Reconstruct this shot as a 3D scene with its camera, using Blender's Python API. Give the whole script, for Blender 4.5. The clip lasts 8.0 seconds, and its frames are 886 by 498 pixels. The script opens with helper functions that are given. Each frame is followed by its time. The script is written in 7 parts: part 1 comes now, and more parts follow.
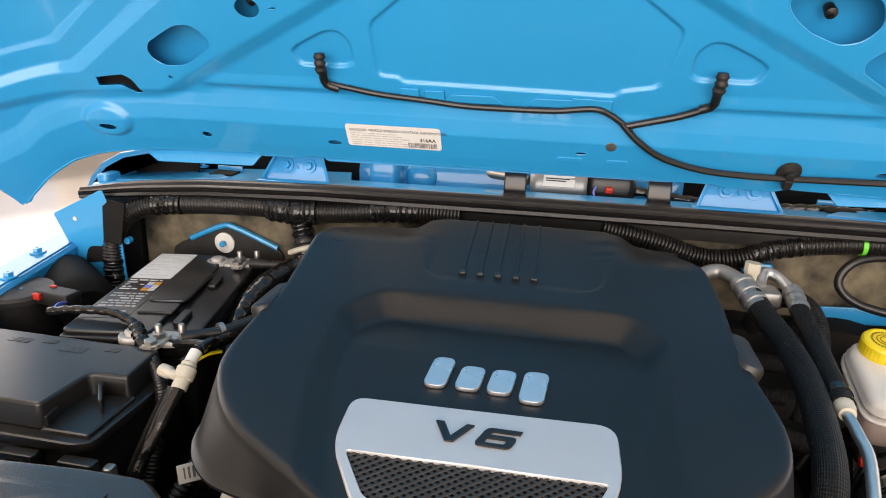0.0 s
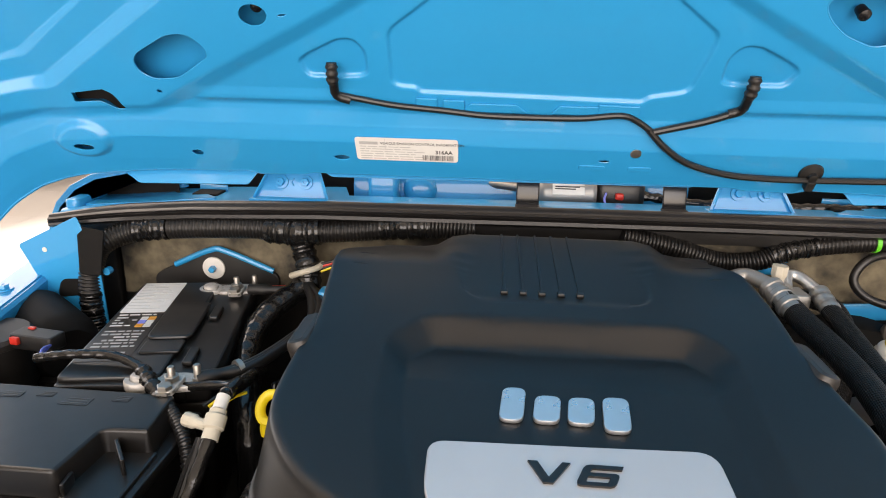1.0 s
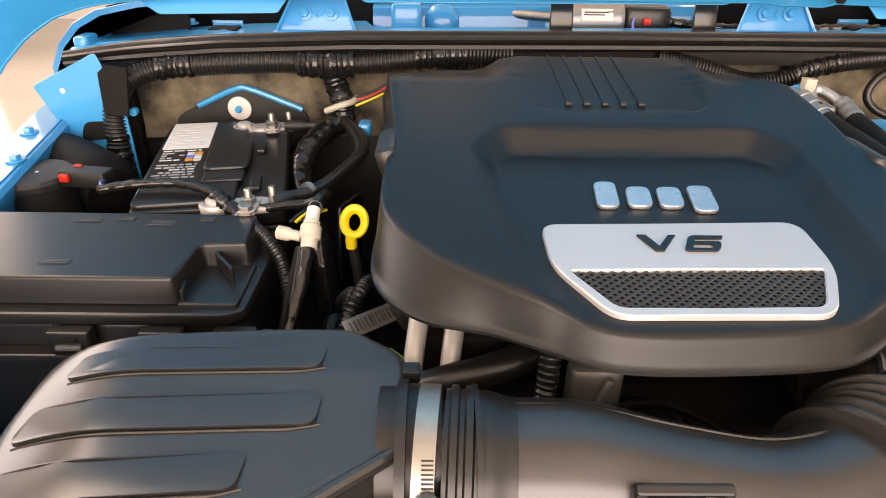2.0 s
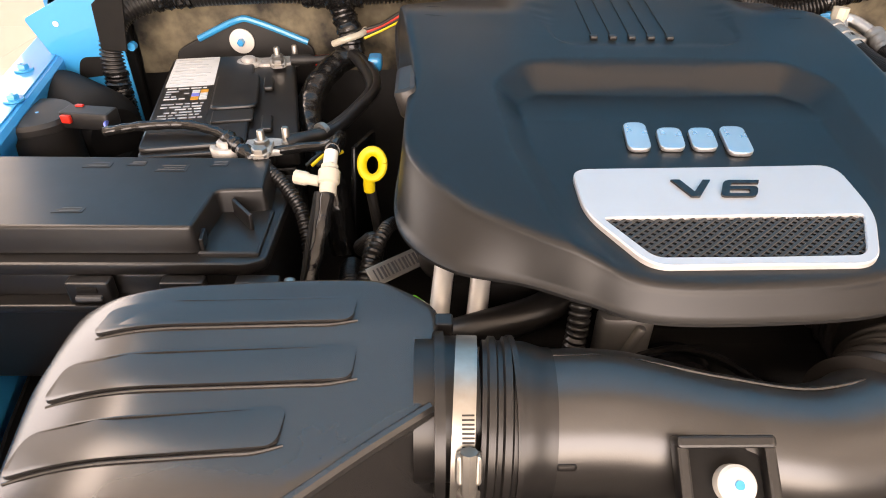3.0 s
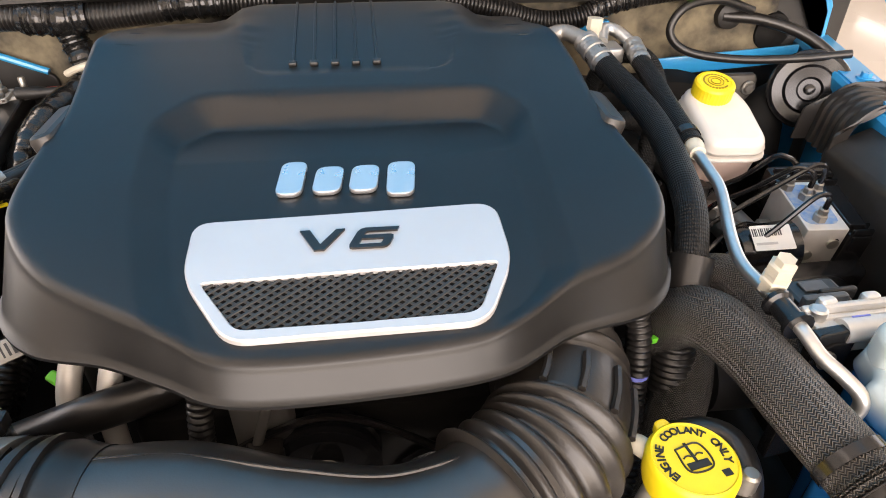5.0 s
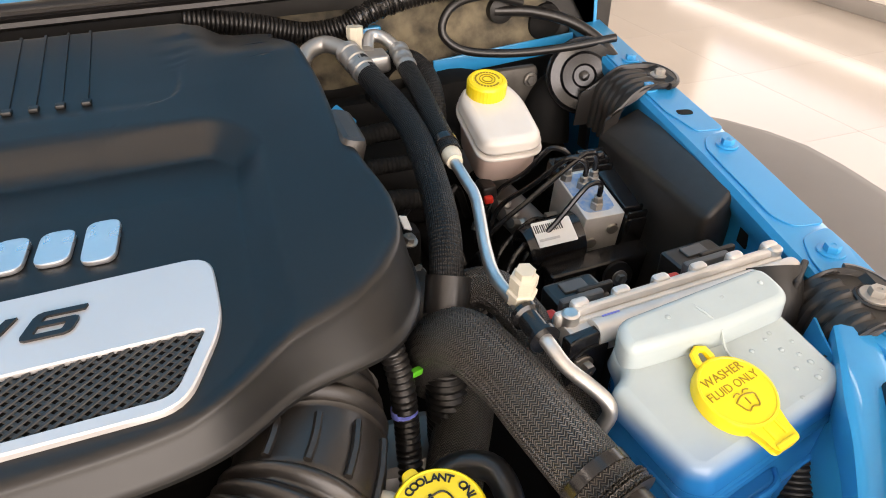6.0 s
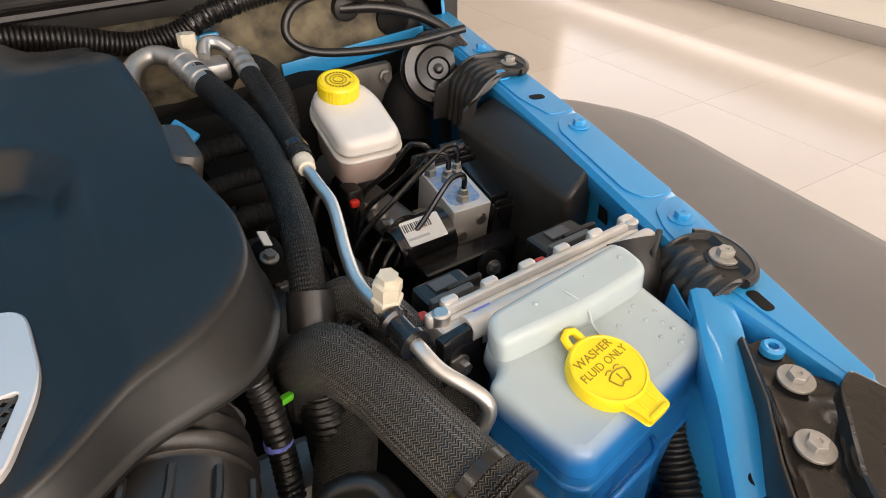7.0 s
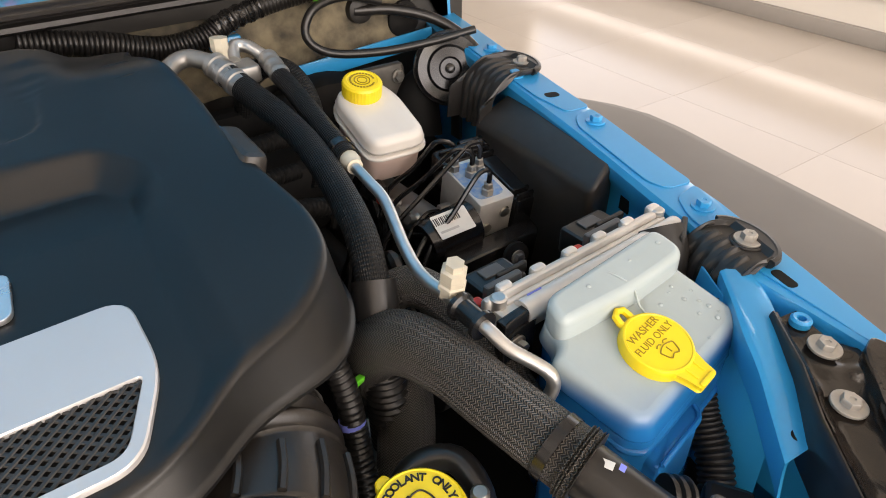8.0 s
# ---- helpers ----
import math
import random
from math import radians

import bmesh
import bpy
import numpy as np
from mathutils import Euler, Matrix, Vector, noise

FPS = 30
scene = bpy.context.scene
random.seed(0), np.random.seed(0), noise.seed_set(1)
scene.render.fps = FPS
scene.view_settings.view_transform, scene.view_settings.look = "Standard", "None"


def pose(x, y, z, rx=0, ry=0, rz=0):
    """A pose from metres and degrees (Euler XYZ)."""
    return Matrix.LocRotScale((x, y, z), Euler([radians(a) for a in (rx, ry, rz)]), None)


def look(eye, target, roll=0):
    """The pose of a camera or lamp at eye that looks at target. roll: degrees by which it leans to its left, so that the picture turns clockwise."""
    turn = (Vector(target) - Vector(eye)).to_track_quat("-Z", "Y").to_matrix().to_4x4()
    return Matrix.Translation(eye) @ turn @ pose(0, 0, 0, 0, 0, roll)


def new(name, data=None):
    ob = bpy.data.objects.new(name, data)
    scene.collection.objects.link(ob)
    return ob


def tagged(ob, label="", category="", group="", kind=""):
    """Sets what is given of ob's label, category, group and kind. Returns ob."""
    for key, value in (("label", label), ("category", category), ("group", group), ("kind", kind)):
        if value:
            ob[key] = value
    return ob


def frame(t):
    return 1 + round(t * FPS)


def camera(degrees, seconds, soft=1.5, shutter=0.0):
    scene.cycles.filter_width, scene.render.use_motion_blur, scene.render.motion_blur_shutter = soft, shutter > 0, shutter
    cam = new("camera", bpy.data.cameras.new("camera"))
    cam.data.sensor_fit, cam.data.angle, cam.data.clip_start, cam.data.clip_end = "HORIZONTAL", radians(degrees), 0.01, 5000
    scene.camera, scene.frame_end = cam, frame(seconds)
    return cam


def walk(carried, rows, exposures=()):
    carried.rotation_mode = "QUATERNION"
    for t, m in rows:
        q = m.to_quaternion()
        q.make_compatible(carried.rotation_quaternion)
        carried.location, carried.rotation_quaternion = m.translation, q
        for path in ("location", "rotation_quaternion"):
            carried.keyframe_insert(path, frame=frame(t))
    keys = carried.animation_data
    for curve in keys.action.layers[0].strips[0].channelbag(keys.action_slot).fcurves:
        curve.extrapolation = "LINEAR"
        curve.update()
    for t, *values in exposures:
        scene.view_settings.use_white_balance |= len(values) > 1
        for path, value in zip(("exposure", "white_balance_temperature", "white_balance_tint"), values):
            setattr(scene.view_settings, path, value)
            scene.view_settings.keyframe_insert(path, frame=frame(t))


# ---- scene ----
cam = camera(69.7, 8.0, 1.0)
PATH = [
    (0, (0.091, 0.084, 1.58), (-0.253, 1.946, 0.937), 1.9),
    (0.5, (0.038, 0.132, 1.579), (-0.234, 2.01, 0.949), 1.6),
    (1, (-0.035, 0.117, 1.58), (-0.184, 2.01, 0.953), 1.2),
    (1.5, (-0.151, 0.073, 1.543), (-0.169, 1.955, 0.868), 1.0),
    (1.8, (-0.173, 0.063, 1.516), (-0.142, 1.874, 0.667), 1.2),
    (2, (-0.177, 0.061, 1.518), (-0.146, 1.808, 0.545), 1.0),
    (2.1, (-0.182, 0.06, 1.52), (-0.144, 1.787, 0.511), 1.0),
    (3.3, (-0.206, 0.092, 1.523), (-0.157, 1.712, 0.351), 0.9),
    (3.5, (-0.169, 0.098, 1.521), (-0.122, 1.715, 0.345), 0.7),
    (4, (-0.071, 0.117, 1.531), (-0.015, 1.729, 0.349), 0.8),
    (4.2, (-0.044, 0.121, 1.53), (0.021, 1.734, 0.349), 0.9),
    (5.3, (0.105, 0.152, 1.529), (0.375, 1.765, 0.379), -0.1),
    (5.5, (0.131, 0.159, 1.528), (0.466, 1.759, 0.376), -0.6),
    (6, (0.194, 0.173, 1.528), (0.731, 1.712, 0.368), -0.9),
    (6.5, (0.225, 0.181, 1.52), (0.95, 1.64, 0.361), -1.0),
    (7, (0.225, 0.183, 1.517), (1.068, 1.573, 0.352), -0.9),
    (7.5, (0.206, 0.181, 1.523), (1.123, 1.518, 0.352), -0.2),
    (8, (0.148, 0.193, 1.535), (1.066, 1.526, 0.361), -0.3),
]
EXPOSURES = [(0, 0.80, 6700, 17), (1.5, 0.87, 6800, 18), (2.0, 1.26, 7500, 24), (3.5, 1.54, 7200, 24), (4.2, 1.53, 7000, 23), (5.5, 1.43, 6900, 19), (6.0, 1.24, 6900, 19), (6.5, 1.05, 6900, 19), (7.0, 0.98, 6900, 18), (8.0, 0.96, 6800, 17)]
walk(cam, [(t, look(eye, target, roll)) for t, eye, target, roll in PATH], EXPOSURES)

# ---- light ----
world = bpy.data.worlds.new("world")
scene.world = world
world.use_nodes = True
sky = world.node_tree.nodes.new("ShaderNodeTexSky")
sky.sky_type, sky.sun_disc = "NISHITA", False
sky.sun_elevation, sky.sun_rotation = radians(36), radians(180)
world.node_tree.links.new(sky.outputs[0], world.node_tree.nodes["Background"].inputs[0])
world.node_tree.nodes["Background"].inputs[1].default_value = 0.1


def area(name, size_x, size_y, power, colour, m):
    lamp = bpy.data.lights.new(name, "AREA")
    lamp.shape, lamp.size, lamp.size_y, lamp.energy, lamp.color = "RECTANGLE", size_x, size_y, power, colour
    ob = new(name, lamp)
    ob.matrix_world = m
    return ob


WARM, DAY = (1.0, 0.90, 0.78), (1.0, 0.93, 0.83)
# low sun through the tall front windows falls on the floor before the car; ceiling strips; daylight in the openings
CEILING = 5.0
sun = bpy.data.lights.new("sun", "SUN")
sun.energy, sun.angle, sun.color = 4.6, radians(0.6), (1.0, 0.93, 0.84)
new("sun", sun).matrix_world = look((0, -10, 7.27), (0, 0, 0))
# ceiling lights: x, y, width, length, power
STRIPS = [(-2.9, 2.5, 1.1, 4.4, 70), (2.2, 3.6, 0.2, 4.0, 12), (-3.3, -2.7, 0.24, 4.6, 7), (-1.1, -2.7, 0.24, 4.6, 7), (1.1, -2.7, 0.24, 4.6, 7), (3.3, -2.7, 0.24, 4.6, 7)]
for sx, sy, width, length, power in STRIPS:
    area("strip_light", width, length, power, WARM, pose(sx, sy, CEILING - 0.115))
area("front_daylight", 8.2, 4.4, 310, DAY, look((0, -5.85, 2.50), (0, 0, 1.9)))
area("side_daylight", 5.0, 2.4, 40, DAY, look((5.28, 3.4, 1.9), (0, 3.4, 1.2)))

area("west_daylight", 5.6, 4.2, 150, DAY, look((-5.85, 4.0, 2.45), (0, 0.6, 1.6)))

# ---- materials ----


def material(name, base, rough=0.5, metal=0.0, second=None, size=30.0, mix=0.5, bump=0.0, fine=900.0, coat=0.0, blotch=0.12, spec=0.5, contrast=0.5):
    """Base colour broken up at two scales, uneven gloss and a fine relief; sizes are per metre."""
    m = bpy.data.materials.new(name)
    m.use_nodes = True
    tree = m.node_tree
    n, l = tree.nodes, tree.links
    p = n["Principled BSDF"]
    where = n.new("ShaderNodeTexCoord")
    big, small = n.new("ShaderNodeTexNoise"), n.new("ShaderNodeTexNoise")
    big.inputs["Scale"].default_value, big.inputs["Detail"].default_value = size, 5
    small.inputs["Scale"].default_value, small.inputs["Detail"].default_value = fine, 3
    l.new(where.outputs["Object"], big.inputs["Vector"])
    l.new(where.outputs["Object"], small.inputs["Vector"])
    ramp = n.new("ShaderNodeMapRange")
    ramp.inputs["From Min"].default_value, ramp.inputs["From Max"].default_value = 0.5 - contrast * 0.5, 0.5 + contrast * 0.5
    l.new(big.outputs["Fac"], ramp.inputs["Value"])
    blend = n.new("ShaderNodeMix")
    blend.data_type = "RGBA"
    other = second or tuple(c * (1 - blotch) for c in base)
    blend.inputs[6].default_value, blend.inputs[7].default_value = (*base, 1), (*other, 1)
    scale = n.new("ShaderNodeMath")
    scale.operation = "MULTIPLY"
    scale.inputs[1].default_value = mix * 2 if second is None else mix
    l.new(ramp.outputs["Result"], scale.inputs[0])
    l.new(scale.outputs[0], blend.inputs[0])
    l.new(blend.outputs[2], p.inputs["Base Color"])
    gloss = n.new("ShaderNodeMapRange")
    gloss.inputs["To Min"].default_value, gloss.inputs["To Max"].default_value = max(0.02, rough - 0.035), min(1, rough + 0.035)
    l.new(big.outputs["Fac"], gloss.inputs["Value"])
    l.new(gloss.outputs["Result"], p.inputs["Roughness"])
    p.inputs["Metallic"].default_value = metal
    p.inputs["Specular IOR Level"].default_value = spec
    p.inputs["Coat Weight"].default_value = coat
    p.inputs["Coat Roughness"].default_value = 0.06
    if bump:
        b = n.new("ShaderNodeBump")
        b.inputs["Strength"].default_value, b.inputs["Distance"].default_value = bump, 0.10 / fine
        l.new(small.outputs["Fac"], b.inputs["Height"])
        l.new(b.outputs["Normal"], p.inputs["Normal"])
    return m


def braid_material(name, base, light, pitch, rough=0.55, herringbone=0.0):
    """Woven sleeve: two sets of slanting strands over the sleeve's own coordinates, in metres."""
    m = bpy.data.materials.new(name)
    m.use_nodes = True
    n, l = m.node_tree.nodes, m.node_tree.links
    p = n["Principled BSDF"]
    uv = n.new("ShaderNodeUVMap")
    cut = n.new("ShaderNodeSeparateXYZ")
    l.new(uv.outputs[0], cut.inputs[0])

    def op(kind, a, b=None):
        node = n.new("ShaderNodeMath")
        node.operation = kind
        for k, v in enumerate((a, b)):
            if v is None:
                continue
            if isinstance(v, (int, float)):
                node.inputs[k].default_value = v
            else:
                l.new(v, node.inputs[k])
        return node.outputs[0]

    k = math.pi / pitch
    along, across = op("MULTIPLY", cut.outputs[1], k * 0.62), op("MULTIPLY", cut.outputs[0], k)
    one, two = op("SINE", op("ADD", along, across)), op("SINE", op("SUBTRACT", along, across))
    weave = op("MULTIPLY", one, two)
    if herringbone:
        # columns of slanting strands that turn about from one to the next
        slant = op("ADD", cut.outputs[1], op("PINGPONG", cut.outputs[0], herringbone))
        weave = op("SINE", op("MULTIPLY", slant, 2 * k))
    strand = op("ADD", op("MULTIPLY", weave, 0.5), 0.5)
    blend = n.new("ShaderNodeMix")
    blend.data_type = "RGBA"
    blend.inputs[6].default_value, blend.inputs[7].default_value = (*base, 1), (*light, 1)
    l.new(op("POWER", strand, 2.5), blend.inputs[0])
    l.new(blend.outputs[2], p.inputs["Base Color"])
    p.inputs["Roughness"].default_value = rough
    b = n.new("ShaderNodeBump")
    b.inputs["Strength"].default_value, b.inputs["Distance"].default_value = 0.8, 0.0012
    l.new(strand, b.inputs["Height"])
    l.new(b.outputs["Normal"], p.inputs["Normal"])
    return m


def clear_material(name, tint, rough, through_light=0.7, filled=None, level=0.0):
    """Milky blown plastic that lets light through."""
    m = bpy.data.materials.new(name)
    m.use_nodes = True
    n, l = m.node_tree.nodes, m.node_tree.links
    p = n["Principled BSDF"]
    where, cloud = n.new("ShaderNodeTexCoord"), n.new("ShaderNodeTexNoise")
    cloud.inputs["Scale"].default_value, cloud.inputs["Detail"].default_value = 25, 4
    l.new(where.outputs["Object"], cloud.inputs["Vector"])
    blend = n.new("ShaderNodeMix")
    blend.data_type = "RGBA"
    blend.inputs[6].default_value = (*tint, 1)
    blend.inputs[7].default_value = (*(c * 0.86 for c in tint), 1)
    l.new(cloud.outputs["Fac"], blend.inputs[0])
    if filled:
        # the fluid seen through the wall, up to its level
        cut, above, wet = n.new("ShaderNodeSeparateXYZ"), n.new("ShaderNodeMapRange"), n.new("ShaderNodeMix")
        l.new(where.outputs["Object"], cut.inputs[0])
        l.new(cut.outputs[2], above.inputs["Value"])
        above.inputs["From Min"].default_value, above.inputs["From Max"].default_value = level - 0.012, level + 0.010
        above.interpolation_type = "SMOOTHSTEP"
        wet.data_type = "RGBA"
        wet.inputs[6].default_value = (*filled, 1)
        l.new(above.outputs["Result"], wet.inputs[0])
        l.new(blend.outputs[2], wet.inputs[7])
        blend = wet
    l.new(blend.outputs[2], p.inputs["Base Color"])
    p.inputs["Roughness"].default_value = rough
    p.inputs["Subsurface Weight"].default_value = 0.3
    p.inputs["Subsurface Radius"].default_value, p.inputs["Subsurface Scale"].default_value = (1, 1, 1), 0.008
    p.inputs["Transmission Weight"].default_value = through_light
    p.inputs["IOR"].default_value = 1.2
    p.inputs["Coat Weight"].default_value, p.inputs["Coat Roughness"].default_value = 0.5, 0.12
    b = n.new("ShaderNodeBump")
    b.inputs["Strength"].default_value, b.inputs["Distance"].default_value = 0.25, 0.002
    l.new(cloud.outputs["Fac"], b.inputs["Height"])
    l.new(b.outputs["Normal"], p.inputs["Normal"])
    return m


BLUE = material("blue_paint", (0.014, 0.30, 0.64), 0.42, size=3, blotch=0.08, coat=0.7, bump=0.02, spec=0.4)
COVER = material("cover_plastic", (0.0040, 0.0040, 0.0042), 0.42, size=9, blotch=0.25, bump=0.35, fine=1100, spec=0.50)
BLACK = material("black_plastic", (0.013, 0.012, 0.0115), 0.33, size=40, blotch=0.3, bump=0.12, fine=700)
DULL = material("dull_black", (0.009, 0.0085, 0.008), 0.52, size=50, second=(0.022, 0.020, 0.018), mix=0.5, bump=0.3, fine=400)
GLOSSY = material("gloss_black", (0.012, 0.012, 0.013), 0.2, size=60, blotch=0.3, bump=0.04)
GRILLE = material("grille_plastic", (0.035, 0.033, 0.031), 0.45, size=60, blotch=0.3, bump=0.3, fine=700)
RUBBER = material("rubber", (0.009, 0.0085, 0.0085), 0.33, size=60, second=(0.022, 0.020, 0.018), mix=0.35, bump=0.15, fine=600)
# near-black for grimy deep parts, and painted shade in openings and hollows
DEEP = material("grime_and_shade_black", (0.006, 0.006, 0.006), 0.7, size=35, second=(0.016, 0.0145, 0.013), mix=0.5, bump=0.4, fine=250, spec=0.15)
SHOE = material("duct_plastic", (0.026, 0.0235, 0.0215), 0.40, size=50, blotch=0.3, bump=0.2, fine=600)
TAPE = material("loom_tape", (0.010, 0.010, 0.010), 0.17, size=90, blotch=0.4, bump=1.0, fine=110)
SEALM = material("seal_rubber", (0.011, 0.010, 0.010), 0.33, size=60, blotch=0.3, bump=0.1, fine=500)
GREY = material("grey_plastic", (0.085, 0.088, 0.092), 0.5, size=60, blotch=0.2, bump=0.15)
SILVER = material("satin_silver", (0.60, 0.595, 0.60), 0.38, metal=0.5, size=15, blotch=0.05, bump=0.05, fine=1600)
EMBLEM = material("emblem_silver", (0.70, 0.71, 0.73), 0.28, metal=0.85, size=15, blotch=0.04)
ALU = material("cast_aluminium", (0.36, 0.35, 0.335), 0.46, metal=0.85, size=60, second=(0.30, 0.29, 0.27), mix=0.5, bump=0.4, fine=500)
PIPE = material("drawn_aluminium", (0.62, 0.62, 0.61), 0.40, metal=0.95, size=60, blotch=0.15, bump=0.06)
BRIGHT = material("matt_aluminium", (0.72, 0.70, 0.67), 0.46, metal=0.5, size=50, blotch=0.15, bump=0.25, fine=500)
SMEAR = material("marking_smear", (0.40, 0.46, 0.55), 0.45, metal=0.4, size=120, second=(0.10, 0.28, 0.60), mix=0.8, contrast=0.3)
STEEL = material("zinc_steel", (0.40, 0.385, 0.36), 0.40, metal=0.9, size=120, second=(0.30, 0.27, 0.22), mix=0.5, bump=0.2)
LEAD = material("terminal_lead", (0.60, 0.58, 0.55), 0.5, metal=0.3, size=150, second=(0.24, 0.22, 0.19), mix=0.6, bump=0.5, fine=500)
YELLOW = material("yellow_plastic", (0.86, 0.66, 0.015), 0.36, size=40, blotch=0.1, bump=0.08, fine=500)
MOULDED = material("moulded_yellow_mark", (0.30, 0.205, 0.006), 0.45, size=40, blotch=0.15)
IVORY = material("ivory_plastic", (0.56, 0.52, 0.42), 0.45, size=60, blotch=0.15, bump=0.1)
PALE = material("white_plastic", (0.68, 0.67, 0.63), 0.45, size=60, blotch=0.12, bump=0.1)
PAPER = material("label_paper", (0.74, 0.74, 0.72), 0.4, size=80, blotch=0.08)
INK = material("label_ink", (0.05, 0.05, 0.055), 0.5, size=80, blotch=0.2)
FAINT = material("faint_print", (0.50, 0.50, 0.50), 0.5, size=80, blotch=0.2)
RED = material("red_plastic", (0.62, 0.03, 0.015), 0.4, size=60, blotch=0.15)
ORANGE = material("orange_print", (0.75, 0.33, 0.03), 0.45, size=60, blotch=0.15)
LIME = material("green_tape", (0.12, 0.62, 0.03), 0.4, size=60, blotch=0.1)
LILAC = material("lilac_wire", (0.20, 0.24, 0.75), 0.4, size=60, blotch=0.1)
INSULATION = material("heat_insulation", (0.19, 0.158, 0.10), 0.8, size=24, second=(0.022, 0.019, 0.015), mix=1.0, bump=1.0, fine=160, contrast=0.30)
FLARE = material("flare_plastic", (0.125, 0.115, 0.105), 0.55, size=8, blotch=0.1, bump=0.3, fine=1200)
FLOOR = material("polished_floor", (0.44, 0.40, 0.355), 0.15, size=0.8, second=(0.37, 0.335, 0.295), mix=0.6, bump=0.03, fine=60)
PLASTER = material("plaster", (0.70, 0.67, 0.62), 0.85, size=1.5, blotch=0.06, bump=0.1, fine=90)
GROUT = material("beige_grout", (0.42, 0.38, 0.335), 0.2, size=6, blotch=0.15)
SKIRTING = material("skirting", (0.30, 0.28, 0.26), 0.5, size=3, blotch=0.1)
TANK = clear_material("milky_tank", (0.47, 0.555, 0.575), 0.20, 0.15, (0.014, 0.19, 0.52), 1.170)
RESLOW = clear_material("filled_reservoir", (0.74, 0.57, 0.49), 0.34, 0.1)
RESERVOIR = clear_material("milky_reservoir", (0.80, 0.76, 0.70), 0.34, 0.1)
FLUID = material("washer_fluid", (0.02, 0.25, 0.60), 0.12, size=20, blotch=0.15)
BRAID = braid_material("braided_sleeve", (0.008, 0.0075, 0.007), (0.120, 0.108, 0.096), 0.0023, 0.38, 0.0026)
FINE_BRAID = braid_material("fine_braid", (0.005, 0.005, 0.005), (0.018, 0.0175, 0.017), 0.0022, 0.42)
FINE_BRAID.node_tree.nodes["Principled BSDF"].inputs["Specular IOR Level"].default_value = 0.22

# ---- mesh helpers ----


def thing(name, label, category, group="", kind="", at=(0, 0, 0), turn=0.0):
    ob = new(name)
    ob.matrix_world = pose(*at, 0, 0, turn)
    return tagged(ob, label, category, group, kind)


def link(name, bm, mat, parent=None, label="", smooth=True, angle=35):
    mesh = bpy.data.meshes.new(name)
    bm.normal_update()
    bm.to_mesh(mesh)
    bm.free()
    if smooth:
        mesh.shade_smooth()
        mesh.set_sharp_from_angle(angle=radians(angle))
    mesh.materials.append(mat)
    ob = new(name, mesh)
    if parent:
        ob.parent = parent
    if label:
        ob["label"] = label
    return ob


part = link


def again(ob, m, parent):
    """The same mesh once more, as a part of its own."""
    other = new(ob.name.split(".")[0], ob.data)
    other.parent, other.matrix_local = parent, m
    if "label" in ob:
        other["label"] = ob["label"]
    return other


def ring_faces(bm, rings, close=True, ends=True):
    """Rings of vertices, bridged one to the next."""
    for a, b in zip(rings, rings[1:]):
        n = len(a)
        for k in range(n if close else n - 1):
            bm.faces.new((a[k], a[(k + 1) % n], b[(k + 1) % n], b[k]))
    if ends and close:
        bm.faces.new(rings[0][::-1])
        bm.faces.new(rings[-1])


def rounded(points, radius, steps=4):
    """A closed polygon with its corners rounded."""
    out, n = [], len(points)
    for k in range(n):
        a, b, c = (Vector(points[(k + d) % n]) for d in (-1, 0, 1))
        r = radius[k] if isinstance(radius, (list, tuple)) else radius
        u, v = (a - b), (c - b)
        d = min(r, u.length * 0.45, v.length * 0.45)
        p, q = b + u.normalized() * d, b + v.normalized() * d
        for s in range(steps + 1):
            f = s / steps
            out.append((p * (1 - f) ** 2 + b * 2 * f * (1 - f) + q * f * f)[:2])
    return out


def prism(outline, z0, z1, bevel=0.0, bm=None, top=None, steps=2):
    """An upright prism on an outline (run anticlockwise), its rims rounded; top: shrink of the upper outline."""
    bm = bm or bmesh.new()
    pts = [Vector((p[0], p[1])) for p in outline]
    n = len(pts)
    mid = sum(pts, Vector((0, 0))) / n
    normals = []
    for k in range(n):
        e = (pts[(k + 1) % n] - pts[k - 1])
        normals.append(Vector((e.y, -e.x)).normalized() if e.length > 1e-9 else Vector((0, 0)))
    taper = top or 0.0
    levels = []
    if bevel:
        for s in range(steps + 1):
            f = s / steps * math.pi / 2
            levels.append((z0 + bevel * s / steps, bevel * (1 - math.sin(f))))
        for s in range(steps + 1):
            f = s / steps * math.pi / 2
            levels.append((z1 - bevel * (1 - math.sin(f)), taper + bevel * (1 - math.cos(f))))
    else:
        levels = [(z0, 0.0), (z1, taper)]
    rings = [[bm.verts.new((*(p - m * inset), z)) for p, m in zip(pts, normals)] for z, inset in levels]
    ring_faces(bm, rings, ends=False)
    # flat caps, fanned from the middle
    for ring, up in ((rings[0], False), (rings[-1], True)):
        own = [bm.verts.new(v.co) for v in ring]
        c = bm.verts.new((mid.x, mid.y, ring[0].co.z))
        for k in range(n):
            a, b = own[k], own[(k + 1) % n]
            bm.faces.new((c, a, b) if up else (c, b, a))
    return bm


def box(x0, x1, y0, y1, z0, z1, bevel=0.004, r=None, bm=None, top=None):
    r = bevel * 1.5 if r is None else r
    corners = [(x0, y0), (x1, y0), (x1, y1), (x0, y1)]
    return prism(rounded(corners, r, 3) if r else corners, z0, z1, bevel, bm, top)


def moved(bm, m):
    bmesh.ops.transform(bm, matrix=m, verts=bm.verts)
    return bm


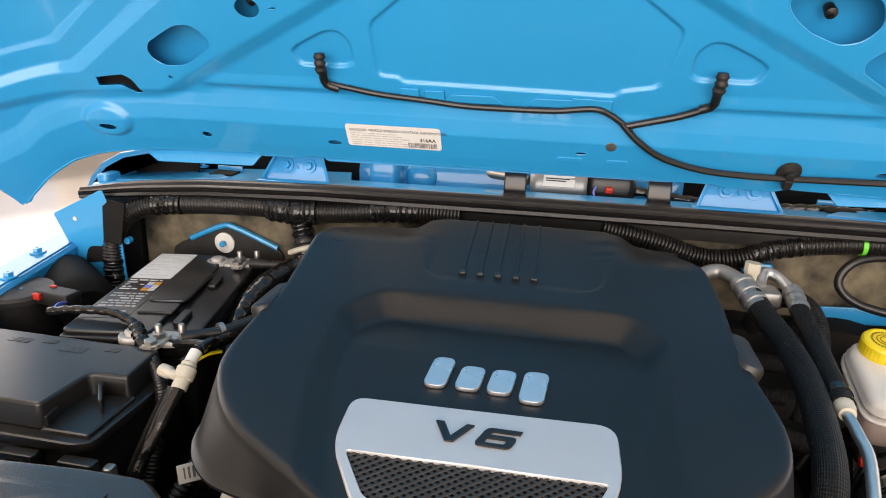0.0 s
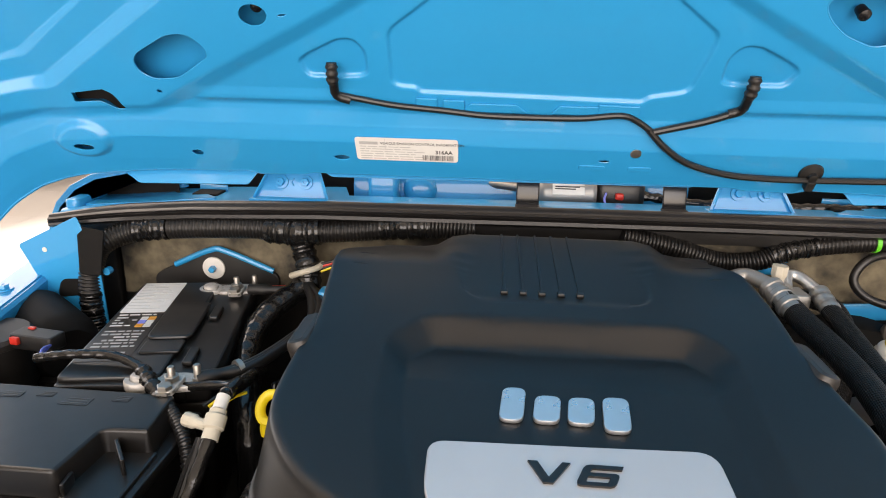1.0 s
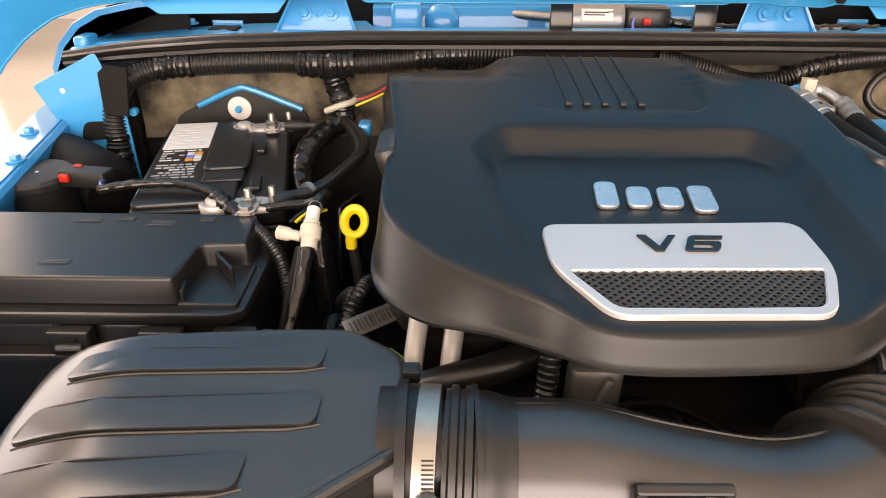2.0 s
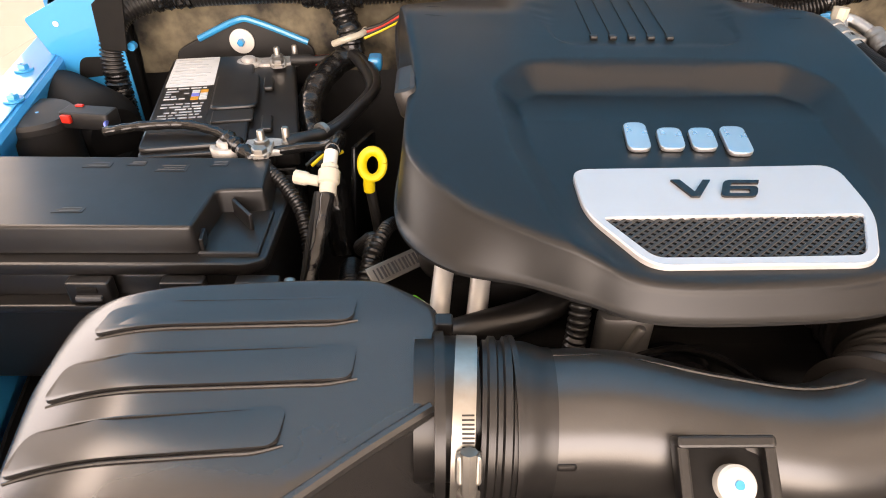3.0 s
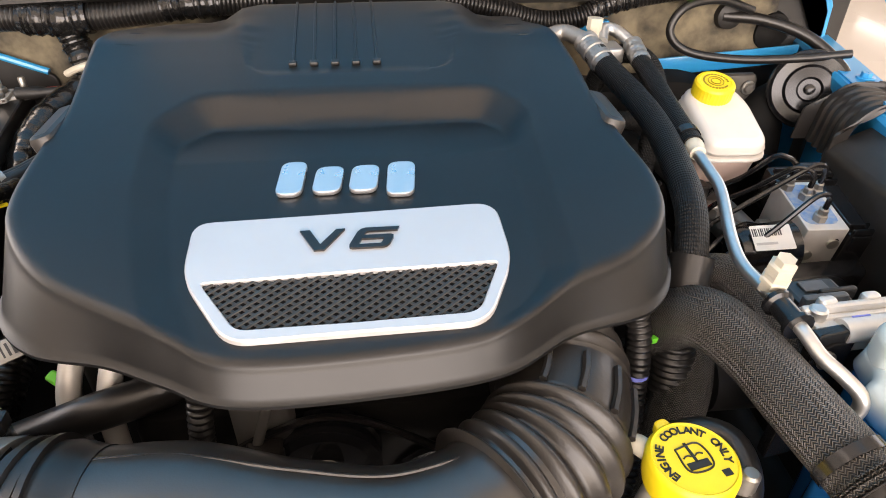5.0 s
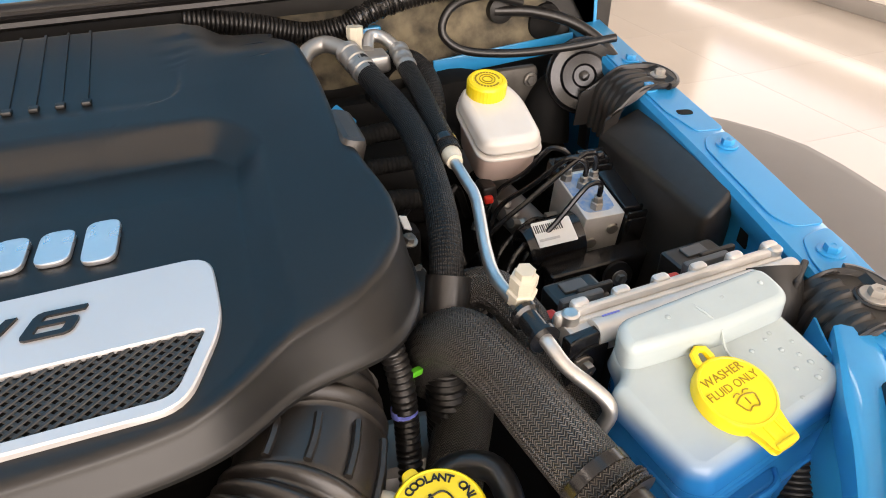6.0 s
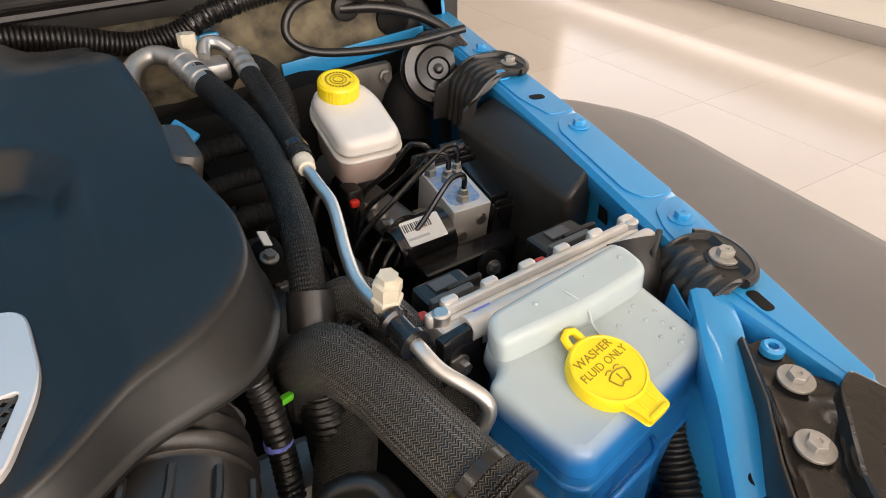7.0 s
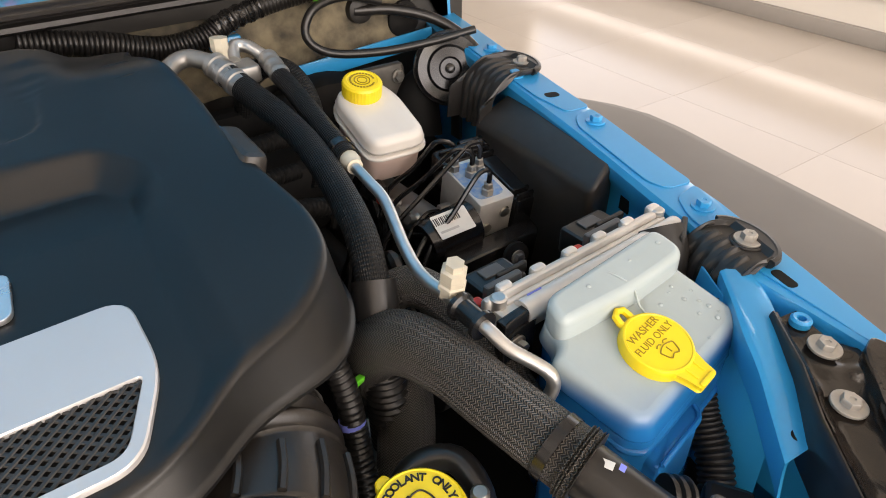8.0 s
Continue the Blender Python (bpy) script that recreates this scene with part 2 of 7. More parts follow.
def spline(points, step=0.004):
    """A smooth curve through the points, in even steps."""
    p = [Vector(q) for q in points]
    p = [p[0] * 2 - p[1]] + p + [p[-1] * 2 - p[-2]]
    fine = []
    for k in range(1, len(p) - 2):
        a, b, c, d = p[k - 1 : k + 3]
        for s in range(24):
            t = s / 24
            fine.append(0.5 * (2 * b + (c - a) * t + (2 * a - 5 * b + 4 * c - d) * t * t + (3 * b - a - 3 * c + d) * t**3))
    fine.append(p[-2])
    length = [0.0]
    for a, b in zip(fine, fine[1:]):
        length.append(length[-1] + (b - a).length)
    count = max(2, int(length[-1] / step) + 1)
    out, k = [], 0
    for s in range(count):
        want = length[-1] * s / (count - 1)
        while k < len(length) - 2 and length[k + 1] < want:
            k += 1
        f = (want - length[k]) / max(1e-9, length[k + 1] - length[k])
        out.append(fine[k].lerp(fine[k + 1], min(1, f)))
    return out, length[-1]


def tube(points, radius, sides=14, step=0.006, bm=None, flat=1.0, ends=True):
    """A hose along a smooth curve; radius: metres, or a function of the way along it (metres, share)."""
    bm = bm or bmesh.new()
    uv = bm.loops.layers.uv.verify()
    line, total = spline(points, step)
    rings, along = [], 0.0
    ahead = (line[1] - line[0]).normalized()
    side = ahead.orthogonal().normalized()
    last = line[0]
    dist = []
    for k, q in enumerate(line):
        new_ahead = (line[min(k + 1, len(line) - 1)] - line[max(k - 1, 0)]).normalized()
        side = (ahead.rotation_difference(new_ahead) @ side)
        side = (side - new_ahead * side.dot(new_ahead)).normalized()
        ahead = new_ahead
        up = ahead.cross(side)
        along += (q - last).length
        last = q
        r = radius(along, along / total) if callable(radius) else radius
        rings.append([bm.verts.new(q + side * (r * math.cos(a)) + up * (r * flat * math.sin(a))) for a in (2 * math.pi * j / sides for j in range(sides))])
        dist.append(along)
    mean = radius if not callable(radius) else radius(total / 2, 0.5)
    girth = 2 * math.pi * mean
    for i, (a, b) in enumerate(zip(rings, rings[1:])):
        for k in range(sides):
            f = bm.faces.new((a[k], a[(k + 1) % sides], b[(k + 1) % sides], b[k]))
            for loop, (u, v) in zip(f.loops, ((k, i), (k + 1, i), (k + 1, i + 1), (k, i + 1))):
                loop[uv].uv = (u / sides * girth, dist[v])
    if ends:
        bm.faces.new(rings[0][::-1])
        bm.faces.new(rings[-1])
    return bm


def conduit(r, pitch=0.0056, depth=0.0016):
    """The radius of a ribbed loom tube."""
    return lambda s, f: r + depth * (1 if math.sin(2 * math.pi * s / pitch) > -0.2 else -1)


def lathe(profile, sides=32, bm=None, at=(0, 0, 0)):
    """A turned body from (radius, height) pairs, upwards."""
    bm = bm or bmesh.new()
    rings = [[bm.verts.new((at[0] + r * math.cos(2 * math.pi * k / sides), at[1] + r * math.sin(2 * math.pi * k / sides), at[2] + z)) for k in range(sides)] for r, z in profile]
    ring_faces(bm, rings)
    return bm


def bolt_mesh(r=0.008, washer=0.012, h=0.007, sides=6):
    bm = lathe([(washer, 0), (washer, 0.0018), (washer * 0.97, 0.0022), (r * 1.02, 0.0024)], 24)
    lathe([(r * 1.0, 0.0022), (r, h - 0.001), (r * 0.9, h), (r * 0.35, h), (r * 0.3, h - 0.0008)], sides, bm)
    return bm


def words(text, size, mat, parent, m, name="lettering", depth=0.0006, bold=0.0, shear=0.0, wide=1.0, spacing=1.0):
    """Raised or printed lettering in the built-in font, laid by m."""
    curve = bpy.data.curves.new(name, "FONT")
    curve.body, curve.size, curve.align_x, curve.align_y = text, size, "CENTER", "CENTER"
    curve.extrude, curve.offset, curve.shear, curve.space_character = depth, bold, shear, spacing
    curve.resolution_u = 3
    ob = bpy.data.objects.new(name, curve)
    scene.collection.objects.link(ob)
    mesh = bpy.data.meshes.new_from_object(ob.evaluated_get(bpy.context.evaluated_depsgraph_get()))
    bpy.data.objects.remove(ob)
    mesh.transform(Matrix.Diagonal((wide, 1, 1, 1)))
    mesh.materials.clear()
    mesh.materials.append(mat)
    ob = new(name, mesh)
    ob.parent, ob.matrix_local = parent, m
    return ob


def smooth(a, b, x):
    t = min(1.0, max(0.0, (x - a) / (b - a)))
    return t * t * (3 - 2 * t)


def inside(p, poly):
    """Signed distance of p to a polygon, negative inside."""
    best, odd = 1e9, False
    n = len(poly)
    for k in range(n):
        (ax, ay), (bx, by) = poly[k], poly[(k + 1) % n]
        ex, ey, wx, wy = bx - ax, by - ay, p[0] - ax, p[1] - ay
        t = min(1, max(0, (wx * ex + wy * ey) / (ex * ex + ey * ey + 1e-12)))
        best = min(best, math.hypot(wx - ex * t, wy - ey * t))
        if (ay > p[1]) != (by > p[1]) and p[0] < (bx - ax) * (p[1] - ay) / (by - ay) + ax:
            odd = not odd
    return -best if odd else best


# ---- the hall ----
HX, EAST, HY0, HY1 = 6.0, 5.3, -6.0, 9.0
bm = box(-HX, EAST, HY0, HY1, -0.2, -0.0015, 0, 0)
hall_floor = tagged(part("floor", bm, GROUT, smooth=False), "pale beige polished tiled hall floor with soft reflections", "floor", kind="structure")
bm = box(-HX, EAST, HY0, HY1, CEILING, CEILING + 0.2, 0, 0)
tagged(part("ceiling", bm, PLASTER, smooth=False), "plain white plastered hall ceiling", "ceiling", kind="structure")


def wall(name, x0, x1, y0, y1, hole=None):
    """A wall 0.2 m thick, with one opening (along it, low and high) through it."""
    bm = bmesh.new()
    if hole is None:
        box(x0, x1, y0, y1, 0, CEILING, 0, 0, bm)
    else:
        a, b, low, high = hole
        along_x = (x1 - x0) > (y1 - y0)
        for p0, p1, z0, z1 in ((None, a, 0, CEILING), (b, None, 0, CEILING), (a, b, 0, low), (a, b, high, CEILING)):
            if along_x:
                box(x0 if p0 is None else p0, x1 if p1 is None else p1, y0, y1, z0, z1, 0, 0, bm)
            else:
                box(x0, x1, y0 if p0 is None else p0, y1 if p1 is None else p1, z0, z1, 0, 0, bm)
    return tagged(part(name, bm, PLASTER, smooth=False), "plain pale plastered hall wall", "wall", kind="structure")


wall("wall_north", -HX, EAST, HY1, HY1 + 0.2)
wall("wall_west", -HX - 0.2, -HX, HY0, HY1, (1.1, 6.9, 0.3, 4.85))
wall("wall_south", -HX, EAST, HY0 - 0.2, HY0, (-4.1, 4.1, 0.25, 4.75))
wall("wall_east", EAST, EAST + 0.2, HY0, HY1, (0.9, 5.9, 0.7, 3.1))
bm = box(EAST - 0.03, EAST, HY0, HY1, 0.0, 0.12, 0.004)
tagged(part("baseboard", bm, SKIRTING), "low grey skirting along the hall wall", "baseboard", kind="structure")
for sx, sy, width, length, power in STRIPS:
    light = thing("ceiling_light", "long white ceiling light with a lit panel", "ceiling light", "ceiling lights of the hall")
    part("housing", box(sx - width / 2 - 0.05, sx + width / 2 + 0.05, sy - length / 2 - 0.05, sy + length / 2 + 0.05, CEILING - 0.10, CEILING, 0.006), PALE, light)

cove = thing("wall_strip_light", "long low lit strip light along the hall wall", "strip light")
part("housing", box(EAST - 0.06, EAST - 0.03, 0.9, 6.6, 0.33, 0.44, 0.004), PALE, cove)
GLOW = bpy.data.materials.new("lit_strip")
GLOW.use_nodes = True
GLOW.node_tree.nodes["Principled BSDF"].inputs["Emission Color"].default_value = (1.0, 0.93, 0.84, 1)
GLOW.node_tree.nodes["Principled BSDF"].inputs["Emission Strength"].default_value = 1.6
part("diffuser", box(EAST - 0.066, EAST - 0.060, 0.95, 6.55, 0.345, 0.425, 0.001), GLOW, cove, "glowing white diffuser")

# ---- body of the car ----


def rail_x(y):
    """The middle of the wing's top flange, out from the car's middle."""
    pts = [(-0.3, 0.45), (0.05, 0.54), (0.2, 0.582), (0.285, 0.608), (0.315, 0.6195), (0.37, 0.638), (0.493, 0.676), (0.687, 0.716), (0.945, 0.758), (1.3, 0.82)]
    for (a, p), (b, q) in zip(pts, pts[1:]):
        if y <= b:
            return p + (q - p) * (y - a) / (b - a)
    return pts[-1][1]


def rail_z(y):
    return 1.188 + 0.045 * max(0.0, y - 0.5)


def sheet(rows, thick, bm=None):
    """A folded sheet from rows of points, given thickness along its normals."""
    bm = bm or bmesh.new()
    grid = [[Vector(p) for p in row] for row in rows]
    nr, nc = len(grid), len(grid[0])
    normal = [[None] * nc for _ in range(nr)]
    for i in range(nr):
        for j in range(nc):
            u = grid[min(i + 1, nr - 1)][j] - grid[max(i - 1, 0)][j]
            v = grid[i][min(j + 1, nc - 1)] - grid[i][max(j - 1, 0)]
            normal[i][j] = u.cross(v).normalized()
    a = [[bm.verts.new(grid[i][j]) for j in range(nc)] for i in range(nr)]
    b = [[bm.verts.new(grid[i][j] - normal[i][j] * thick) for j in range(nc)] for i in range(nr)]
    for i in range(nr - 1):
        for j in range(nc - 1):
            bm.faces.new((a[i][j], a[i + 1][j], a[i + 1][j + 1], a[i][j + 1]))
            bm.faces.new((b[i][j], b[i][j + 1], b[i + 1][j + 1], b[i + 1][j]))
    for i in range(nr - 1):
        bm.faces.new((a[i][0], b[i][0], b[i + 1][0], a[i + 1][0]))
        bm.faces.new((a[i][-1], a[i + 1][-1], b[i + 1][-1], b[i][-1]))
    for j in range(nc - 1):
        bm.faces.new((a[0][j], a[0][j + 1], b[0][j + 1], b[0][j]))
        bm.faces.new((a[-1][j], b[-1][j], b[-1][j + 1], a[-1][j + 1]))
    return bm


FLANGE_BOLT = bolt_mesh(0.0075, 0.0125, 0.0085)


def wing(side):
    """A front wing: folded top flange, inner wall, joggles, bolts and holes."""
    w = thing("front_wing", "bright blue painted front wing rail bolted beside the engine bay", "car wing", "wings of the car")
    rows = []
    ys = [-0.1 + 0.02 * k for k in range(64)]
    for y in ys:
        x, z = rail_x(y), rail_z(y)
        narrow = min(1.0, max(0.05, (x - 0.612) / 0.0355)) if y < 0.43 else 1.0
        sec = [(-0.030, -0.21), (-0.026, -0.10), (-0.024, -0.050), (-0.027, -0.032), (-0.0345, -0.020), (-0.0355, -0.006), (-0.031, 0.0), (0.0, 0.0015), (0.020, 0.001), (0.0245, -0.002), (0.027, -0.010), (0.031, -0.06), (0.035, -0.16)]
        rows.append([(side * (x + dx * (narrow if dx < 0 else 1)), y, z + dz) for dx, dz in (sec if side < 0 else sec[::-1])])
    part("rail", sheet(rows, 0.0015), BLUE, w, smooth=True)
    # overlapping flange plates with rounded ends
    for y0, y1, in0, in1, dz in ((0.728, 1.19, -0.026, -0.028, 0.0034), (0.536, 0.712, -0.024, -0.024, 0.0034), (0.290, 0.520, -0.026, -0.026, 0.0034)):
        inner = [(max(rail_x(y0 + (y1 - y0) * k / 8) + in0 + (in1 - in0) * k / 8 + (0.012 if k in (0, 8) else 0), 0.618 + 0.095 * (y0 + (y1 - y0) * k / 8 - 0.304)), y0 + (y1 - y0) * k / 8) for k in range(9)]
        outer_e = [(rail_x(y0 + (y1 - y0) * k / 8) + 0.0215, y0 + (y1 - y0) * k / 8 - 0.006 * (1 if k == 0 else 0) + 0.006 * (1 if k == 8 else 0)) for k in range(9)]
        loop = inner[::-1] + outer_e
        loop = [(side * x, y) for x, y in (loop if side > 0 else loop[::-1])]
        area2 = sum(a[0] * b[1] - b[0] * a[1] for a, b in zip(loop, loop[1:] + loop[:1]))
        loop = rounded(loop if area2 > 0 else loop[::-1], 0.009, 4)
        pbm = prism(loop, -0.001, 0.0016, 0.0006)
        for v in pbm.verts:
            v.co.z += rail_z(v.co.y) + 0.0008
        part("flange_plate", pbm, BLUE, w, angle=20)
    # bolts with blue painted heads; slots and hole are dark slabs, their shade in the colour
    b = None
    for y, off in ((0.945, 0.0), (0.849, -0.019), (0.687, 0.003), (0.493, -0.002)):
        m = pose(side * (rail_x(y) + off), y, rail_z(y) + 0.0024, 0, 0, 12)
        if b is None:
            b = part("bolt", FLANGE_BOLT.copy(), BLUE, w)
            b.matrix_local = m
        else:
            again(b, m, w)
    for y, off, lx, ly in ((0.775, -0.004, 0.010, 0.007), (0.379, -0.007, 0.0055, 0.0125)):
        x = side * (rail_x(y) + off)
        s = part("slot", prism(rounded([(-lx, -ly), (lx, -ly), (lx, ly), (-lx, ly)], 0.0075, 5), 0, 0.0012, 0), DEEP, w)
        s.matrix_local = pose(x, y, rail_z(y) + 0.0017, 0, 0, -14 * side)
    sq = part("square_hole", box(-0.008, 0.008, -0.0011, 0.0011, -0.010, 0.010, 0, 0), DEEP, w)
    sq.matrix_local = pose(side * (rail_x(0.584) - 0.0255), 0.584, rail_z(0.584) - 0.042, 0, 0, side * 78)
    return w


wing(1)
wing(-1)


def flare(side):
    """The wide wheel-arch flare outside the wing, and the outer wing skin."""
    f = thing("wheel_arch_flare", "wide grey-brown textured plastic wheel-arch flare beside the wing", "wheel arch flare", "flares of the car")
    rows = []
    for k in range(41):
        a = k / 40
        y = -0.25 + 1.42 * a
        out = float(np.interp(y, [-0.25, 0.2, 0.46, 0.62, 0.74, 0.84, 0.92, 0.99, 1.06, 1.12, 1.18], [0.93, 1.05, 1.118, 1.135, 1.147, 1.160, 1.160, 1.140, 1.103, 1.055, 0.99]))
        z = 1.016 - 0.06 * max(0.0, 0.45 - y) ** 1.5
        inner = rail_x(y) + 0.035
        row = [(inner, z + 0.035), (inner + 0.03, z + 0.028), (inner + (out - inner) * 0.5, z + 0.014), (out - 0.05, z + 0.004), (out - 0.02, z - 0.004), (out - 0.004, z - 0.022), (out, z - 0.05), (out - 0.012, z - 0.10)]
        rows.append([(side * x, y, zz) for x, zz in (row if side < 0 else row[::-1])][::-1])
    part("flare_panel", sheet(rows, 0.004), FLARE, f)
    rows = [[(side * (rail_x(y) + 0.033), y, z) for z in ((0.98, 0.9, 0.55) if side < 0 else (0.55, 0.9, 0.98))][::-1] for y in [-0.25 + 0.1 * k for k in range(15)]]
    part("wing_skin", sheet(rows, 0.002), BLUE, f)
    return f


flare(1)
flare(-1)


def zc(x):
    """The slight fall of the cowl across the car."""
    return 0.018 * x


# bay walls and floor, dark
bay = thing("engine_bay_floor", "dark grimy lower engine bay with frame and splash shields", "engine bay", kind="structure")
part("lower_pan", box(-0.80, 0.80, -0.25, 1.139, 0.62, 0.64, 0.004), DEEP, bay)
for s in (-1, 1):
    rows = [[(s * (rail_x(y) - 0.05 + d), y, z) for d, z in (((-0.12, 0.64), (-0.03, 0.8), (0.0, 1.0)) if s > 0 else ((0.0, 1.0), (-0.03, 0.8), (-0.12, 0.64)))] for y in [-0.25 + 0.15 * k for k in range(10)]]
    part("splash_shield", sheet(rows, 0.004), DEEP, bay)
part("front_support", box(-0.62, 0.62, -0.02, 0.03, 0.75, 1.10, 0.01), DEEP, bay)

# firewall with its insulation mat
fire = thing("firewall", "black firewall behind the engine", "firewall", kind="structure")
part("panel", box(-0.70, 0.83, 1.118, 1.14, 0.6385, 1.285, 0.003), DULL, fire)
part("side_panel", box(-0.76, -0.665, 1.085, 1.10, 0.64, 1.27, 0.003), DEEP, fire)
mat_rows = []
for i in range(25):
    z = 1.165 + 0.125 * i / 24
    mat_rows.append([(x, 1.104 + 0.010 * noise.noise((x * 9, z * 9, 3.1)) + 0.006 * noise.noise((x * 31, z * 31, 7.7)), z + zc(x)) for x in [-0.66 + 1.35 * k / 110 for k in range(111)]])
part("insulation_mat", sheet(mat_rows, 0.01), INSULATION, fire, "mottled brown heat insulation mat")

def zs(x):
    """The height of the cowl's edge, falling towards the car's side."""
    return float(np.interp(x, [-0.74, -0.684, -0.504, -0.305, 0.073, 0.319, 0.82], [1.297, 1.3025, 1.3165, 1.324, 1.3285, 1.3305, 1.332]))


# cowl: shelf, front lip, deep well behind
cowl = thing("cowl", "bright blue painted cowl shelf below the windscreen", "cowl", kind="structure")
rows = []
for k in range(76):
    x = -0.735 + 1.50 * k / 75
    yb = 1.205 if x < -0.29 else 1.142
    sec = [(1.060, -0.006), (1.060, 0.0), (1.062, 0.004), (1.070, 0.007), (1.10, 0.005), (1.135, 0.004), (yb, 0.003), (yb + 0.003, -0.012), (yb + 0.004, -0.09)]
    rows.append([(x, y, zs(x) + z) for y, z in sec])
part("cowl_panel", sheet(rows, 0.002), BLUE, cowl, angle=25)
rows = [[(x, y, z + zc(x)) for y, z in ((1.235, 1.18), (1.240, 1.30), (1.245, 1.362))] for x in (-0.68, -0.4, 0.0, 0.4, 0.68)]
part("well_wall", sheet(rows, 0.004), DEEP, cowl)
part("well_floor", box(-0.70, 0.70, 1.15, 1.24, 1.19, 1.20, 0.002), DEEP, cowl)
rows = [[(x, y, z + zc(x)) for y, z in ((1.222, 1.20), (1.222, 1.335), (1.228, 1.350), (1.245, 1.355))] for x in (-0.285, -0.1, 0.1, 0.30)]
part("windscreen_panel", sheet(rows, 0.003), BLUE, cowl, angle=25)
# lighter doubled plate on the shelf, with its bolt
for sgn in (-1, 1):
    pl = [(0.485, 1.100), (0.575, 1.088), (0.690, 1.084), (0.722, 1.10), (0.735, 1.205), (0.62, 1.205), (0.58, 1.150), (0.52, 1.135)]
    pl = [(sgn * x, y) for x, y in pl]
    dbm = prism(rounded(pl if sgn > 0 else pl[::-1], 0.010), 0.0, 0.004, 0.001)
    for v in dbm.verts:
        v.co.z += zs(v.co.x) + 0.004
    part("doubler", dbm, BLUE, cowl, angle=20)
    part("end_plate", box(min(sgn * 0.712, sgn * 0.735), max(sgn * 0.712, sgn * 0.735), 1.075, 1.190, zs(sgn * 0.72) - 0.01, zs(sgn * 0.72) + 0.020, 0.005), BLUE, cowl)
    # curved body edge that rises round the end of the cowl; a dark sheet paints the shade behind it
    arch = [(0.802, 1.20), (0.797, 1.266), (0.777, 1.303), (0.747, 1.333), (0.708, 1.353), (0.646, 1.366), (0.58, 1.372)]
    inn = [(x - 0.008, z - 0.010) for x, z in arch]
    loop = [(sgn * x, z) for x, z in arch + inn[::-1]]
    part("body_edge", moved(prism(loop if sgn > 0 else loop[::-1], -0.006, 0.006, 0.002), pose(0, 1.118, 0, 90)), BLUE, cowl)
    rows = [[(sgn * x, y, z - 0.002) for x, z in (arch if sgn > 0 else arch[::-1])] for y in (1.124, 1.18, 1.26)]
    part("pillar_skin", sheet(rows, 0.004), BLUE, cowl)
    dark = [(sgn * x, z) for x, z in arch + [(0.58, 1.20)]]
    part("corner_shade", moved(prism(dark if sgn > 0 else dark[::-1], -0.002, 0.002, 0), pose(0, 1.160, 0, 90)), DEEP, cowl)
    if sgn > 0:
        continue
    # inner wing plate below the cowl's end, with a small hole and an oval one
    pl = [(-0.770, 1.262), (-0.742, 1.200), (-0.735, 1.10), (-0.640, 1.08), (-0.642, 1.235), (-0.668, 1.312)]
    p = part("wing_plate", moved(prism(rounded(pl, 0.006), -0.0012, 0.0012, 0.0005), pose(0, 1.004, 0, 90)), BLUE, cowl)
    part("plate_hole", moved(lathe([(0.004, 0), (0.004, 0.0006)], 16), pose(-0.727, 1.0022, 1.256, 90)), PALE, p)
    part("plate_opening", moved(prism(rounded([(-0.030, -0.018), (0.028, -0.010), (0.030, 0.016), (-0.020, 0.014)], 0.012, 5), 0, 0.0008, 0), pose(-0.688, 1.0021, 1.195, 90, 0, 0)), DEEP, p)
    part("rubber_flap", moved(prism(rounded([(-0.020, -0.040), (0.018, -0.040), (0.024, 0.030), (-0.024, 0.034)], 0.004), -0.002, 0.002, 0.001), pose(-0.648, 0.998, 1.262, 80, 0, -8)), DEEP, cowl)
    part("plate_tip", moved(prism(rounded([(-0.020, -0.012), (0.022, -0.006), (0.026, 0.010), (-0.004, 0.010)], 0.004), -0.0012, 0.0012, 0.0005), pose(-0.690, 1.030, 1.302, 40, 0, 10)), BLUE, cowl)
for x in (-0.520, 0.52):
    part("dark_pocket", box(x - 0.022, x + 0.022, 1.128, 1.164, zs(x) + 0.002, zs(x) + 0.0085, 0.001), DEEP, cowl)
    part("pocket_rim", box(x - 0.025, x + 0.025, 1.165, 1.169, zs(x), zs(x) + 0.016, 0.001), BLUE, cowl)
part("stiffener", box(-0.25, -0.20, 1.17, 1.225, 1.28, 1.36, 0.006), BLUE, cowl)
part("pressing", moved(lathe([(0.030, 0), (0.028, 0.004), (0.020, 0.010), (0.008, 0.012)], 24), pose(-0.165, 1.220, 1.325, 80)), BLUE, cowl)

# rubber seal along the cowl: a moulded strip with lips and grooves
seal = thing("cowl_seal", "long black ribbed rubber seal along the cowl edge", "rubber seal")
SEAL = [(0.010, 0.0105), (0.002, 0.0118), (-0.004, 0.0105), (-0.006, 0.0082), (-0.002, 0.0064), (-0.002, 0.0052), (-0.009, 0.0046), (-0.0120, 0.0020), (-0.0105, -0.0014), (-0.004, -0.0026), (-0.004, -0.0038), (-0.0095, -0.0050), (-0.0110, -0.0080), (-0.007, -0.0108), (0.0, -0.0120)]
rows = []
for k in range(91):
    x = -0.722 + 1.542 * k / 90
    back = 0.030 * smooth(-0.58, -0.74, x) ** 1.5
    thin = 1 - 0.35 * smooth(-0.60, -0.735, x)
    rows.append([(x, 1.050 - back + dy * thin, zs(x) + dz * thin) for dy, dz in SEAL])
part("seal_strip", sheet([r[7:] for r in rows], 0.003), SEALM, seal, angle=50)
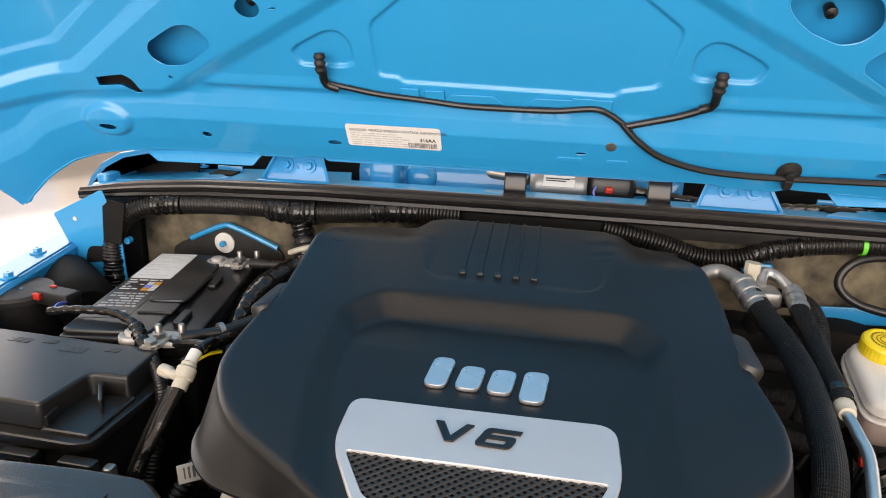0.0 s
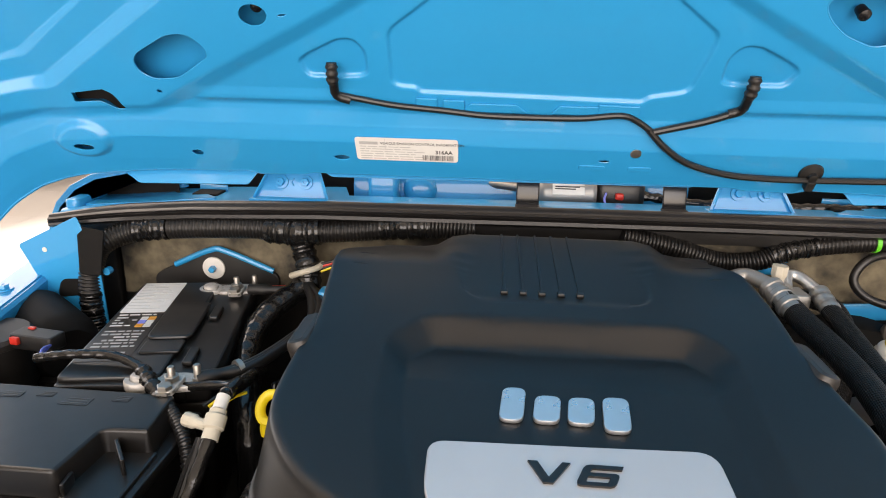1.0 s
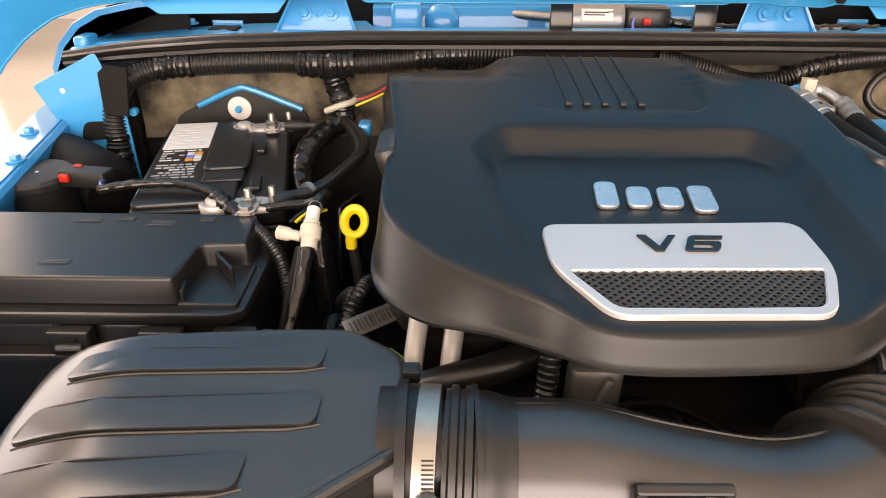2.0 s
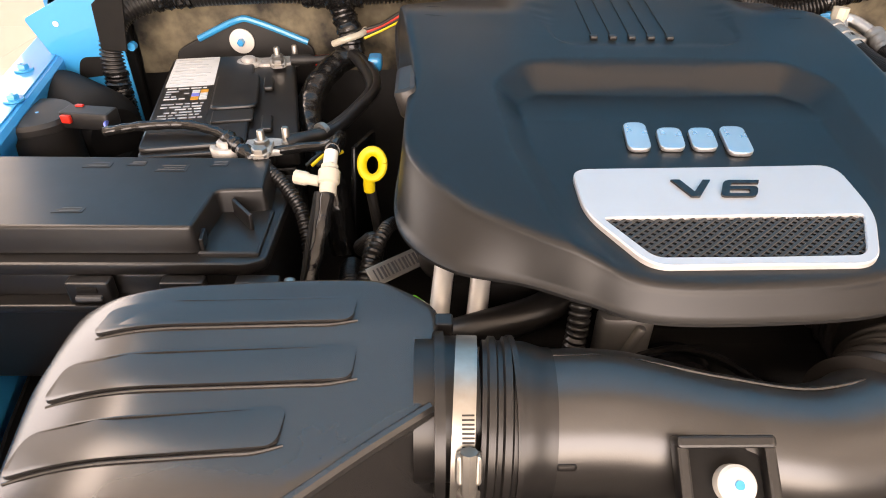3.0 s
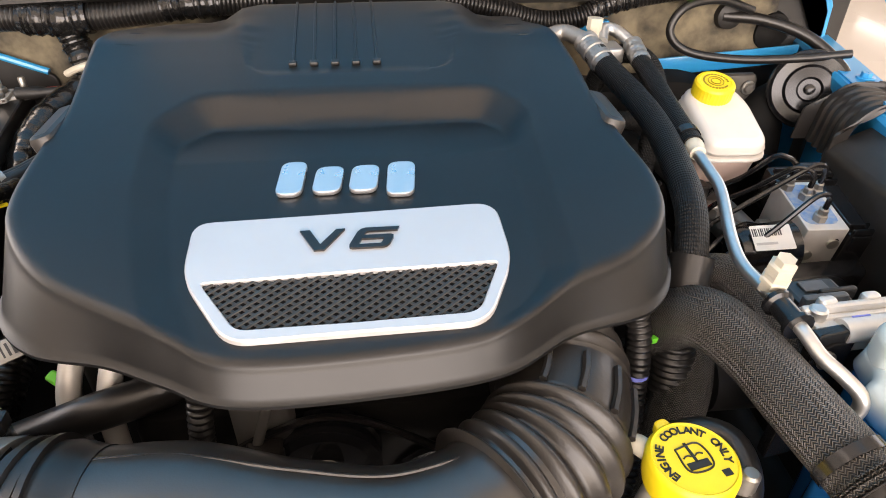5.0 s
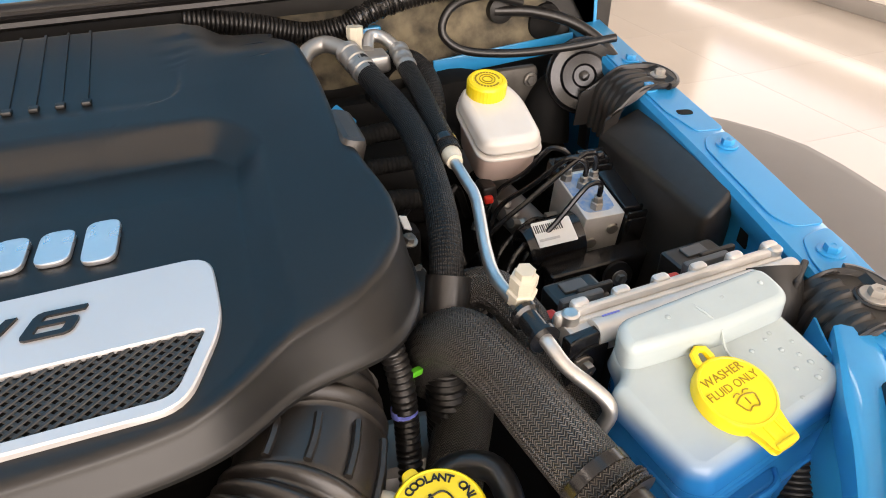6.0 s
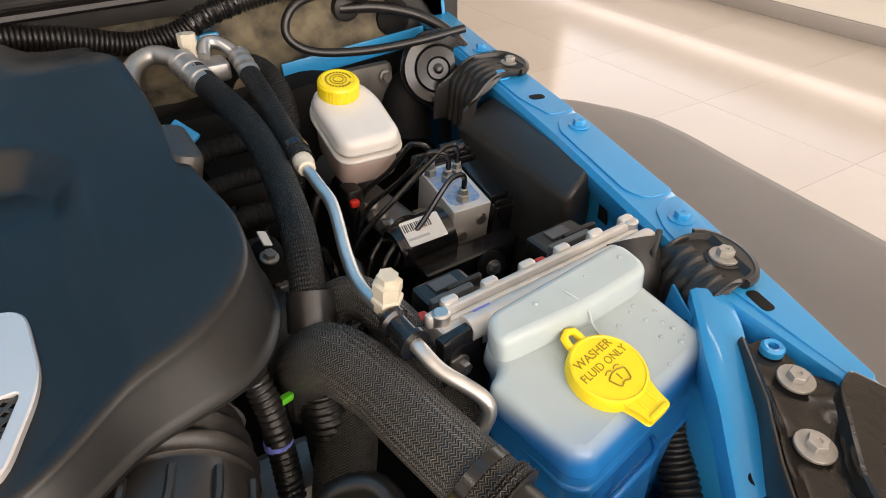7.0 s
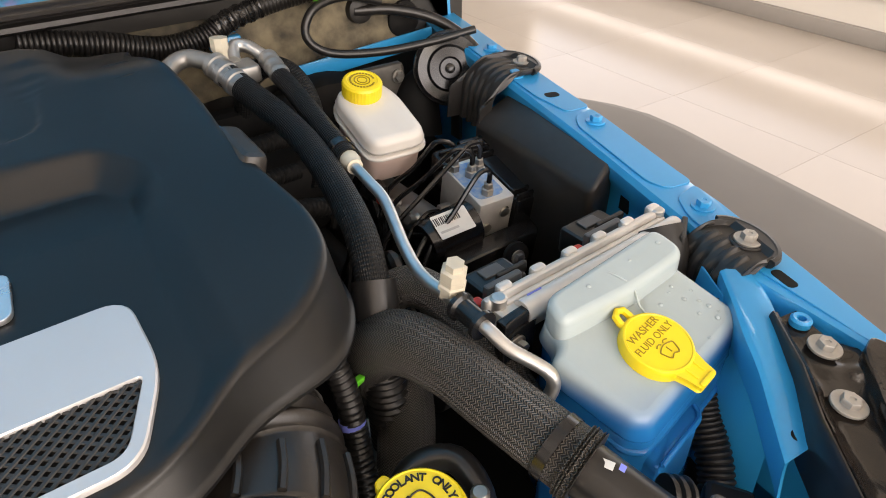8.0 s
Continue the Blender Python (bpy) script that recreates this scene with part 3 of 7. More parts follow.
part("seal_base", sheet([[(x, 1.0575, zs(x) - 0.002), (x, 1.0575, zs(x) - 0.02), (x, 1.064, zs(x) - 0.036)] for x in [-0.70 + 0.05 * k for k in range(31)]], 0.003), DULL, seal)
part("seal_lip", sheet([r[:8] for r in rows], 0.0025), SEALM, seal, angle=50)

# hood hinges
HINGE_BOLT = bolt_mesh(0.0072, 0.0118, 0.0085)


def hinge(x):
    h = thing("hinge_bracket", "blue painted hinge bracket with two bolts on the cowl", "bracket", "hinge brackets on the cowl")
    z = zs(x) - 1.3165
    flip = 1 if x < 0 else -1
    out = [(-0.064, -0.028), (0.060, -0.028), (0.041, 0.027), (-0.036, 0.024)]
    out = [(flip * a, b) for a, b in out]
    out = out if flip > 0 else out[::-1]
    part("plate", moved(prism(rounded(out, 0.004), -0.002, 0.002, 0.0008), pose(x, 1.120, 1.345 + z, 74)), BLUE, h, angle=20)
    for (ax, ay), (bx, by) in (((-0.064, -0.028), (-0.036, 0.024)), ((0.060, -0.028), (0.041, 0.027))):
        part("folded_side", tube([(x + flip * ax, 1.114 + ay * 0.28, 1.348 + z + ay), (x + flip * bx, 1.114 + by * 0.28, 1.348 + z + by)], 0.0028, 6, 0.01), BLUE, h)
    part("foot", box(x - 0.068, x + 0.068, 1.094, 1.116, 1.3165 + z, 1.3225 + z, 0.0015), BLUE, h, angle=20)
    part("arm", box(x - 0.034, x + 0.038, 1.118, 1.150, 1.366 + z, 1.420 + z, 0.003), BLUE, h, angle=20)
    b = None
    for dx in (-0.019, 0.022):
        m = pose(x + dx, 1.1175, 1.347 + z, 74)
        if b is None:
            b = part("bolt", HINGE_BOLT.copy(), BLUE, h)
            b.matrix_local = m
        else:
            again(b, m, h)
    part("dimple", moved(tube([(0.002, -0.006, 0), (-0.0015, 0.0, 0), (0.002, 0.006, 0)], 0.0012, 6, 0.002), pose(x, 1.1175, 1.347 + z, 74)), BLUE, h)
    return h


hinge(-0.363)
hinge(0.363)

# ---- hood, standing open ----
HO, HU = Vector((0, 1.040, 1.385)), Vector((0, -0.5, 0.866))
HN = Vector((0, -0.866, -0.5))
hood = thing("hood", "open bright blue hood, its pressed inner panel facing the engine bay", "hood")
HEX = rounded([(-0.135, 0.148), (0.150, 0.141), (0.158, 0.149), (0.205, 0.158), (0.221, 0.236), (0.158, 0.285), (0.12, 0.62), (-0.08, 0.62), (-0.113, 0.280), (-0.172, 0.234), (-0.172, 0.157), (-0.142, 0.155)], 0.012)
PAD = rounded([(-0.290, 0.190), (-0.280, 0.199), (-0.236, 0.2215), (-0.216, 0.222), (-0.203, 0.206), (-0.203, 0.174), (-0.214, 0.169), (-0.282, 0.168)], 0.012)
PADS = [PAD, [(0.036 - u, v + 0.001) for u, v in PAD[::-1]]]
HOLE = [(-0.509, 0.188), (-0.500, 0.201), (-0.450, 0.2285), (-0.422, 0.230), (-0.404, 0.210), (-0.406, 0.196), (-0.454, 0.164), (-0.490, 0.162), (-0.506, 0.174)]
HOLES = [rounded(HOLE, 0.014, 5), [(0.020 - u, v) for u, v in rounded(HOLE, 0.014, 5)[::-1]], rounded([(0.318, 0.280), (0.330, 0.262), (0.354, 0.243), (0.389, 0.229), (0.412, 0.234), (0.426, 0.255), (0.418, 0.280), (0.400, 0.294), (0.330, 0.294)], 0.010, 4)]
SLOT = rounded([(-0.613, 0.126), (-0.611, 0.143), (-0.567, 0.147), (-0.556, 0.139), (-0.547, 0.111), (-0.561, 0.111), (-0.577, 0.127)], 0.004)
SCOOPS = [(-0.332, 0.2555, 0.018, 0.0145, 0.1)]
STOPS = [(-0.332, 0.2555), (0.371, 0.258)]
SMALL = [(-0.626, 0.058, 0.0155, 0.0062, -0.12), (-0.466, 0.043, 0.0095, 0.006, -0.1), (-0.253, 0.043, 0.0125, 0.0052, 0.0), (-0.489, 0.144, 0.0045, 0.0035, 0), (-0.296, 0.256, 0.0072, 0.0022, 0.1), (0.513, 0.046, 0.016, 0.006, 0.0), (0.115, 0.052, 0.009, 0.003, 0)]


def oval(u, v, e):
    cx, cy, a, b, t = e
    x, y = u - cx, v - cy
    x, y = x * math.cos(t) + y * math.sin(t), -x * math.sin(t) + y * math.cos(t)
    return (math.hypot(x / a, y / b) - 1) * min(a, b)


def along_line(u, pts):
    """The height of a broken line over u."""
    return float(np.interp(u, [p[0] for p in pts], [p[1] for p in pts]))


def ramp_up(t, soft=0.12):
    """0 to 1 with nearly straight flanks and slightly rounded ends."""
    if t <= -soft or t >= 1 + soft:
        return 0.0 if t <= 0 else 1.0
    if t < soft:
        return (t + soft) ** 2 / (4 * soft)
    if t > 1 - soft:
        return 1 - (1 + soft - t) ** 2 / (4 * soft)
    return t


FACE = [(-0.2, 0.010), (0.0, 0.010), (0.030, 0.012), (0.071, 0.0130), (0.0745, 0.0122), (0.0945, 0.0065), (0.098, 0.0052), (0.114, -0.0005), (0.122, -0.0030), (0.127, -0.0015), (0.1325, 0.0026), (0.138, 0.0022), (0.150, 0.0), (0.2, 0.0)]
PLAIN = [(-0.2, 0.010), (0.0, 0.010), (0.030, 0.012), (0.071, 0.0130), (0.0745, 0.0122), (0.0945, 0.0065), (0.098, 0.0052), (0.114, 0.0), (0.2, 0.0)]
CREST = [(-0.95, -0.02), (-0.765, 0.030), (-0.732, 0.053), (-0.651, 0.072), (-0.60, 0.072), (-0.5, 0.072)]
B0 = [(-0.95, 0.120), (-0.703, 0.147), (-0.640, 0.151), (-0.625, 0.155), (-0.449, 0.269), (0.02, 0.58)]
B1 = [(-0.95, 0.136), (-0.703, 0.161), (-0.642, 0.165), (-0.480, 0.269), (0.02, 0.60)]
C0 = [(-0.95, 0.165), (-0.682, 0.190), (-0.653, 0.194), (-0.547, 0.268), (0.02, 0.66)]
C1 = [(-0.95, 0.175), (-0.682, 0.199), (-0.660, 0.203), (-0.556, 0.268), (0.02, 0.67)]
D0 = [(-0.95, -0.12), (-0.56, 0.075), (-0.524, 0.0935), (-0.443, 0.134), (-0.247, 0.241), (-0.191, 0.274), (0.02, 0.40)]
D1 = [(-0.95, -0.10), (-0.56, 0.094), (-0.537, 0.106), (-0.434, 0.163), (-0.243, 0.264), (0.02, 0.41)]


def side_turn(w):
    return 0.010 * smooth(0.52, 0.66, w) + 0.085 * smooth(0.64, 0.88, w)


def hood_rise_plain(u, v):
    """How far the inner panel stands towards the viewer of its plane."""
    m = u if u < 0.018 else 0.036 - u
    w = abs(m)
    vv = v + 0.072 - along_line(m, CREST)
    d = along_line(vv, FACE) * (smooth(-0.46, -0.42, m) - smooth(-0.25, -0.19, m))
    d += along_line(vv, PLAIN) * (1 - smooth(-0.46, -0.42, m) + smooth(-0.25, -0.19, m))
    d += side_turn(w)
    l, h = along_line(m, B0), along_line(m, B1)
    d -= 0.010 * ramp_up((v - l) / (h - l)) * smooth(0.10, 0.135, v)
    l, h = along_line(m, C0), along_line(m, C1)
    d -= 0.0035 * ramp_up((v - l) / (h - l)) * smooth(0.12, 0.16, v)
    l, h = along_line(m, D0), along_line(m, D1)
    d += 0.008 * ramp_up((v - l) / (h - l), 0.2) * smooth(0.100, 0.122, v)
    d -= 0.0042 * smooth(0.0022, -0.0022, inside((u, v), HEX)) if -0.2 < u < 0.25 and v > 0.12 else 0
    for pad in PADS:
        if abs(u - pad[0][0]) < 0.13 and abs(v - 0.195) < 0.06:
            d -= 0.0055 * smooth(0.0018, -0.0022, inside((u, v), pad))
    # boss round the corner hole
    q = math.hypot((m + 0.625) / 1.35, v - 0.066)
    d += 0.0065 * smooth(0.032, 0.022, q)
    return d


hood_rise = hood_rise_plain


def hole_distance(u, v):
    best = min(oval(u, v, e) for e in SCOOPS + SMALL)
    if -0.63 < u < -0.53 and 0.10 < v < 0.16:
        best = min(best, inside((u, v), SLOT))
    for h in HOLES:
        if abs(u - h[0][0]) < 0.14 and 0.14 < v < 0.31:
            best = min(best, inside((u, v), h))
    return best


def low_edge(u):
    return along_line(-abs(u), [(-0.86, -0.020), (-0.836, -0.030), (-0.823, -0.076), (-0.79, -0.050), (-0.76, -0.027), (-0.72, -0.009), (-0.685, -0.003), (-0.62, 0.004), (-0.525, 0.008), (-0.392, 0.012), (-0.384, 0.006), (-0.31, 0.008), (-0.302, 0.012), (0.0, 0.012)])


def hood_point(u, v, lift=0.0):
    return HO + Vector((u * (1 - 0.12 * max(0.0, v - 0.25) - 0.22 * max(0.0, v - 0.33)), 0, 0)) + HU * v + HN * lift


us = np.unique(np.concatenate([np.linspace(-0.838, -0.68, 60), np.linspace(-0.68, 0.62, 600), np.linspace(0.62, 0.838, 24)]))
vs = np.unique(np.concatenate([np.linspace(0.0, 0.31, 165), np.linspace(0.31, 1.12, 30)]))
bm = bmesh.new()
grid, spots = [], []
for j, v in enumerate(vs):
    row, srow = [], []
    for u in us:
        low = low_edge(u)
        vv = v + low * max(0.0, 1 - v / 0.11) ** 1.0
        uu = u
        if 0.02 < vv < 0.31 and abs(u) < 0.64:
            # settle the mesh on the rims of the openings
            d = hole_distance(uu, vv)
            if abs(d) < 0.0016:
                e = 0.0004
                gu, gv = hole_distance(uu + e, vv) - d, hole_distance(uu, vv + e) - d
                g = math.hypot(gu, gv) or 1.0
                uu, vv = uu - gu / g * d, vv - gv / g * d
        srow.append((uu, vv))
        row.append(bm.verts.new(hood_point(uu, vv, hood_rise(uu, vv))))
    grid.append(row)
    spots.append(srow)
for j in range(len(vs) - 1):
    for k in range(len(us) - 1):
        cu = (spots[j][k][0] + spots[j + 1][k + 1][0] + spots[j + 1][k][0] + spots[j][k + 1][0]) / 4
        cv = (spots[j][k][1] + spots[j + 1][k + 1][1] + spots[j + 1][k][1] + spots[j][k + 1][1]) / 4
        if abs(cu) < 0.64 and 0.02 < cv < 0.31 and hole_distance(cu, cv) < -0.0001:
            continue
        bm.faces.new((grid[j][k], grid[j + 1][k], grid[j + 1][k + 1], grid[j][k + 1]))
part("inner_panel", bm, BLUE, hood, angle=60)
# outer skin, behind the inner panel
rows = []
for v in (None, 0.06, 0.12, 0.2, 0.3, 0.5, 0.8, 1.12):
    rows.append([tuple(hood_point(u, low_edge(u) + 0.004 if v is None else v, side_turn(abs(u)) + (0.0 if v is None else -0.030))) for u in [-0.836 + 1.672 * k / 60 for k in range(61)]])
part("outer_skin", sheet(rows, 0.002), BLUE, hood)
# hemmed edge along the bottom
part("hem", tube([hood_point(u, low_edge(u) + 0.001, hood_rise(u, low_edge(u)) - 0.003) for u in [-0.834 + 1.668 * k / 100 for k in range(101)]], 0.0042, 8, 0.008, flat=0.7), BLUE, hood)
# folded rear lip in lengths
for x0, x1, drop, ta, tb in ((-0.622, -0.388, 0.024, 0.045, 0.018), (-0.298, 0.268, 0.006, 0.02, 0.02), (0.452, 0.62, 0.022, 0.02, 0.045)):
    lip = moved(prism(rounded([(x0, 0.004), (x0 + ta, -drop - 0.002), (x1 - tb, -drop + 0.002), (x1, 0.004), (x1 - 0.004, 0.014), (x0 + 0.004, 0.014)], 0.004), -0.0015, 0.0015, 0.0007), pose(0, 1.046, 1.387 + zc((x0 + x1) / 2) * 0.3, 66))
    part("rear_lip", lip, BLUE, hood, angle=20)

# ---- engine cover ----
cover = thing("engine_cover", "large black plastic engine cover with a sunken middle", "engine cover")
CC = Vector((0.035, 0.69))
LIP = [(-0.13, 0.972), (0.22, 0.972), (0.262, 0.950), (0.279, 0.900), (0.290, 0.80), (0.291, 0.72), (0.300, 0.66), (0.309, 0.60), (0.300, 0.541), (0.2654, 0.4950), (0.1990, 0.4739), (0.1409, 0.4407), (0.0555, 0.4298), (-0.0359, 0.4308), (-0.0841, 0.4536), (-0.1273, 0.4755), (-0.1829, 0.4933), (-0.2197, 0.5325), (-0.2339, 0.5890), (-0.232, 0.68), (-0.226, 0.72), (-0.232, 0.80), (-0.243, 0.90), (-0.242, 0.945), (-0.20, 0.962)]
EDGE = [(-0.128, 0.966), (0.218, 0.966), (0.258, 0.944), (0.274, 0.900), (0.283, 0.80), (0.284, 0.72), (0.292, 0.66), (0.301, 0.60), (0.291, 0.550), (0.254, 0.510), (0.1945, 0.4825), (0.139, 0.4500), (0.057, 0.4395), (-0.034, 0.4402), (-0.0795, 0.4618), (-0.1235, 0.4850), (-0.1755, 0.5190), (-0.212, 0.565), (-0.227, 0.61), (-0.226, 0.68), (-0.220, 0.72), (-0.227, 0.80), (-0.238, 0.90), (-0.238, 0.940), (-0.198, 0.957)]
RECESS = rounded([(-0.139, 0.705), (-0.131, 0.60), (-0.108, 0.505), (-0.078, 0.440), (-0.050, 0.36), (0.110, 0.36), (0.150, 0.438), (0.186, 0.462), (0.208, 0.500), (0.206, 0.56), (0.209, 0.66), (0.214, 0.708), (0.180, 0.751), (-0.102, 0.751)], 0.018)


def closed_curve(points, count):
    n, out = len(points), []
    p = [Vector(q) for q in points]
    per = count // n
    for k in range(n):
        a, b, c, d = (p[(k + j) % n] for j in (-1, 0, 1, 2))
        for s in range(per):
            t = s / per
            out.append(0.5 * (2 * b + (c - a) * t + (2 * a - 5 * b + 4 * c - d) * t * t + (3 * b - a - 3 * c + d) * t**3))
    return out


def cover_top(x, y):
    """The cover's upper face without its rim."""
    z = 1.304 - 0.165 * (0.81 - y)
    if y > 0.81:
        z = 1.304 + 0.15 * (y - 0.81)
    # flanks fall away beside the rear hump
    hump = smooth(0.115, 0.165, abs(x - 0.045)) * smooth(0.86, 0.96, y)
    z -= 0.022 * hump
    # slight pressing round the ribs
    z -= 0.0025 * smooth(0.004, -0.004, inside((x, y), RIBFIELD))
    floor = 1.2490 + 0.135 * (min(y, 0.662) - 0.54) + 0.02 * max(0.0, y - 0.662)
    d = inside((x, y), RECESS)
    k = 1 - ramp_up((d + 0.024) / 0.025, 0.09)
    return z + (min(floor, z) - z) * k


RIBFIELD = rounded([(-0.062, 0.790), (0.150, 0.790), (0.165, 1.02), (-0.085, 1.02)], 0.03)
outline, edge = closed_curve(LIP, 350), closed_curve(EDGE, 350)
rings = []
bm = bmesh.new()
shares = [0.02 + 0.38 * k / 16 for k in range(17)] + [0.40 + 0.562 * k / 75 for k in range(1, 76)]
centre = bm.verts.new((CC.x, CC.y, cover_top(CC.x, CC.y)))
for s in shares:
    rings.append([bm.verts.new((*(CC + (o - CC) * s), cover_top(*(CC + (o - CC) * s)))) for o in edge])
# tight rounded edge, then the skirt down to the lip
for f in (0.17, 0.33, 0.5, 0.67, 0.83, 1.0):
    s = 0.962 + 0.038 * math.sin(f * math.pi / 2)
    rings.append([bm.verts.new((*(CC + (o - CC) * s), cover_top(*(CC + (o - CC) * s)) - 0.0060 * (1 - math.cos(f * math.pi / 2)))) for o in edge])
top_ring = rings[-1]


def lip_z(o):
    rear = smooth(0.90, 0.95, o.y)
    return 1.210 + (cover_top(o.x, o.y) - 0.022 - 1.210) * rear + 0.03 * smooth(0.70, 0.85, o.y) * (1 - rear) + 0.0021 * smooth(0.62, 0.52, o.y) * smooth(0.30, 0.18, o.x)


for f in (0.15, 0.35, 0.6, 0.85, 1.0):
    row = []
    for o, e, v in zip(outline, edge, top_ring):
        q = e + (o - e) * f
        row.append(bm.verts.new((q.x, q.y, v.co.z + (lip_z(o) - v.co.z) * f)))
    rings.append(row)
for grow, dz in ((1.010, -0.0015), (1.011, -0.0040), (0.985, -0.0045)):
    rings.append([bm.verts.new((CC.x + (o.x - CC.x) * grow, CC.y + (o.y - CC.y) * grow, lip_z(o) + dz)) for o in outline])
n = len(outline)
for k in range(n):
    bm.faces.new((centre, rings[0][k], rings[0][(k + 1) % n]))
ring_faces(bm, rings, ends=False)
bmesh.ops.recalc_face_normals(bm, faces=bm.faces)
part("shell", bm, COVER, cover, angle=50)

# five fine ribs at the back, each ending in a small square boss
rib = None
for k in range(5):
    x0 = -0.017 + 0.0218 * k
    bm = bmesh.new()
    rows = []
    for j in range(13):
        y = 0.812 + 0.150 * j / 12
        x = x0 - 0.004 * (j / 12) * (1 if k < 2 else 0.6)
        z = cover_top(x, y)
        rows.append([bm.verts.new((x + dx, y, z + dz)) for dx, dz in ((-0.0019, -0.001), (-0.0012, 0.0016), (0.0012, 0.0016), (0.0019, -0.001))])
    ring_faces(bm, rows)
    z = cover_top(x0, 0.808)
    box(x0 - 0.0042, x0 + 0.0042, 0.8035, 0.8125, z - 0.001, z + 0.0034, 0.0008, 0.0012, bm)
    part("rib", bm, COVER, cover)
# rubber grommet on the flank, oil filler shadow gap
for x, y, s in ((-0.226, 0.722, -1), (0.288, 0.712, 1)):
    part("mount_pad", moved(box(-0.012, 0.012, -0.038, 0.038, -0.02, 0.012, 0.006, 0.01), pose(x, y, 1.2745, 0, s * 16, 0)), SHOE, cover)
# side flutes at the rear corners
for s, bx in ((-1, -0.205), (1, 0.245)):
    for j in range(2):
        y0 = 0.86 + 0.045 * j
        pts = [(bx - s * 0.045, y0 - 0.008), (bx, y0), (bx + s * 0.02, y0 + 0.004)]
        part("flute", tube([(x, y, cover_top(x, y) - 0.002 - 0.012 * max(0, (x - bx) * s / 0.03)) for x, y in pts], lambda q, f: 0.0005 + 0.003 * f, 8, 0.006), COVER, cover)

# ---- badge plate on the cover ----
SLOPE = math.degrees(math.atan(0.135))


def on_cover(x, y, lift=0.0):
    return pose(x, y, 1.2490 + 0.135 * (y - 0.54) + lift, SLOPE)


plate = thing("badge_plate", "satin silver badge plate with black mesh on the engine cover", "badge plate")
PLATE = rounded([(-0.080, 0.5745), (-0.0785, 0.516), (-0.040, 0.4545), (0.134, 0.4570), (0.1610, 0.5160), (0.1585, 0.5820)], [0.014, 0.02, 0.016, 0.018, 0.02, 0.018], 6)
OPEN = rounded([(-0.065, 0.5095), (-0.034, 0.4635), (0.128, 0.4660), (0.1500, 0.5140)], [0.006, 0.009, 0.011, 0.006], 6)
OC = Vector((0.045, 0.489))


def cast(poly, a):
    """Where the ray at angle a from the middle of the opening meets a polygon."""
    d, best = Vector((math.cos(a), math.sin(a))), 0.0
    for k in range(len(poly)):
        p, q = Vector(poly[k]) - OC, Vector(poly[(k + 1) % len(poly)]) - OC
        e = q - p
        den = d.x * e.y - d.y * e.x
        if abs(den) < 1e-12:
            continue
        t, s = (p.x * e.y - p.y * e.x) / den, (p.x * d.y - p.y * d.x) / den
        if t > 0 and -1e-9 <= s <= 1 + 1e-9:
            best = max(best, t)
    return OC + d * best


angles = sorted({round(math.atan2(p[1] - OC.y, p[0] - OC.x), 5) for p in PLATE + OPEN} | {round(-math.pi + 2 * math.pi * k / 90, 5) for k in range(90)})
outer, inner = [cast(PLATE, a) for a in angles], [cast(OPEN, a) for a in angles]


def plate_z(p):
    return 1.2490 + 0.135 * (p.y - 0.54)


bm = bmesh.new()
rings = []
for loop, other, moves in ((inner, outer, ((0.0, 0.0005), (0.0, 0.0042), (0.0010, 0.0052))), (outer, inner, ((0.0012, 0.0052), (0.0, 0.0040), (0.0, 0.0002)))):
    for inset, dz in moves:
        row = [p + (q - p).normalized() * inset for p, q in zip(loop, other)]
        rings.append([bm.verts.new((p.x, p.y, plate_z(p) + dz)) for p in row])
ring_faces(bm, rings, ends=False)
bmesh.ops.recalc_face_normals(bm, faces=bm.faces)
part("frame", bm, SILVER, plate, angle=25)
bm = prism(rounded([tuple(p) for p in OPEN], 0.001, 1), 0, 0.0008, 0)
for v in bm.verts:
    v.co.z = plate_z(v.co) + 0.0006 + (0.0006 if v.co.z > 0 else 0)
part("mesh_backing", bm, DEEP, plate)


def clip_line(p, d, poly):
    ts = []
    for k in range(len(poly)):
        a, b = Vector(poly[k]), Vector(poly[(k + 1) % len(poly)])
        e = b - a
        den = d.x * e.y - d.y * e.x
        if abs(den) < 1e-12:
            continue
        w = a - p
        t, s = (w.x * e.y - w.y * e.x) / den, (w.x * d.y - w.y * d.x) / den
        if 0 <= s < 1:
            ts.append(t)
    return (min(ts), max(ts)) if len(ts) > 1 else None


bm = bmesh.new()
for slant in (38, -38):
    d = Vector((math.cos(radians(slant)), math.sin(radians(slant))))
    across = Vector((-d.y, d.x))
    for k in range(-26, 27):
        p = OC + across * (k * 0.0056)
        span = clip_line(p, d, OPEN)
        if span is None or span[1] - span[0] < 0.004:
            continue
        count = max(2, int((span[1] - span[0]) / 0.0035))
        rows = []
        for j in range(count + 1):
            q = p + d * (span[0] + (span[1] - span[0]) * j / count)
            lift = 0.0026 if slant > 0 else 0.0020
            z = plate_z(q) + lift
            rows.append([bm.verts.new((q.x + across.x * w, q.y + across.y * w, z + dz)) for w, dz in ((-0.0015, 0), (-0.0010, 0.0007), (0.0010, 0.0007), (0.0015, 0), (0, -0.0006))])
        ring_faces(bm, rows)
tagged(part("mesh_insert", bm, GRILLE, plate, "woven black mesh insert"), kind="stuff")


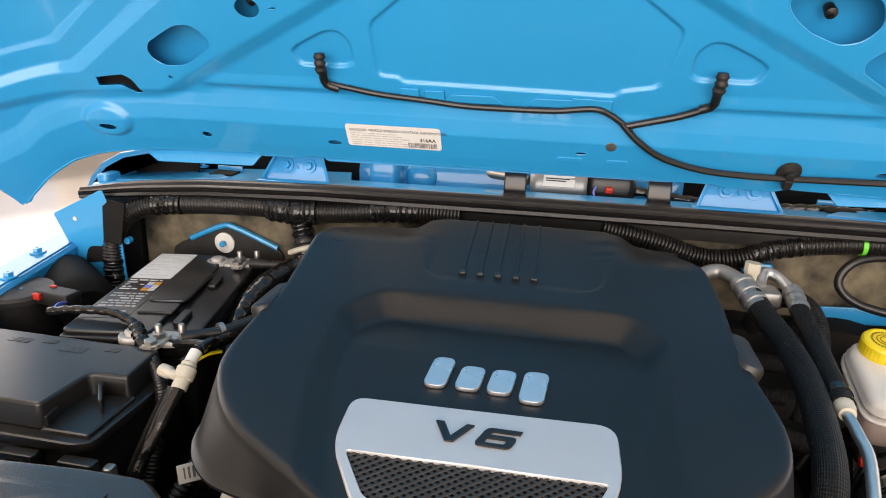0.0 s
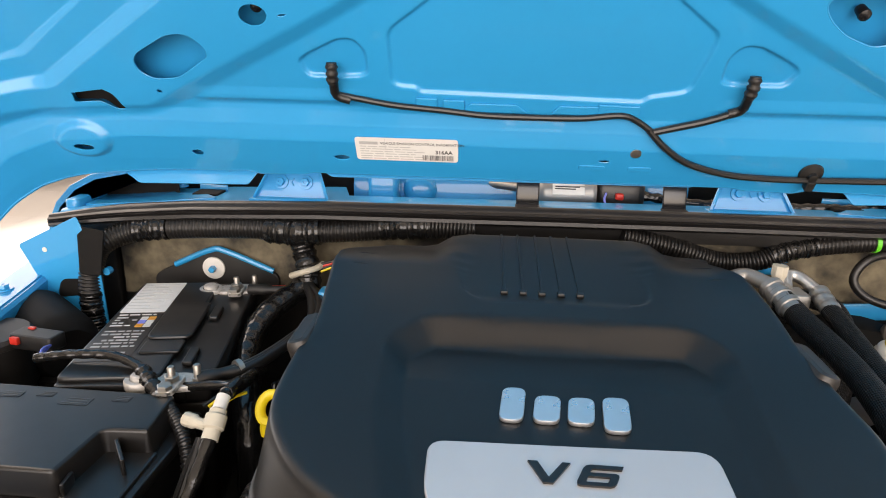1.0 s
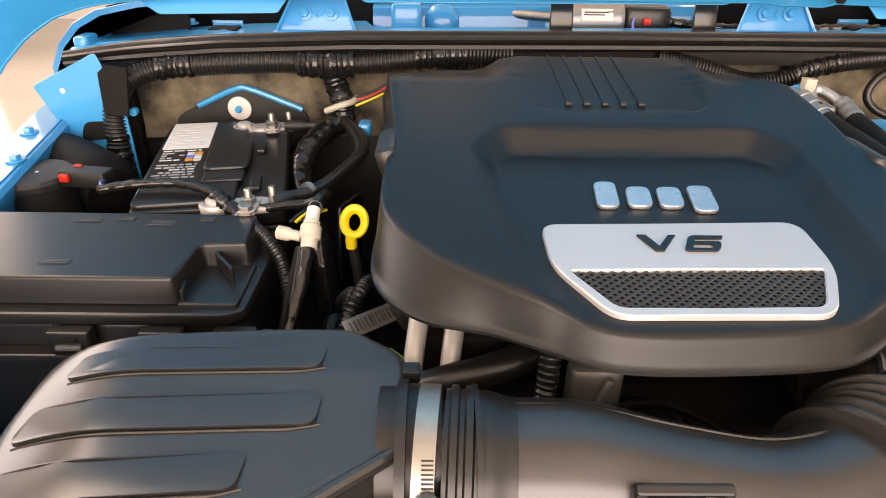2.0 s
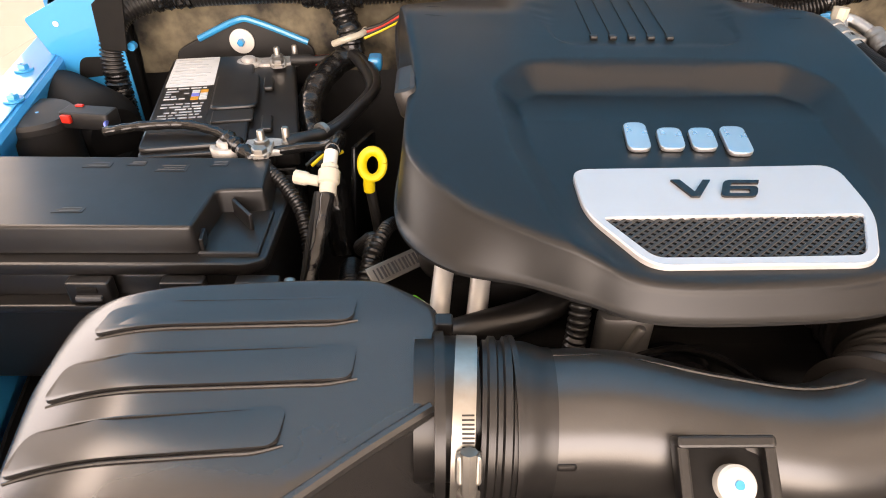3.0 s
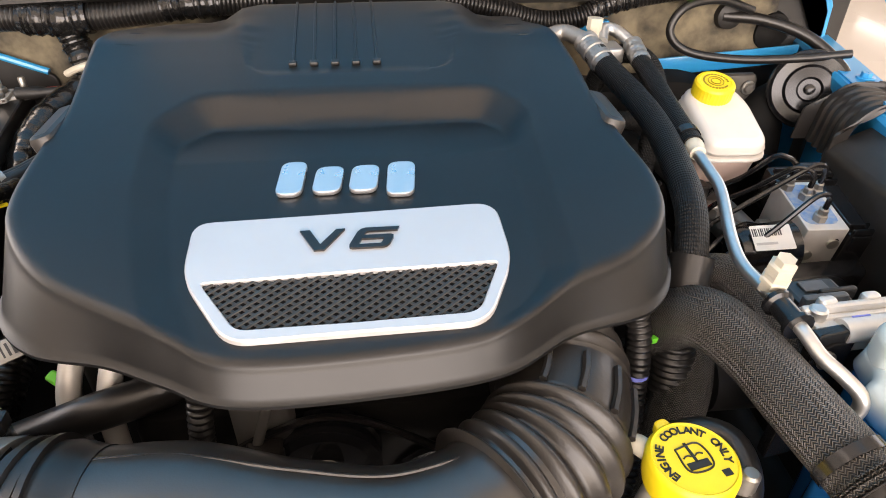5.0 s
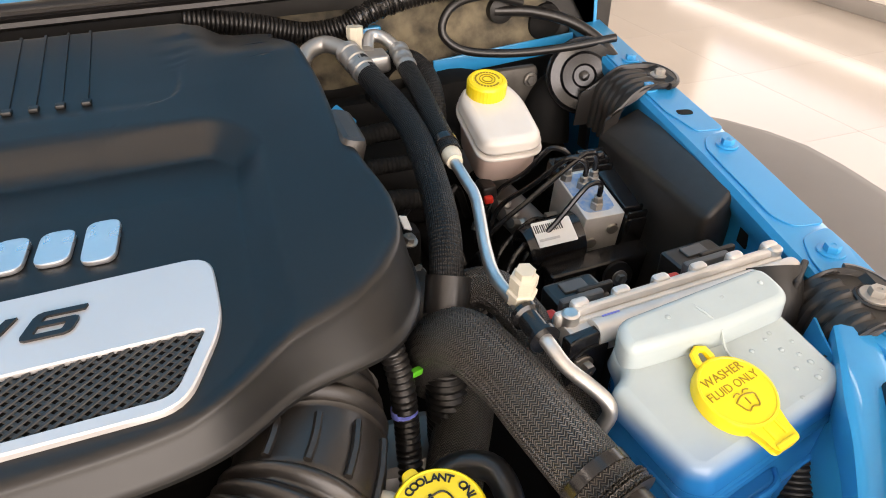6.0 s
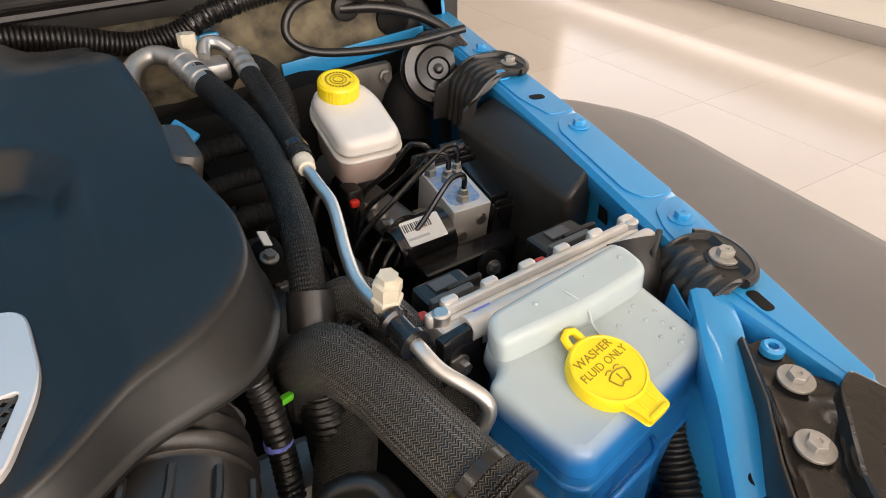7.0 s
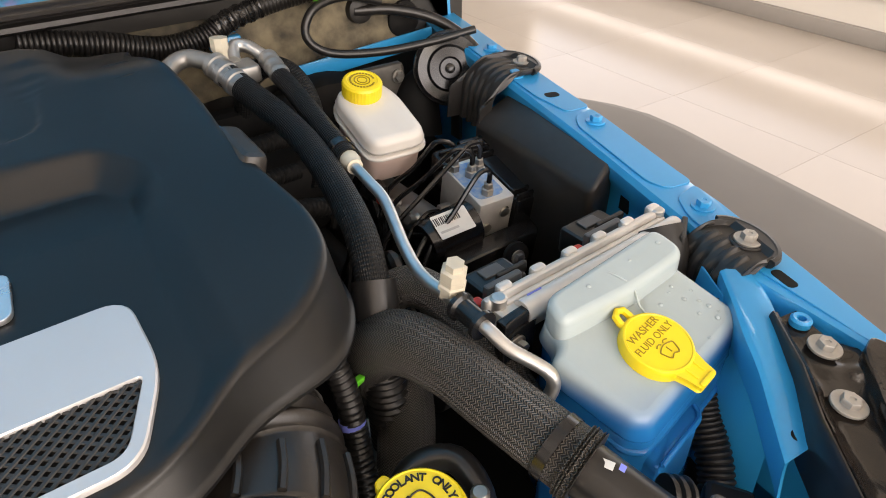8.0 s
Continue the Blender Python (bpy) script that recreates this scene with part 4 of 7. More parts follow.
def stroke_figure(outer, inner, shear, depth):
    """A raised figure drawn as one bent stroke between two lines, leaning over to the right."""
    bm = bmesh.new()
    o, i = ([[bm.verts.new((x + shear * y, y, z)) for x, y in line] for z in (0.0, depth)] for line in (outer, inner))
    for k in range(len(outer) - 1):
        bm.faces.new((o[1][k], o[1][k + 1], i[1][k + 1], i[1][k]))
        bm.faces.new((o[0][k], o[0][k + 1], o[1][k + 1], o[1][k]))
        bm.faces.new((i[1][k], i[1][k + 1], i[0][k + 1], i[0][k]))
    for k in (0, -1):
        bm.faces.new((o[0][k], o[1][k], i[1][k], i[0][k]))
    bmesh.ops.recalc_face_normals(bm, faces=bm.faces)
    return bm


# raised black "V" and "6", wide and leaning
bm = bmesh.new()
vee = [(-0.0010, 0.0225), (0.0068, 0.0225), (0.0150, 0.0062), (0.0268, 0.0225), (0.0335, 0.0225), (0.0180, 0.0), (0.0105, 0.0)]
low, high = ([bm.verts.new((x, y, z)) for x, y in vee] for z in (0.0, 0.0022))
for k in range(7):
    bm.faces.new((low[k], high[k], high[(k + 1) % 7], low[(k + 1) % 7]))
for a in ((0, 1, 2, 6), (6, 2, 5), (2, 3, 4, 5)):
    bm.faces.new([high[k] for k in a])
bmesh.ops.recalc_face_normals(bm, faces=bm.faces)
part("figure_v", bm, GLOSSY, plate, "raised black letter V", smooth=False).matrix_local = on_cover(0.0035, 0.5345, 0.0050)
SIX_OUT = [(0.0306, 0.0222), (0.0045, 0.0222), (0.0014, 0.0210), (0.0, 0.0180), (0.0, 0.0040), (0.0012, 0.0012), (0.0040, 0.0), (0.0268, 0.0), (0.0296, 0.0012), (0.0308, 0.0038), (0.0308, 0.0100), (0.0298, 0.0126), (0.0272, 0.0138), (0.0067, 0.0138)]
SIX_IN = [(0.0306, 0.0182), (0.0086, 0.0182), (0.0073, 0.0178), (0.0068, 0.0166), (0.0068, 0.0050), (0.0071, 0.0042), (0.0078, 0.0039), (0.0228, 0.0039), (0.0236, 0.0042), (0.0240, 0.0050), (0.0240, 0.0086), (0.0237, 0.0094), (0.0230, 0.0098), (0.0067, 0.0098)]
bm = stroke_figure(SIX_OUT, SIX_IN, 0.44, 0.0022)
part("figure_6", bm, GLOSSY, plate, "raised black figure 6", smooth=False).matrix_local = on_cover(0.0385, 0.5345, 0.0050)

# emblem above the plate: plain raised bars of its size
emblem = thing("emblem", "raised silver emblem, four plain bars, on the engine cover", "emblem")
for x, wdt, y0, y1 in ((-0.0085, 0.022, 0.606, 0.652), (0.0225, 0.024, 0.607, 0.643), (0.0530, 0.024, 0.607, 0.643), (0.0840, 0.024, 0.600, 0.646)):
    yc, h = (y0 + y1) / 2, (y1 - y0) / 2
    b = part("emblem_bar", prism(rounded([(-wdt / 2 - 0.002, -h), (wdt / 2 - 0.002, -h), (wdt / 2 + 0.002, h), (-wdt / 2 + 0.002, h)], 0.009, 5), 0, 0.0048, 0.001), EMBLEM, emblem)
    b.matrix_local = on_cover(x, yc, 0.0002)

# ---- battery ----
battery = thing("battery", "black car battery with a white label and bolted clamps", "car battery", at=(-0.467, 0.884, 0.0), turn=10.5)
BZ = 1.203
part("case", box(-0.084, 0.084, -0.155, 0.155, 1.015, 1.168, 0.004, 0.008), BLACK, battery)
part("lid", box(-0.0875, 0.0875, -0.158, 0.158, 1.170, BZ - 0.006, 0.003, 0.008), BLACK, battery)
part("raised_lid", box(-0.087, 0.030, -0.150, 0.150, BZ - 0.008, BZ, 0.003, 0.01), BLACK, battery)
part("vent_cover", box(-0.018, 0.040, -0.055, 0.060, BZ - 0.002, BZ + 0.004, 0.003, 0.012), BLACK, battery)
part("vent_latch", box(-0.014, 0.036, -0.095, -0.062, BZ - 0.002, BZ + 0.003, 0.002, 0.004), BLACK, battery)
for y in (-0.100, 0.03):
    part("grip", box(0.045, 0.058, y - 0.02, y + 0.02, BZ - 0.006, BZ + 0.001, 0.002), BLACK, battery)
part("end_slot", box(-0.03, 0.06, -0.162, -0.156, 1.175, 1.186, 0.001), DEEP, battery)
white = part("label", box(-0.082, -0.020, 0.033, 0.146, BZ, BZ + 0.0006, 0, 0.002), PAPER, battery, "white printed paper label")
for k in range(9):
    y = 0.137 - 0.0115 * k
    w = (0.05, 0.035, 0.044, 0.05, 0.028, 0.05, 0.046, 0.030, 0.048)[k]
    part("print_line", box(-0.078, -0.078 + w, y - 0.0007, y + 0.0007, BZ + 0.0006, BZ + 0.0010, 0, 0), FAINT, white)
dark = part("data_label", box(-0.082, -0.020, -0.112, 0.029, BZ, BZ + 0.0005, 0, 0.002), BLACK, battery, "black label with silver print and colour symbols")
bars = random.Random(5)
for k in range(15):
    y = 0.024 - 0.0088 * k
    x = -0.078
    while x < -0.027:
        w = bars.uniform(0.004, 0.016)
        if not (k in (1, 2, 3, 4) and x + w > -0.048) and not (k in (5, 12)) and bars.random() > 0.05:
            part("print_line", box(x, min(x + w, -0.022), y - 0.0015 - 0.001 * (k % 2), y + 0.0013, BZ + 0.0005, BZ + 0.0009, 0, 0), FAINT if k % 4 else PAPER, dark)
        x += w + 0.0025
for k, (dx, dy, c) in enumerate(((0, 0, PALE), (0.0105, 0, ORANGE), (0, -0.0115, LILAC), (0.0105, -0.0115, PALE), (0, -0.023, ORANGE), (0.0105, -0.023, PALE))):
    part("symbol", box(-0.045 + dx, -0.0355 + dx, 0.006 + dy, 0.016 + dy, BZ + 0.0005, BZ + 0.0011, 0, 0.001), c, dark)


def clamp(name_at, turn, label):
    """A bolted battery clamp on its post."""
    c = thing("battery_clamp", label, "battery clamp", "clamps of the battery", at=name_at, turn=turn)
    part("post", lathe([(0.009, -0.02), (0.0088, 0.0), (0.0085, 0.003), (0.0065, 0.005)], 20), LEAD, c)
    part("collar", lathe([(0.0145, -0.014), (0.0152, -0.012), (0.0152, -0.003), (0.0140, -0.001), (0.0100, -0.001), (0.0095, -0.003)], 20), LEAD, c)
    part("strap", prism(rounded([(0.010, -0.012), (0.040, -0.014), (0.062, -0.008), (0.066, 0.008), (0.040, 0.016), (0.010, 0.012)], 0.006), -0.012, -0.003, 0.002), LEAD, c)
    part("lug", prism(rounded([(0.026, -0.030), (0.042, -0.030), (0.044, 0.002), (0.024, 0.002)], 0.005), -0.004, 0.003, 0.001), LEAD, c)
    stud = part("stud", lathe([(0.0052, -0.004), (0.0052, 0.004), (0.0036, 0.0045), (0.0036, 0.020), (0.0028, 0.0215)], 12), STEEL, c)
    stud.matrix_local = pose(0.034, -0.008, 0)
    again(stud, pose(0.055, 0.0, -0.002), c)
    nut = part("nut", lathe([(0.0095, -0.003), (0.0095, 0.0), (0.0070, 0.0002), (0.0070, 0.006), (0.0060, 0.007)], 6), STEEL, c)
    nut.matrix_local = pose(0.034, -0.008, 0.003)
    again(nut, pose(0.034, -0.024, 0.002), c)
    c.matrix_world = c.matrix_world @ Matrix.Diagonal((1.22, 1.22, 0.92, 1))
    return c


clamp((-0.432, 0.738, 1.202), 4, "grey lead clamp with bolts on the battery's front post")
clamp((-0.468, 1.010, 1.204), 12, "grey lead clamp with bolts on the battery's rear post")

# ---- fuse box ----
fuse = thing("fuse_box", "black plastic fuse box with a clipped lid and a notched corner", "fuse box")
FZ = 1.200
LID = [(-0.690, 0.568), (-0.418, 0.567), (-0.413, 0.634), (-0.366, 0.637), (-0.372, 0.713), (-0.690, 0.716)]
lid = prism(rounded(LID, [0.010, 0.010, 0.004, 0.008, 0.010, 0.010], 4), FZ - 0.030, FZ, 0.0035, top=0.004, steps=3)
part("lid", lid, BLACK, fuse, angle=30)
part("lid_rim", prism(rounded([(-0.70, 0.552), (-0.372, 0.551), (-0.355, 0.560), (-0.352, 0.722), (-0.70, 0.724)], 0.008), FZ - 0.042, FZ - 0.028, 0.003), BLACK, fuse)
part("notch_shelf", box(-0.420, -0.362, 0.563, 0.642, FZ - 0.036, FZ - 0.024, 0.003), BLACK, fuse)
part("notch_fin", moved(box(-0.002, 0.002, -0.020, 0.020, -0.014, 0.011, 0.001), pose(-0.388, 0.618, FZ - 0.018, 0, 0, 38)), BLACK, fuse)
part("notch_fin", moved(box(-0.002, 0.002, -0.010, 0.010, -0.014, 0.008, 0.001), pose(-0.416, 0.578, FZ - 0.02, 0, 0, 8)), BLACK, fuse)
part("base", prism(rounded([(-0.69, 0.556), (-0.362, 0.556), (-0.357, 0.715), (-0.69, 0.718)], 0.008), 1.02, FZ - 0.043, 0.004), BLACK, fuse)
part("ledge", box(-0.69, -0.365, 0.538, 0.556, FZ - 0.075, FZ - 0.066, 0.002), BLACK, fuse)
for x in (-0.515, -0.430, -0.362):
    hold = part("latch", box(x - 0.020, x + 0.020, 0.538, 0.552, FZ - 0.064, FZ - 0.040, 0.002), BLACK, fuse)
    part("latch_bar", box(x - 0.012, x + 0.012, 0.534, 0.539, FZ - 0.058, FZ - 0.053, 0.001), GREY, hold)
    part("latch_window", box(x - 0.009, x + 0.009, 0.5365, 0.539, FZ - 0.050, FZ - 0.044, 0.0005), DEEP, hold)
marks = random.Random(8)
for x, y, w, h in ((-0.555, 0.690, 0.030, 0.012), (-0.515, 0.694, 0.020, 0.010), (-0.475, 0.684, 0.034, 0.016), (-0.428, 0.694, 0.020, 0.012), (-0.545, 0.600, 0.03, 0.01)):
    m = part("moulded_mark", box(x - w / 2, x + w / 2, y - h / 2, y + h / 2, FZ, FZ + 0.0005, 0, 0.002), BLACK, fuse)
    for k in range(3):
        part("moulded_line", box(x - w * 0.4 * marks.uniform(0.5, 1), x + w * 0.4, y - h * 0.3 + k * h * 0.28, y - h * 0.3 + k * h * 0.28 + 0.0009, FZ + 0.0005, FZ + 0.0009, 0, 0), GREY, m)

# ---- air filter box ----
air = thing("air_filter_box", "black moulded plastic air filter box with three long ribs", "air box")
AB = [(-0.486, 0.472), (-0.492, 0.40), (-0.468, 0.27), (-0.42, 0.225), (-0.34, 0.262), (-0.206, 0.362), (-0.196, 0.376), (-0.195, 0.462), (-0.240, 0.496), (-0.30, 0.496), (-0.465, 0.484)]


def air_top(x, y):
    z = 1.201 - 0.10 * max(0, 0.44 - y) - 0.55 * max(0, 0.32 - y) ** 1.3
    return z - 2.6 * max(0.0, -0.395 - x) ** 2


def moulded(outline, top, low, shoulder, mat, parent, name, rings_in=tuple(k / 16 for k in range(17)), drop=0.02):
    """A hollow-looking moulding: a top face that follows a function, a rounded shoulder and upright sides."""
    pts = []
    loop = [Vector(p) for p in rounded(outline, 0.014, 4)]
    for a, b in zip(loop, loop[1:] + loop[:1]):
        n = max(1, int((b - a).length / 0.012))
        pts += [a.lerp(b, k / n) for k in range(n)]
    mid = sum(pts, Vector((0, 0))) / len(pts)
    bm = bmesh.new()
    rows = []
    for s in rings_in[1:]:
        rows.append([bm.verts.new((*(mid + (p - mid) * s * (1 - shoulder)), top(*(mid + (p - mid) * s * (1 - shoulder))))) for p in pts])
    for k in range(1, 6):
        a = k / 5 * math.pi / 2
        f = (1 - shoulder) + shoulder * math.sin(a)
        rows.append([bm.verts.new((*(mid + (p - mid) * f), top(*(mid + (p - mid) * f)) - drop * (1 - math.cos(a)))) for p in pts])
    rows.append([bm.verts.new((*(mid + (p - mid) * 1.01), low)) for p in pts])
    c = bm.verts.new((*mid, top(*mid)))
    for k in range(len(pts)):
        bm.faces.new((c, rows[0][k], rows[0][(k + 1) % len(pts)]))
    ring_faces(bm, rows, ends=False)
    bm.faces.new(rows[-1][::-1])
    bmesh.ops.recalc_face_normals(bm, faces=bm.faces)
    return part(name, bm, mat, parent)


AIRM = material("air_box_plastic", (0.021, 0.020, 0.0195), 0.25, size=9, second=(0.030, 0.0285, 0.027), mix=0.6, bump=0.10, fine=900, spec=0.75)
moulded(AB, air_top, 1.06, 0.055, AIRM, air, "upper_shell", drop=0.014)
part("lower_shell", prism(rounded([(x * 1.0 - 0.004 * (1 if x < -0.35 else -1), y) for x, y in AB], 0.012), 0.86, 1.058, 0.004), BLACK, air)
# three raised fields, each with its long rib edge
for x0, x1, y0, y1, skew in ((-0.455, -0.262, 0.440, 0.470, -0.006), (-0.468, -0.258, 0.386, 0.418, -0.008), (-0.470, -0.300, 0.335, 0.366, -0.012)):
    out = rounded([(x0, y0 + skew), (x1, y0), (x1 + 0.002, y1), (x0 + 0.004, y1 + skew)], 0.009, 5)
    fine = []
    for a, b in zip(out, out[1:] + out[:1]):
        n = max(1, int(math.hypot(b[0] - a[0], b[1] - a[1]) / 0.012))
        fine += [(a[0] + (b[0] - a[0]) * k / n, a[1] + (b[1] - a[1]) * k / n) for k in range(n)]
    out = fine
    bm = bmesh.new()
    low = [bm.verts.new((x, y, air_top(x, y) - 0.002)) for x, y in out]
    mx, my = (x0 + x1) / 2, (y0 + y1) / 2
    rim = [bm.verts.new((x, y, air_top(x, y) + 0.0020 * smooth(y1, y0, y) + 0.0012)) for x, y in out]
    inn = [bm.verts.new((mx + (x - mx) * 0.985, my + (y - my) * 0.86, air_top(x, y) + 0.0022 * smooth(y1, y0, y) + 0.0014)) for x, y in out]
    ring_faces(bm, [low, rim, inn])
    bmesh.ops.recalc_face_normals(bm, faces=bm.faces)
    part("raised_field", bm, AIRM, air)
    part("field_groove", tube([(x0 + (x1 - x0) * k / 10 + 0.004, y0 + skew * (1 - k / 10) - 0.0020 + (0.004 if k == 10 else 0), air_top(x0 + (x1 - x0) * k / 10, y0) + 0.0002) for k in range(11)], 0.0011, 6, 0.006), AIRM, air)
part("corner_rib", tube([(-0.203, 0.366, 1.190), (-0.25, 0.332, 1.186), (-0.31, 0.287, 1.178), (-0.37, 0.248, 1.165)], 0.0055, 10), AIRM, air)
part("outlet", tube([(-0.215, 0.400, 1.152), (-0.170, 0.400, 1.152)], 0.053, 36), BLACK, air)
part("clip_tab", box(-0.200, -0.186, 0.438, 0.452, 1.188, 1.200, 0.002), BLACK, air)

# ---- air intake: band clamp, duct, bellows ----
AY, AZ = 0.386, 1.152
band = thing("band_clamp", "shiny steel band clamp with a worm screw on the air duct", "hose clamp")
part("band", tube([(-0.187, AY + 0.004, AZ), (-0.172, AY + 0.003, AZ)], 0.0605, 48, 0.004), STEEL, band)
def round_band(deg, lift=0.0):
    """A place on the band's rim: y along the rim, z outwards."""
    a = radians(deg)
    return pose(-0.1795, AY + 0.0035 + (0.0605 + lift) * math.cos(a), AZ + (0.0605 + lift) * math.sin(a), deg - 90)


part("screw_housing", moved(box(-0.0085, 0.0085, -0.011, 0.011, -0.001, 0.0085, 0.0025), round_band(158)), STEEL, band)
part("screw", moved(lathe([(0.0058, -0.017), (0.0058, 0.015), (0.0048, 0.017)], 8), round_band(161, 0.0065) @ pose(0, 0, 0, 90)), STEEL, band)
part("screw_head", moved(lathe([(0.0078, 0), (0.0078, 0.005), (0.0066, 0.0065)], 6), round_band(172, 0.0065) @ pose(0, -0.006, 0, -90)), STEEL, band)
for k in range(9):
    part("thread_slot", moved(box(-0.0040, 0.0040, -0.0006, 0.0006, 0.0, 0.0005, 0, 0), round_band(128 + 2.7 * k, 0.0002)), DULL, band)
part("box_flange", tube([(-0.201, AY + 0.004, AZ), (-0.194, AY + 0.004, AZ)], lambda s, f: 0.0635, 44, 0.003), RUBBER, band)
DUCTM = material("duct_satin", (0.020, 0.0185, 0.0175), 0.29, size=14, blotch=0.2, bump=0.3, fine=700, spec=0.9)
duct = thing("intake_duct", "black satin plastic air intake duct with a moulded seam", "air duct")
part("cuff", tube([(-0.168, AY + 0.003, AZ), (-0.118, AY, AZ)], lambda s, f: 0.0575 + 0.003 * (1 if 0.004 < s < 0.010 or 0.015 < s < 0.021 else 0) - 0.004 * smooth(0.028, 0.048, s), 44, 0.0015), RUBBER, duct)
DUCT = [(-0.135, AY, AZ), (-0.07, AY - 0.001, AZ), (0.0, AY - 0.014, AZ - 0.004), (0.06, AY - 0.022, AZ - 0.008), (0.115, AY - 0.012, AZ - 0.008), (0.150, AY + 0.010, AZ - 0.006)]
part("duct_body", tube(DUCT, lambda s, f: 0.0525 - 0.005 * smooth(0.05, 0.14, s) + 0.004 * smooth(0.2, 0.28, s), 44, 0.006), DUCTM, duct)
part("seam", tube([(x, y + 0.018, z + 0.0475 - 0.003 * smooth(-0.1, 0.0, x) + 0.001) for x, y, z in DUCT[:-1]], 0.0013, 6, 0.006), AIRM, duct)
BR = pose(-0.016, AY - 0.057, AZ + 0.030, 38)
part("bracket_bar", moved(box(-0.032, 0.032, -0.004, 0.004, -0.012, 0.005, 0.002), BR @ pose(0, 0.012, 0)), BLACK, duct)
for x in (-0.028, 0.028):
    part("bracket_leg", moved(box(x - 0.004, x + 0.004, -0.040, 0.012, -0.010, 0.003, 0.002), BR), BLACK, duct)
part("bracket_web", moved(box(-0.026, 0.026, -0.040, 0.010, -0.014, -0.006, 0.002), BR), DEEP, duct)
part("mount_rivet", moved(lathe([(0.0125, -0.006), (0.0125, 0.002), (0.0105, 0.004), (0.004, 0.0048)], 24), BR @ pose(0.004, -0.014, 0.0)), PALE, duct)
part("rivet_pin", moved(lathe([(0.003, 0), (0.003, 0.002)], 10), BR @ pose(0.004, -0.014, 0.0044)), BLUE, duct)
part("cuff_lip", tube([(-0.1475, AY + 0.002, AZ), (-0.1435, AY + 0.002, AZ)], 0.0615, 44, 0.002), RUBBER, duct)
part("small_tab", box(-0.122, -0.108, AY - 0.052, AY - 0.044, AZ + 0.012, AZ + 0.018, 0.002), BLACK, duct)
bellows = thing("intake_bellows", "black ribbed rubber intake bellows bending under the engine cover", "bellows hose")
BEL = [(0.128, AY - 0.004, AZ - 0.006), (0.165, AY + 0.022, AZ - 0.004), (0.190, AY + 0.060, AZ - 0.002), (0.200, AY + 0.105, AZ - 0.002), (0.198, AY + 0.160, AZ - 0.004)]


def bellow_r(s, f):
    ribs = 0.0080 * (0.5 + 0.5 * math.cos(2 * math.pi * s / 0.0145)) ** 0.8
    if 0.078 < s < 0.118:
        ribs = 0.004
    return 0.0485 + ribs + 0.003 * smooth(0.01, 0.0, s)


BELLM = material("bellows_rubber", (0.022, 0.0195, 0.0175), 0.34, size=30, blotch=0.25, bump=0.4, fine=300)
part("bellows_body", tube(BEL, bellow_r, 40, 0.0016), BELLM, bellows, angle=70)
bl, total = spline(BEL, 0.004)
for a in (0.35, 0.85, 1.35, 1.85):
    pts = []
    for s in (0.080, 0.090, 0.100, 0.112):
        q = bl[int(s / total * (len(bl) - 1))]
        t = (bl[min(len(bl) - 1, int(s / total * (len(bl) - 1)) + 2)] - q).normalized()
        side = t.cross(Vector((0, 0, 1))).normalized()
        pts.append(tuple(q + (side * math.cos(a) + Vector((0, 0, 1)) * math.sin(a)) * 0.0545))
    part("web", tube(pts, 0.0030, 6, 0.004), BELLM, bellows)

# ---- things on the hood and the cowl ----


def on_hood(u, v, lift=0.0):
    return HO + Vector((u, 0, 0)) + HU * v + HN * (hood_rise(u, v) + lift)


def hood_frame(u, v, lift=0.0):
    """A pose on the hood's inner face: x across, y up the hood, z out of it."""
    q = on_hood(u, v, lift)
    return Matrix(((1, 0, 0, q.x), (0, HU.y, HN.y, q.y), (0, HU.z, HN.z, q.z), (0, 0, 0, 1)))


def on_hood_flat(u, v, lift):
    return HO + Vector((u, 0, 0)) + HU * v + HN * lift


sticker = thing("emission_label", "white printed emission control label on the blue hood", "label")
sticker.matrix_world = hood_frame(-0.158, 0.062, 0.0008)
part("paper", prism(rounded([(-0.072, -0.020), (0.072, -0.020), (0.072, 0.020), (-0.072, 0.020)], 0.005, 5), 0, 0.0004, 0), PAPER, sticker)
words("VEHICLE EMISSION CONTROL INFORMATION", 0.0062, INK, sticker, pose(0.022, 0.0105, 0.0007), depth=0.0001, wide=0.92)
words("316AA", 0.0085, INK, sticker, pose(0.052, -0.003, 0.0007), depth=0.0001, bold=0.0002)
part("print_bar", box(-0.066, -0.040, 0.008, 0.013, 0.0004, 0.0007, 0, 0), FAINT, sticker)
rnd = random.Random(3)
for k in range(6):
    y = 0.0045 - 0.0042 * k
    x = -0.066
    while x < (0.014 if k else 0.0):
        w = rnd.uniform(0.006, 0.020)
        part("print_line", box(x, x + w, y - 0.0006, y + 0.0006, 0.0004, 0.0007, 0, 0), FAINT, sticker)
        x += w + 0.002
for k in range(26):
    x = 0.022 + k * 0.0017
    part("barcode_bar", box(x, x + rnd.choice((0.0006, 0.001)), -0.0175, -0.0085, 0.0004, 0.0007, 0, 0), INK, sticker)
part("divider", box(-0.030, -0.0295, -0.001, 0.018, 0.0004, 0.0007, 0, 0), FAINT, sticker)

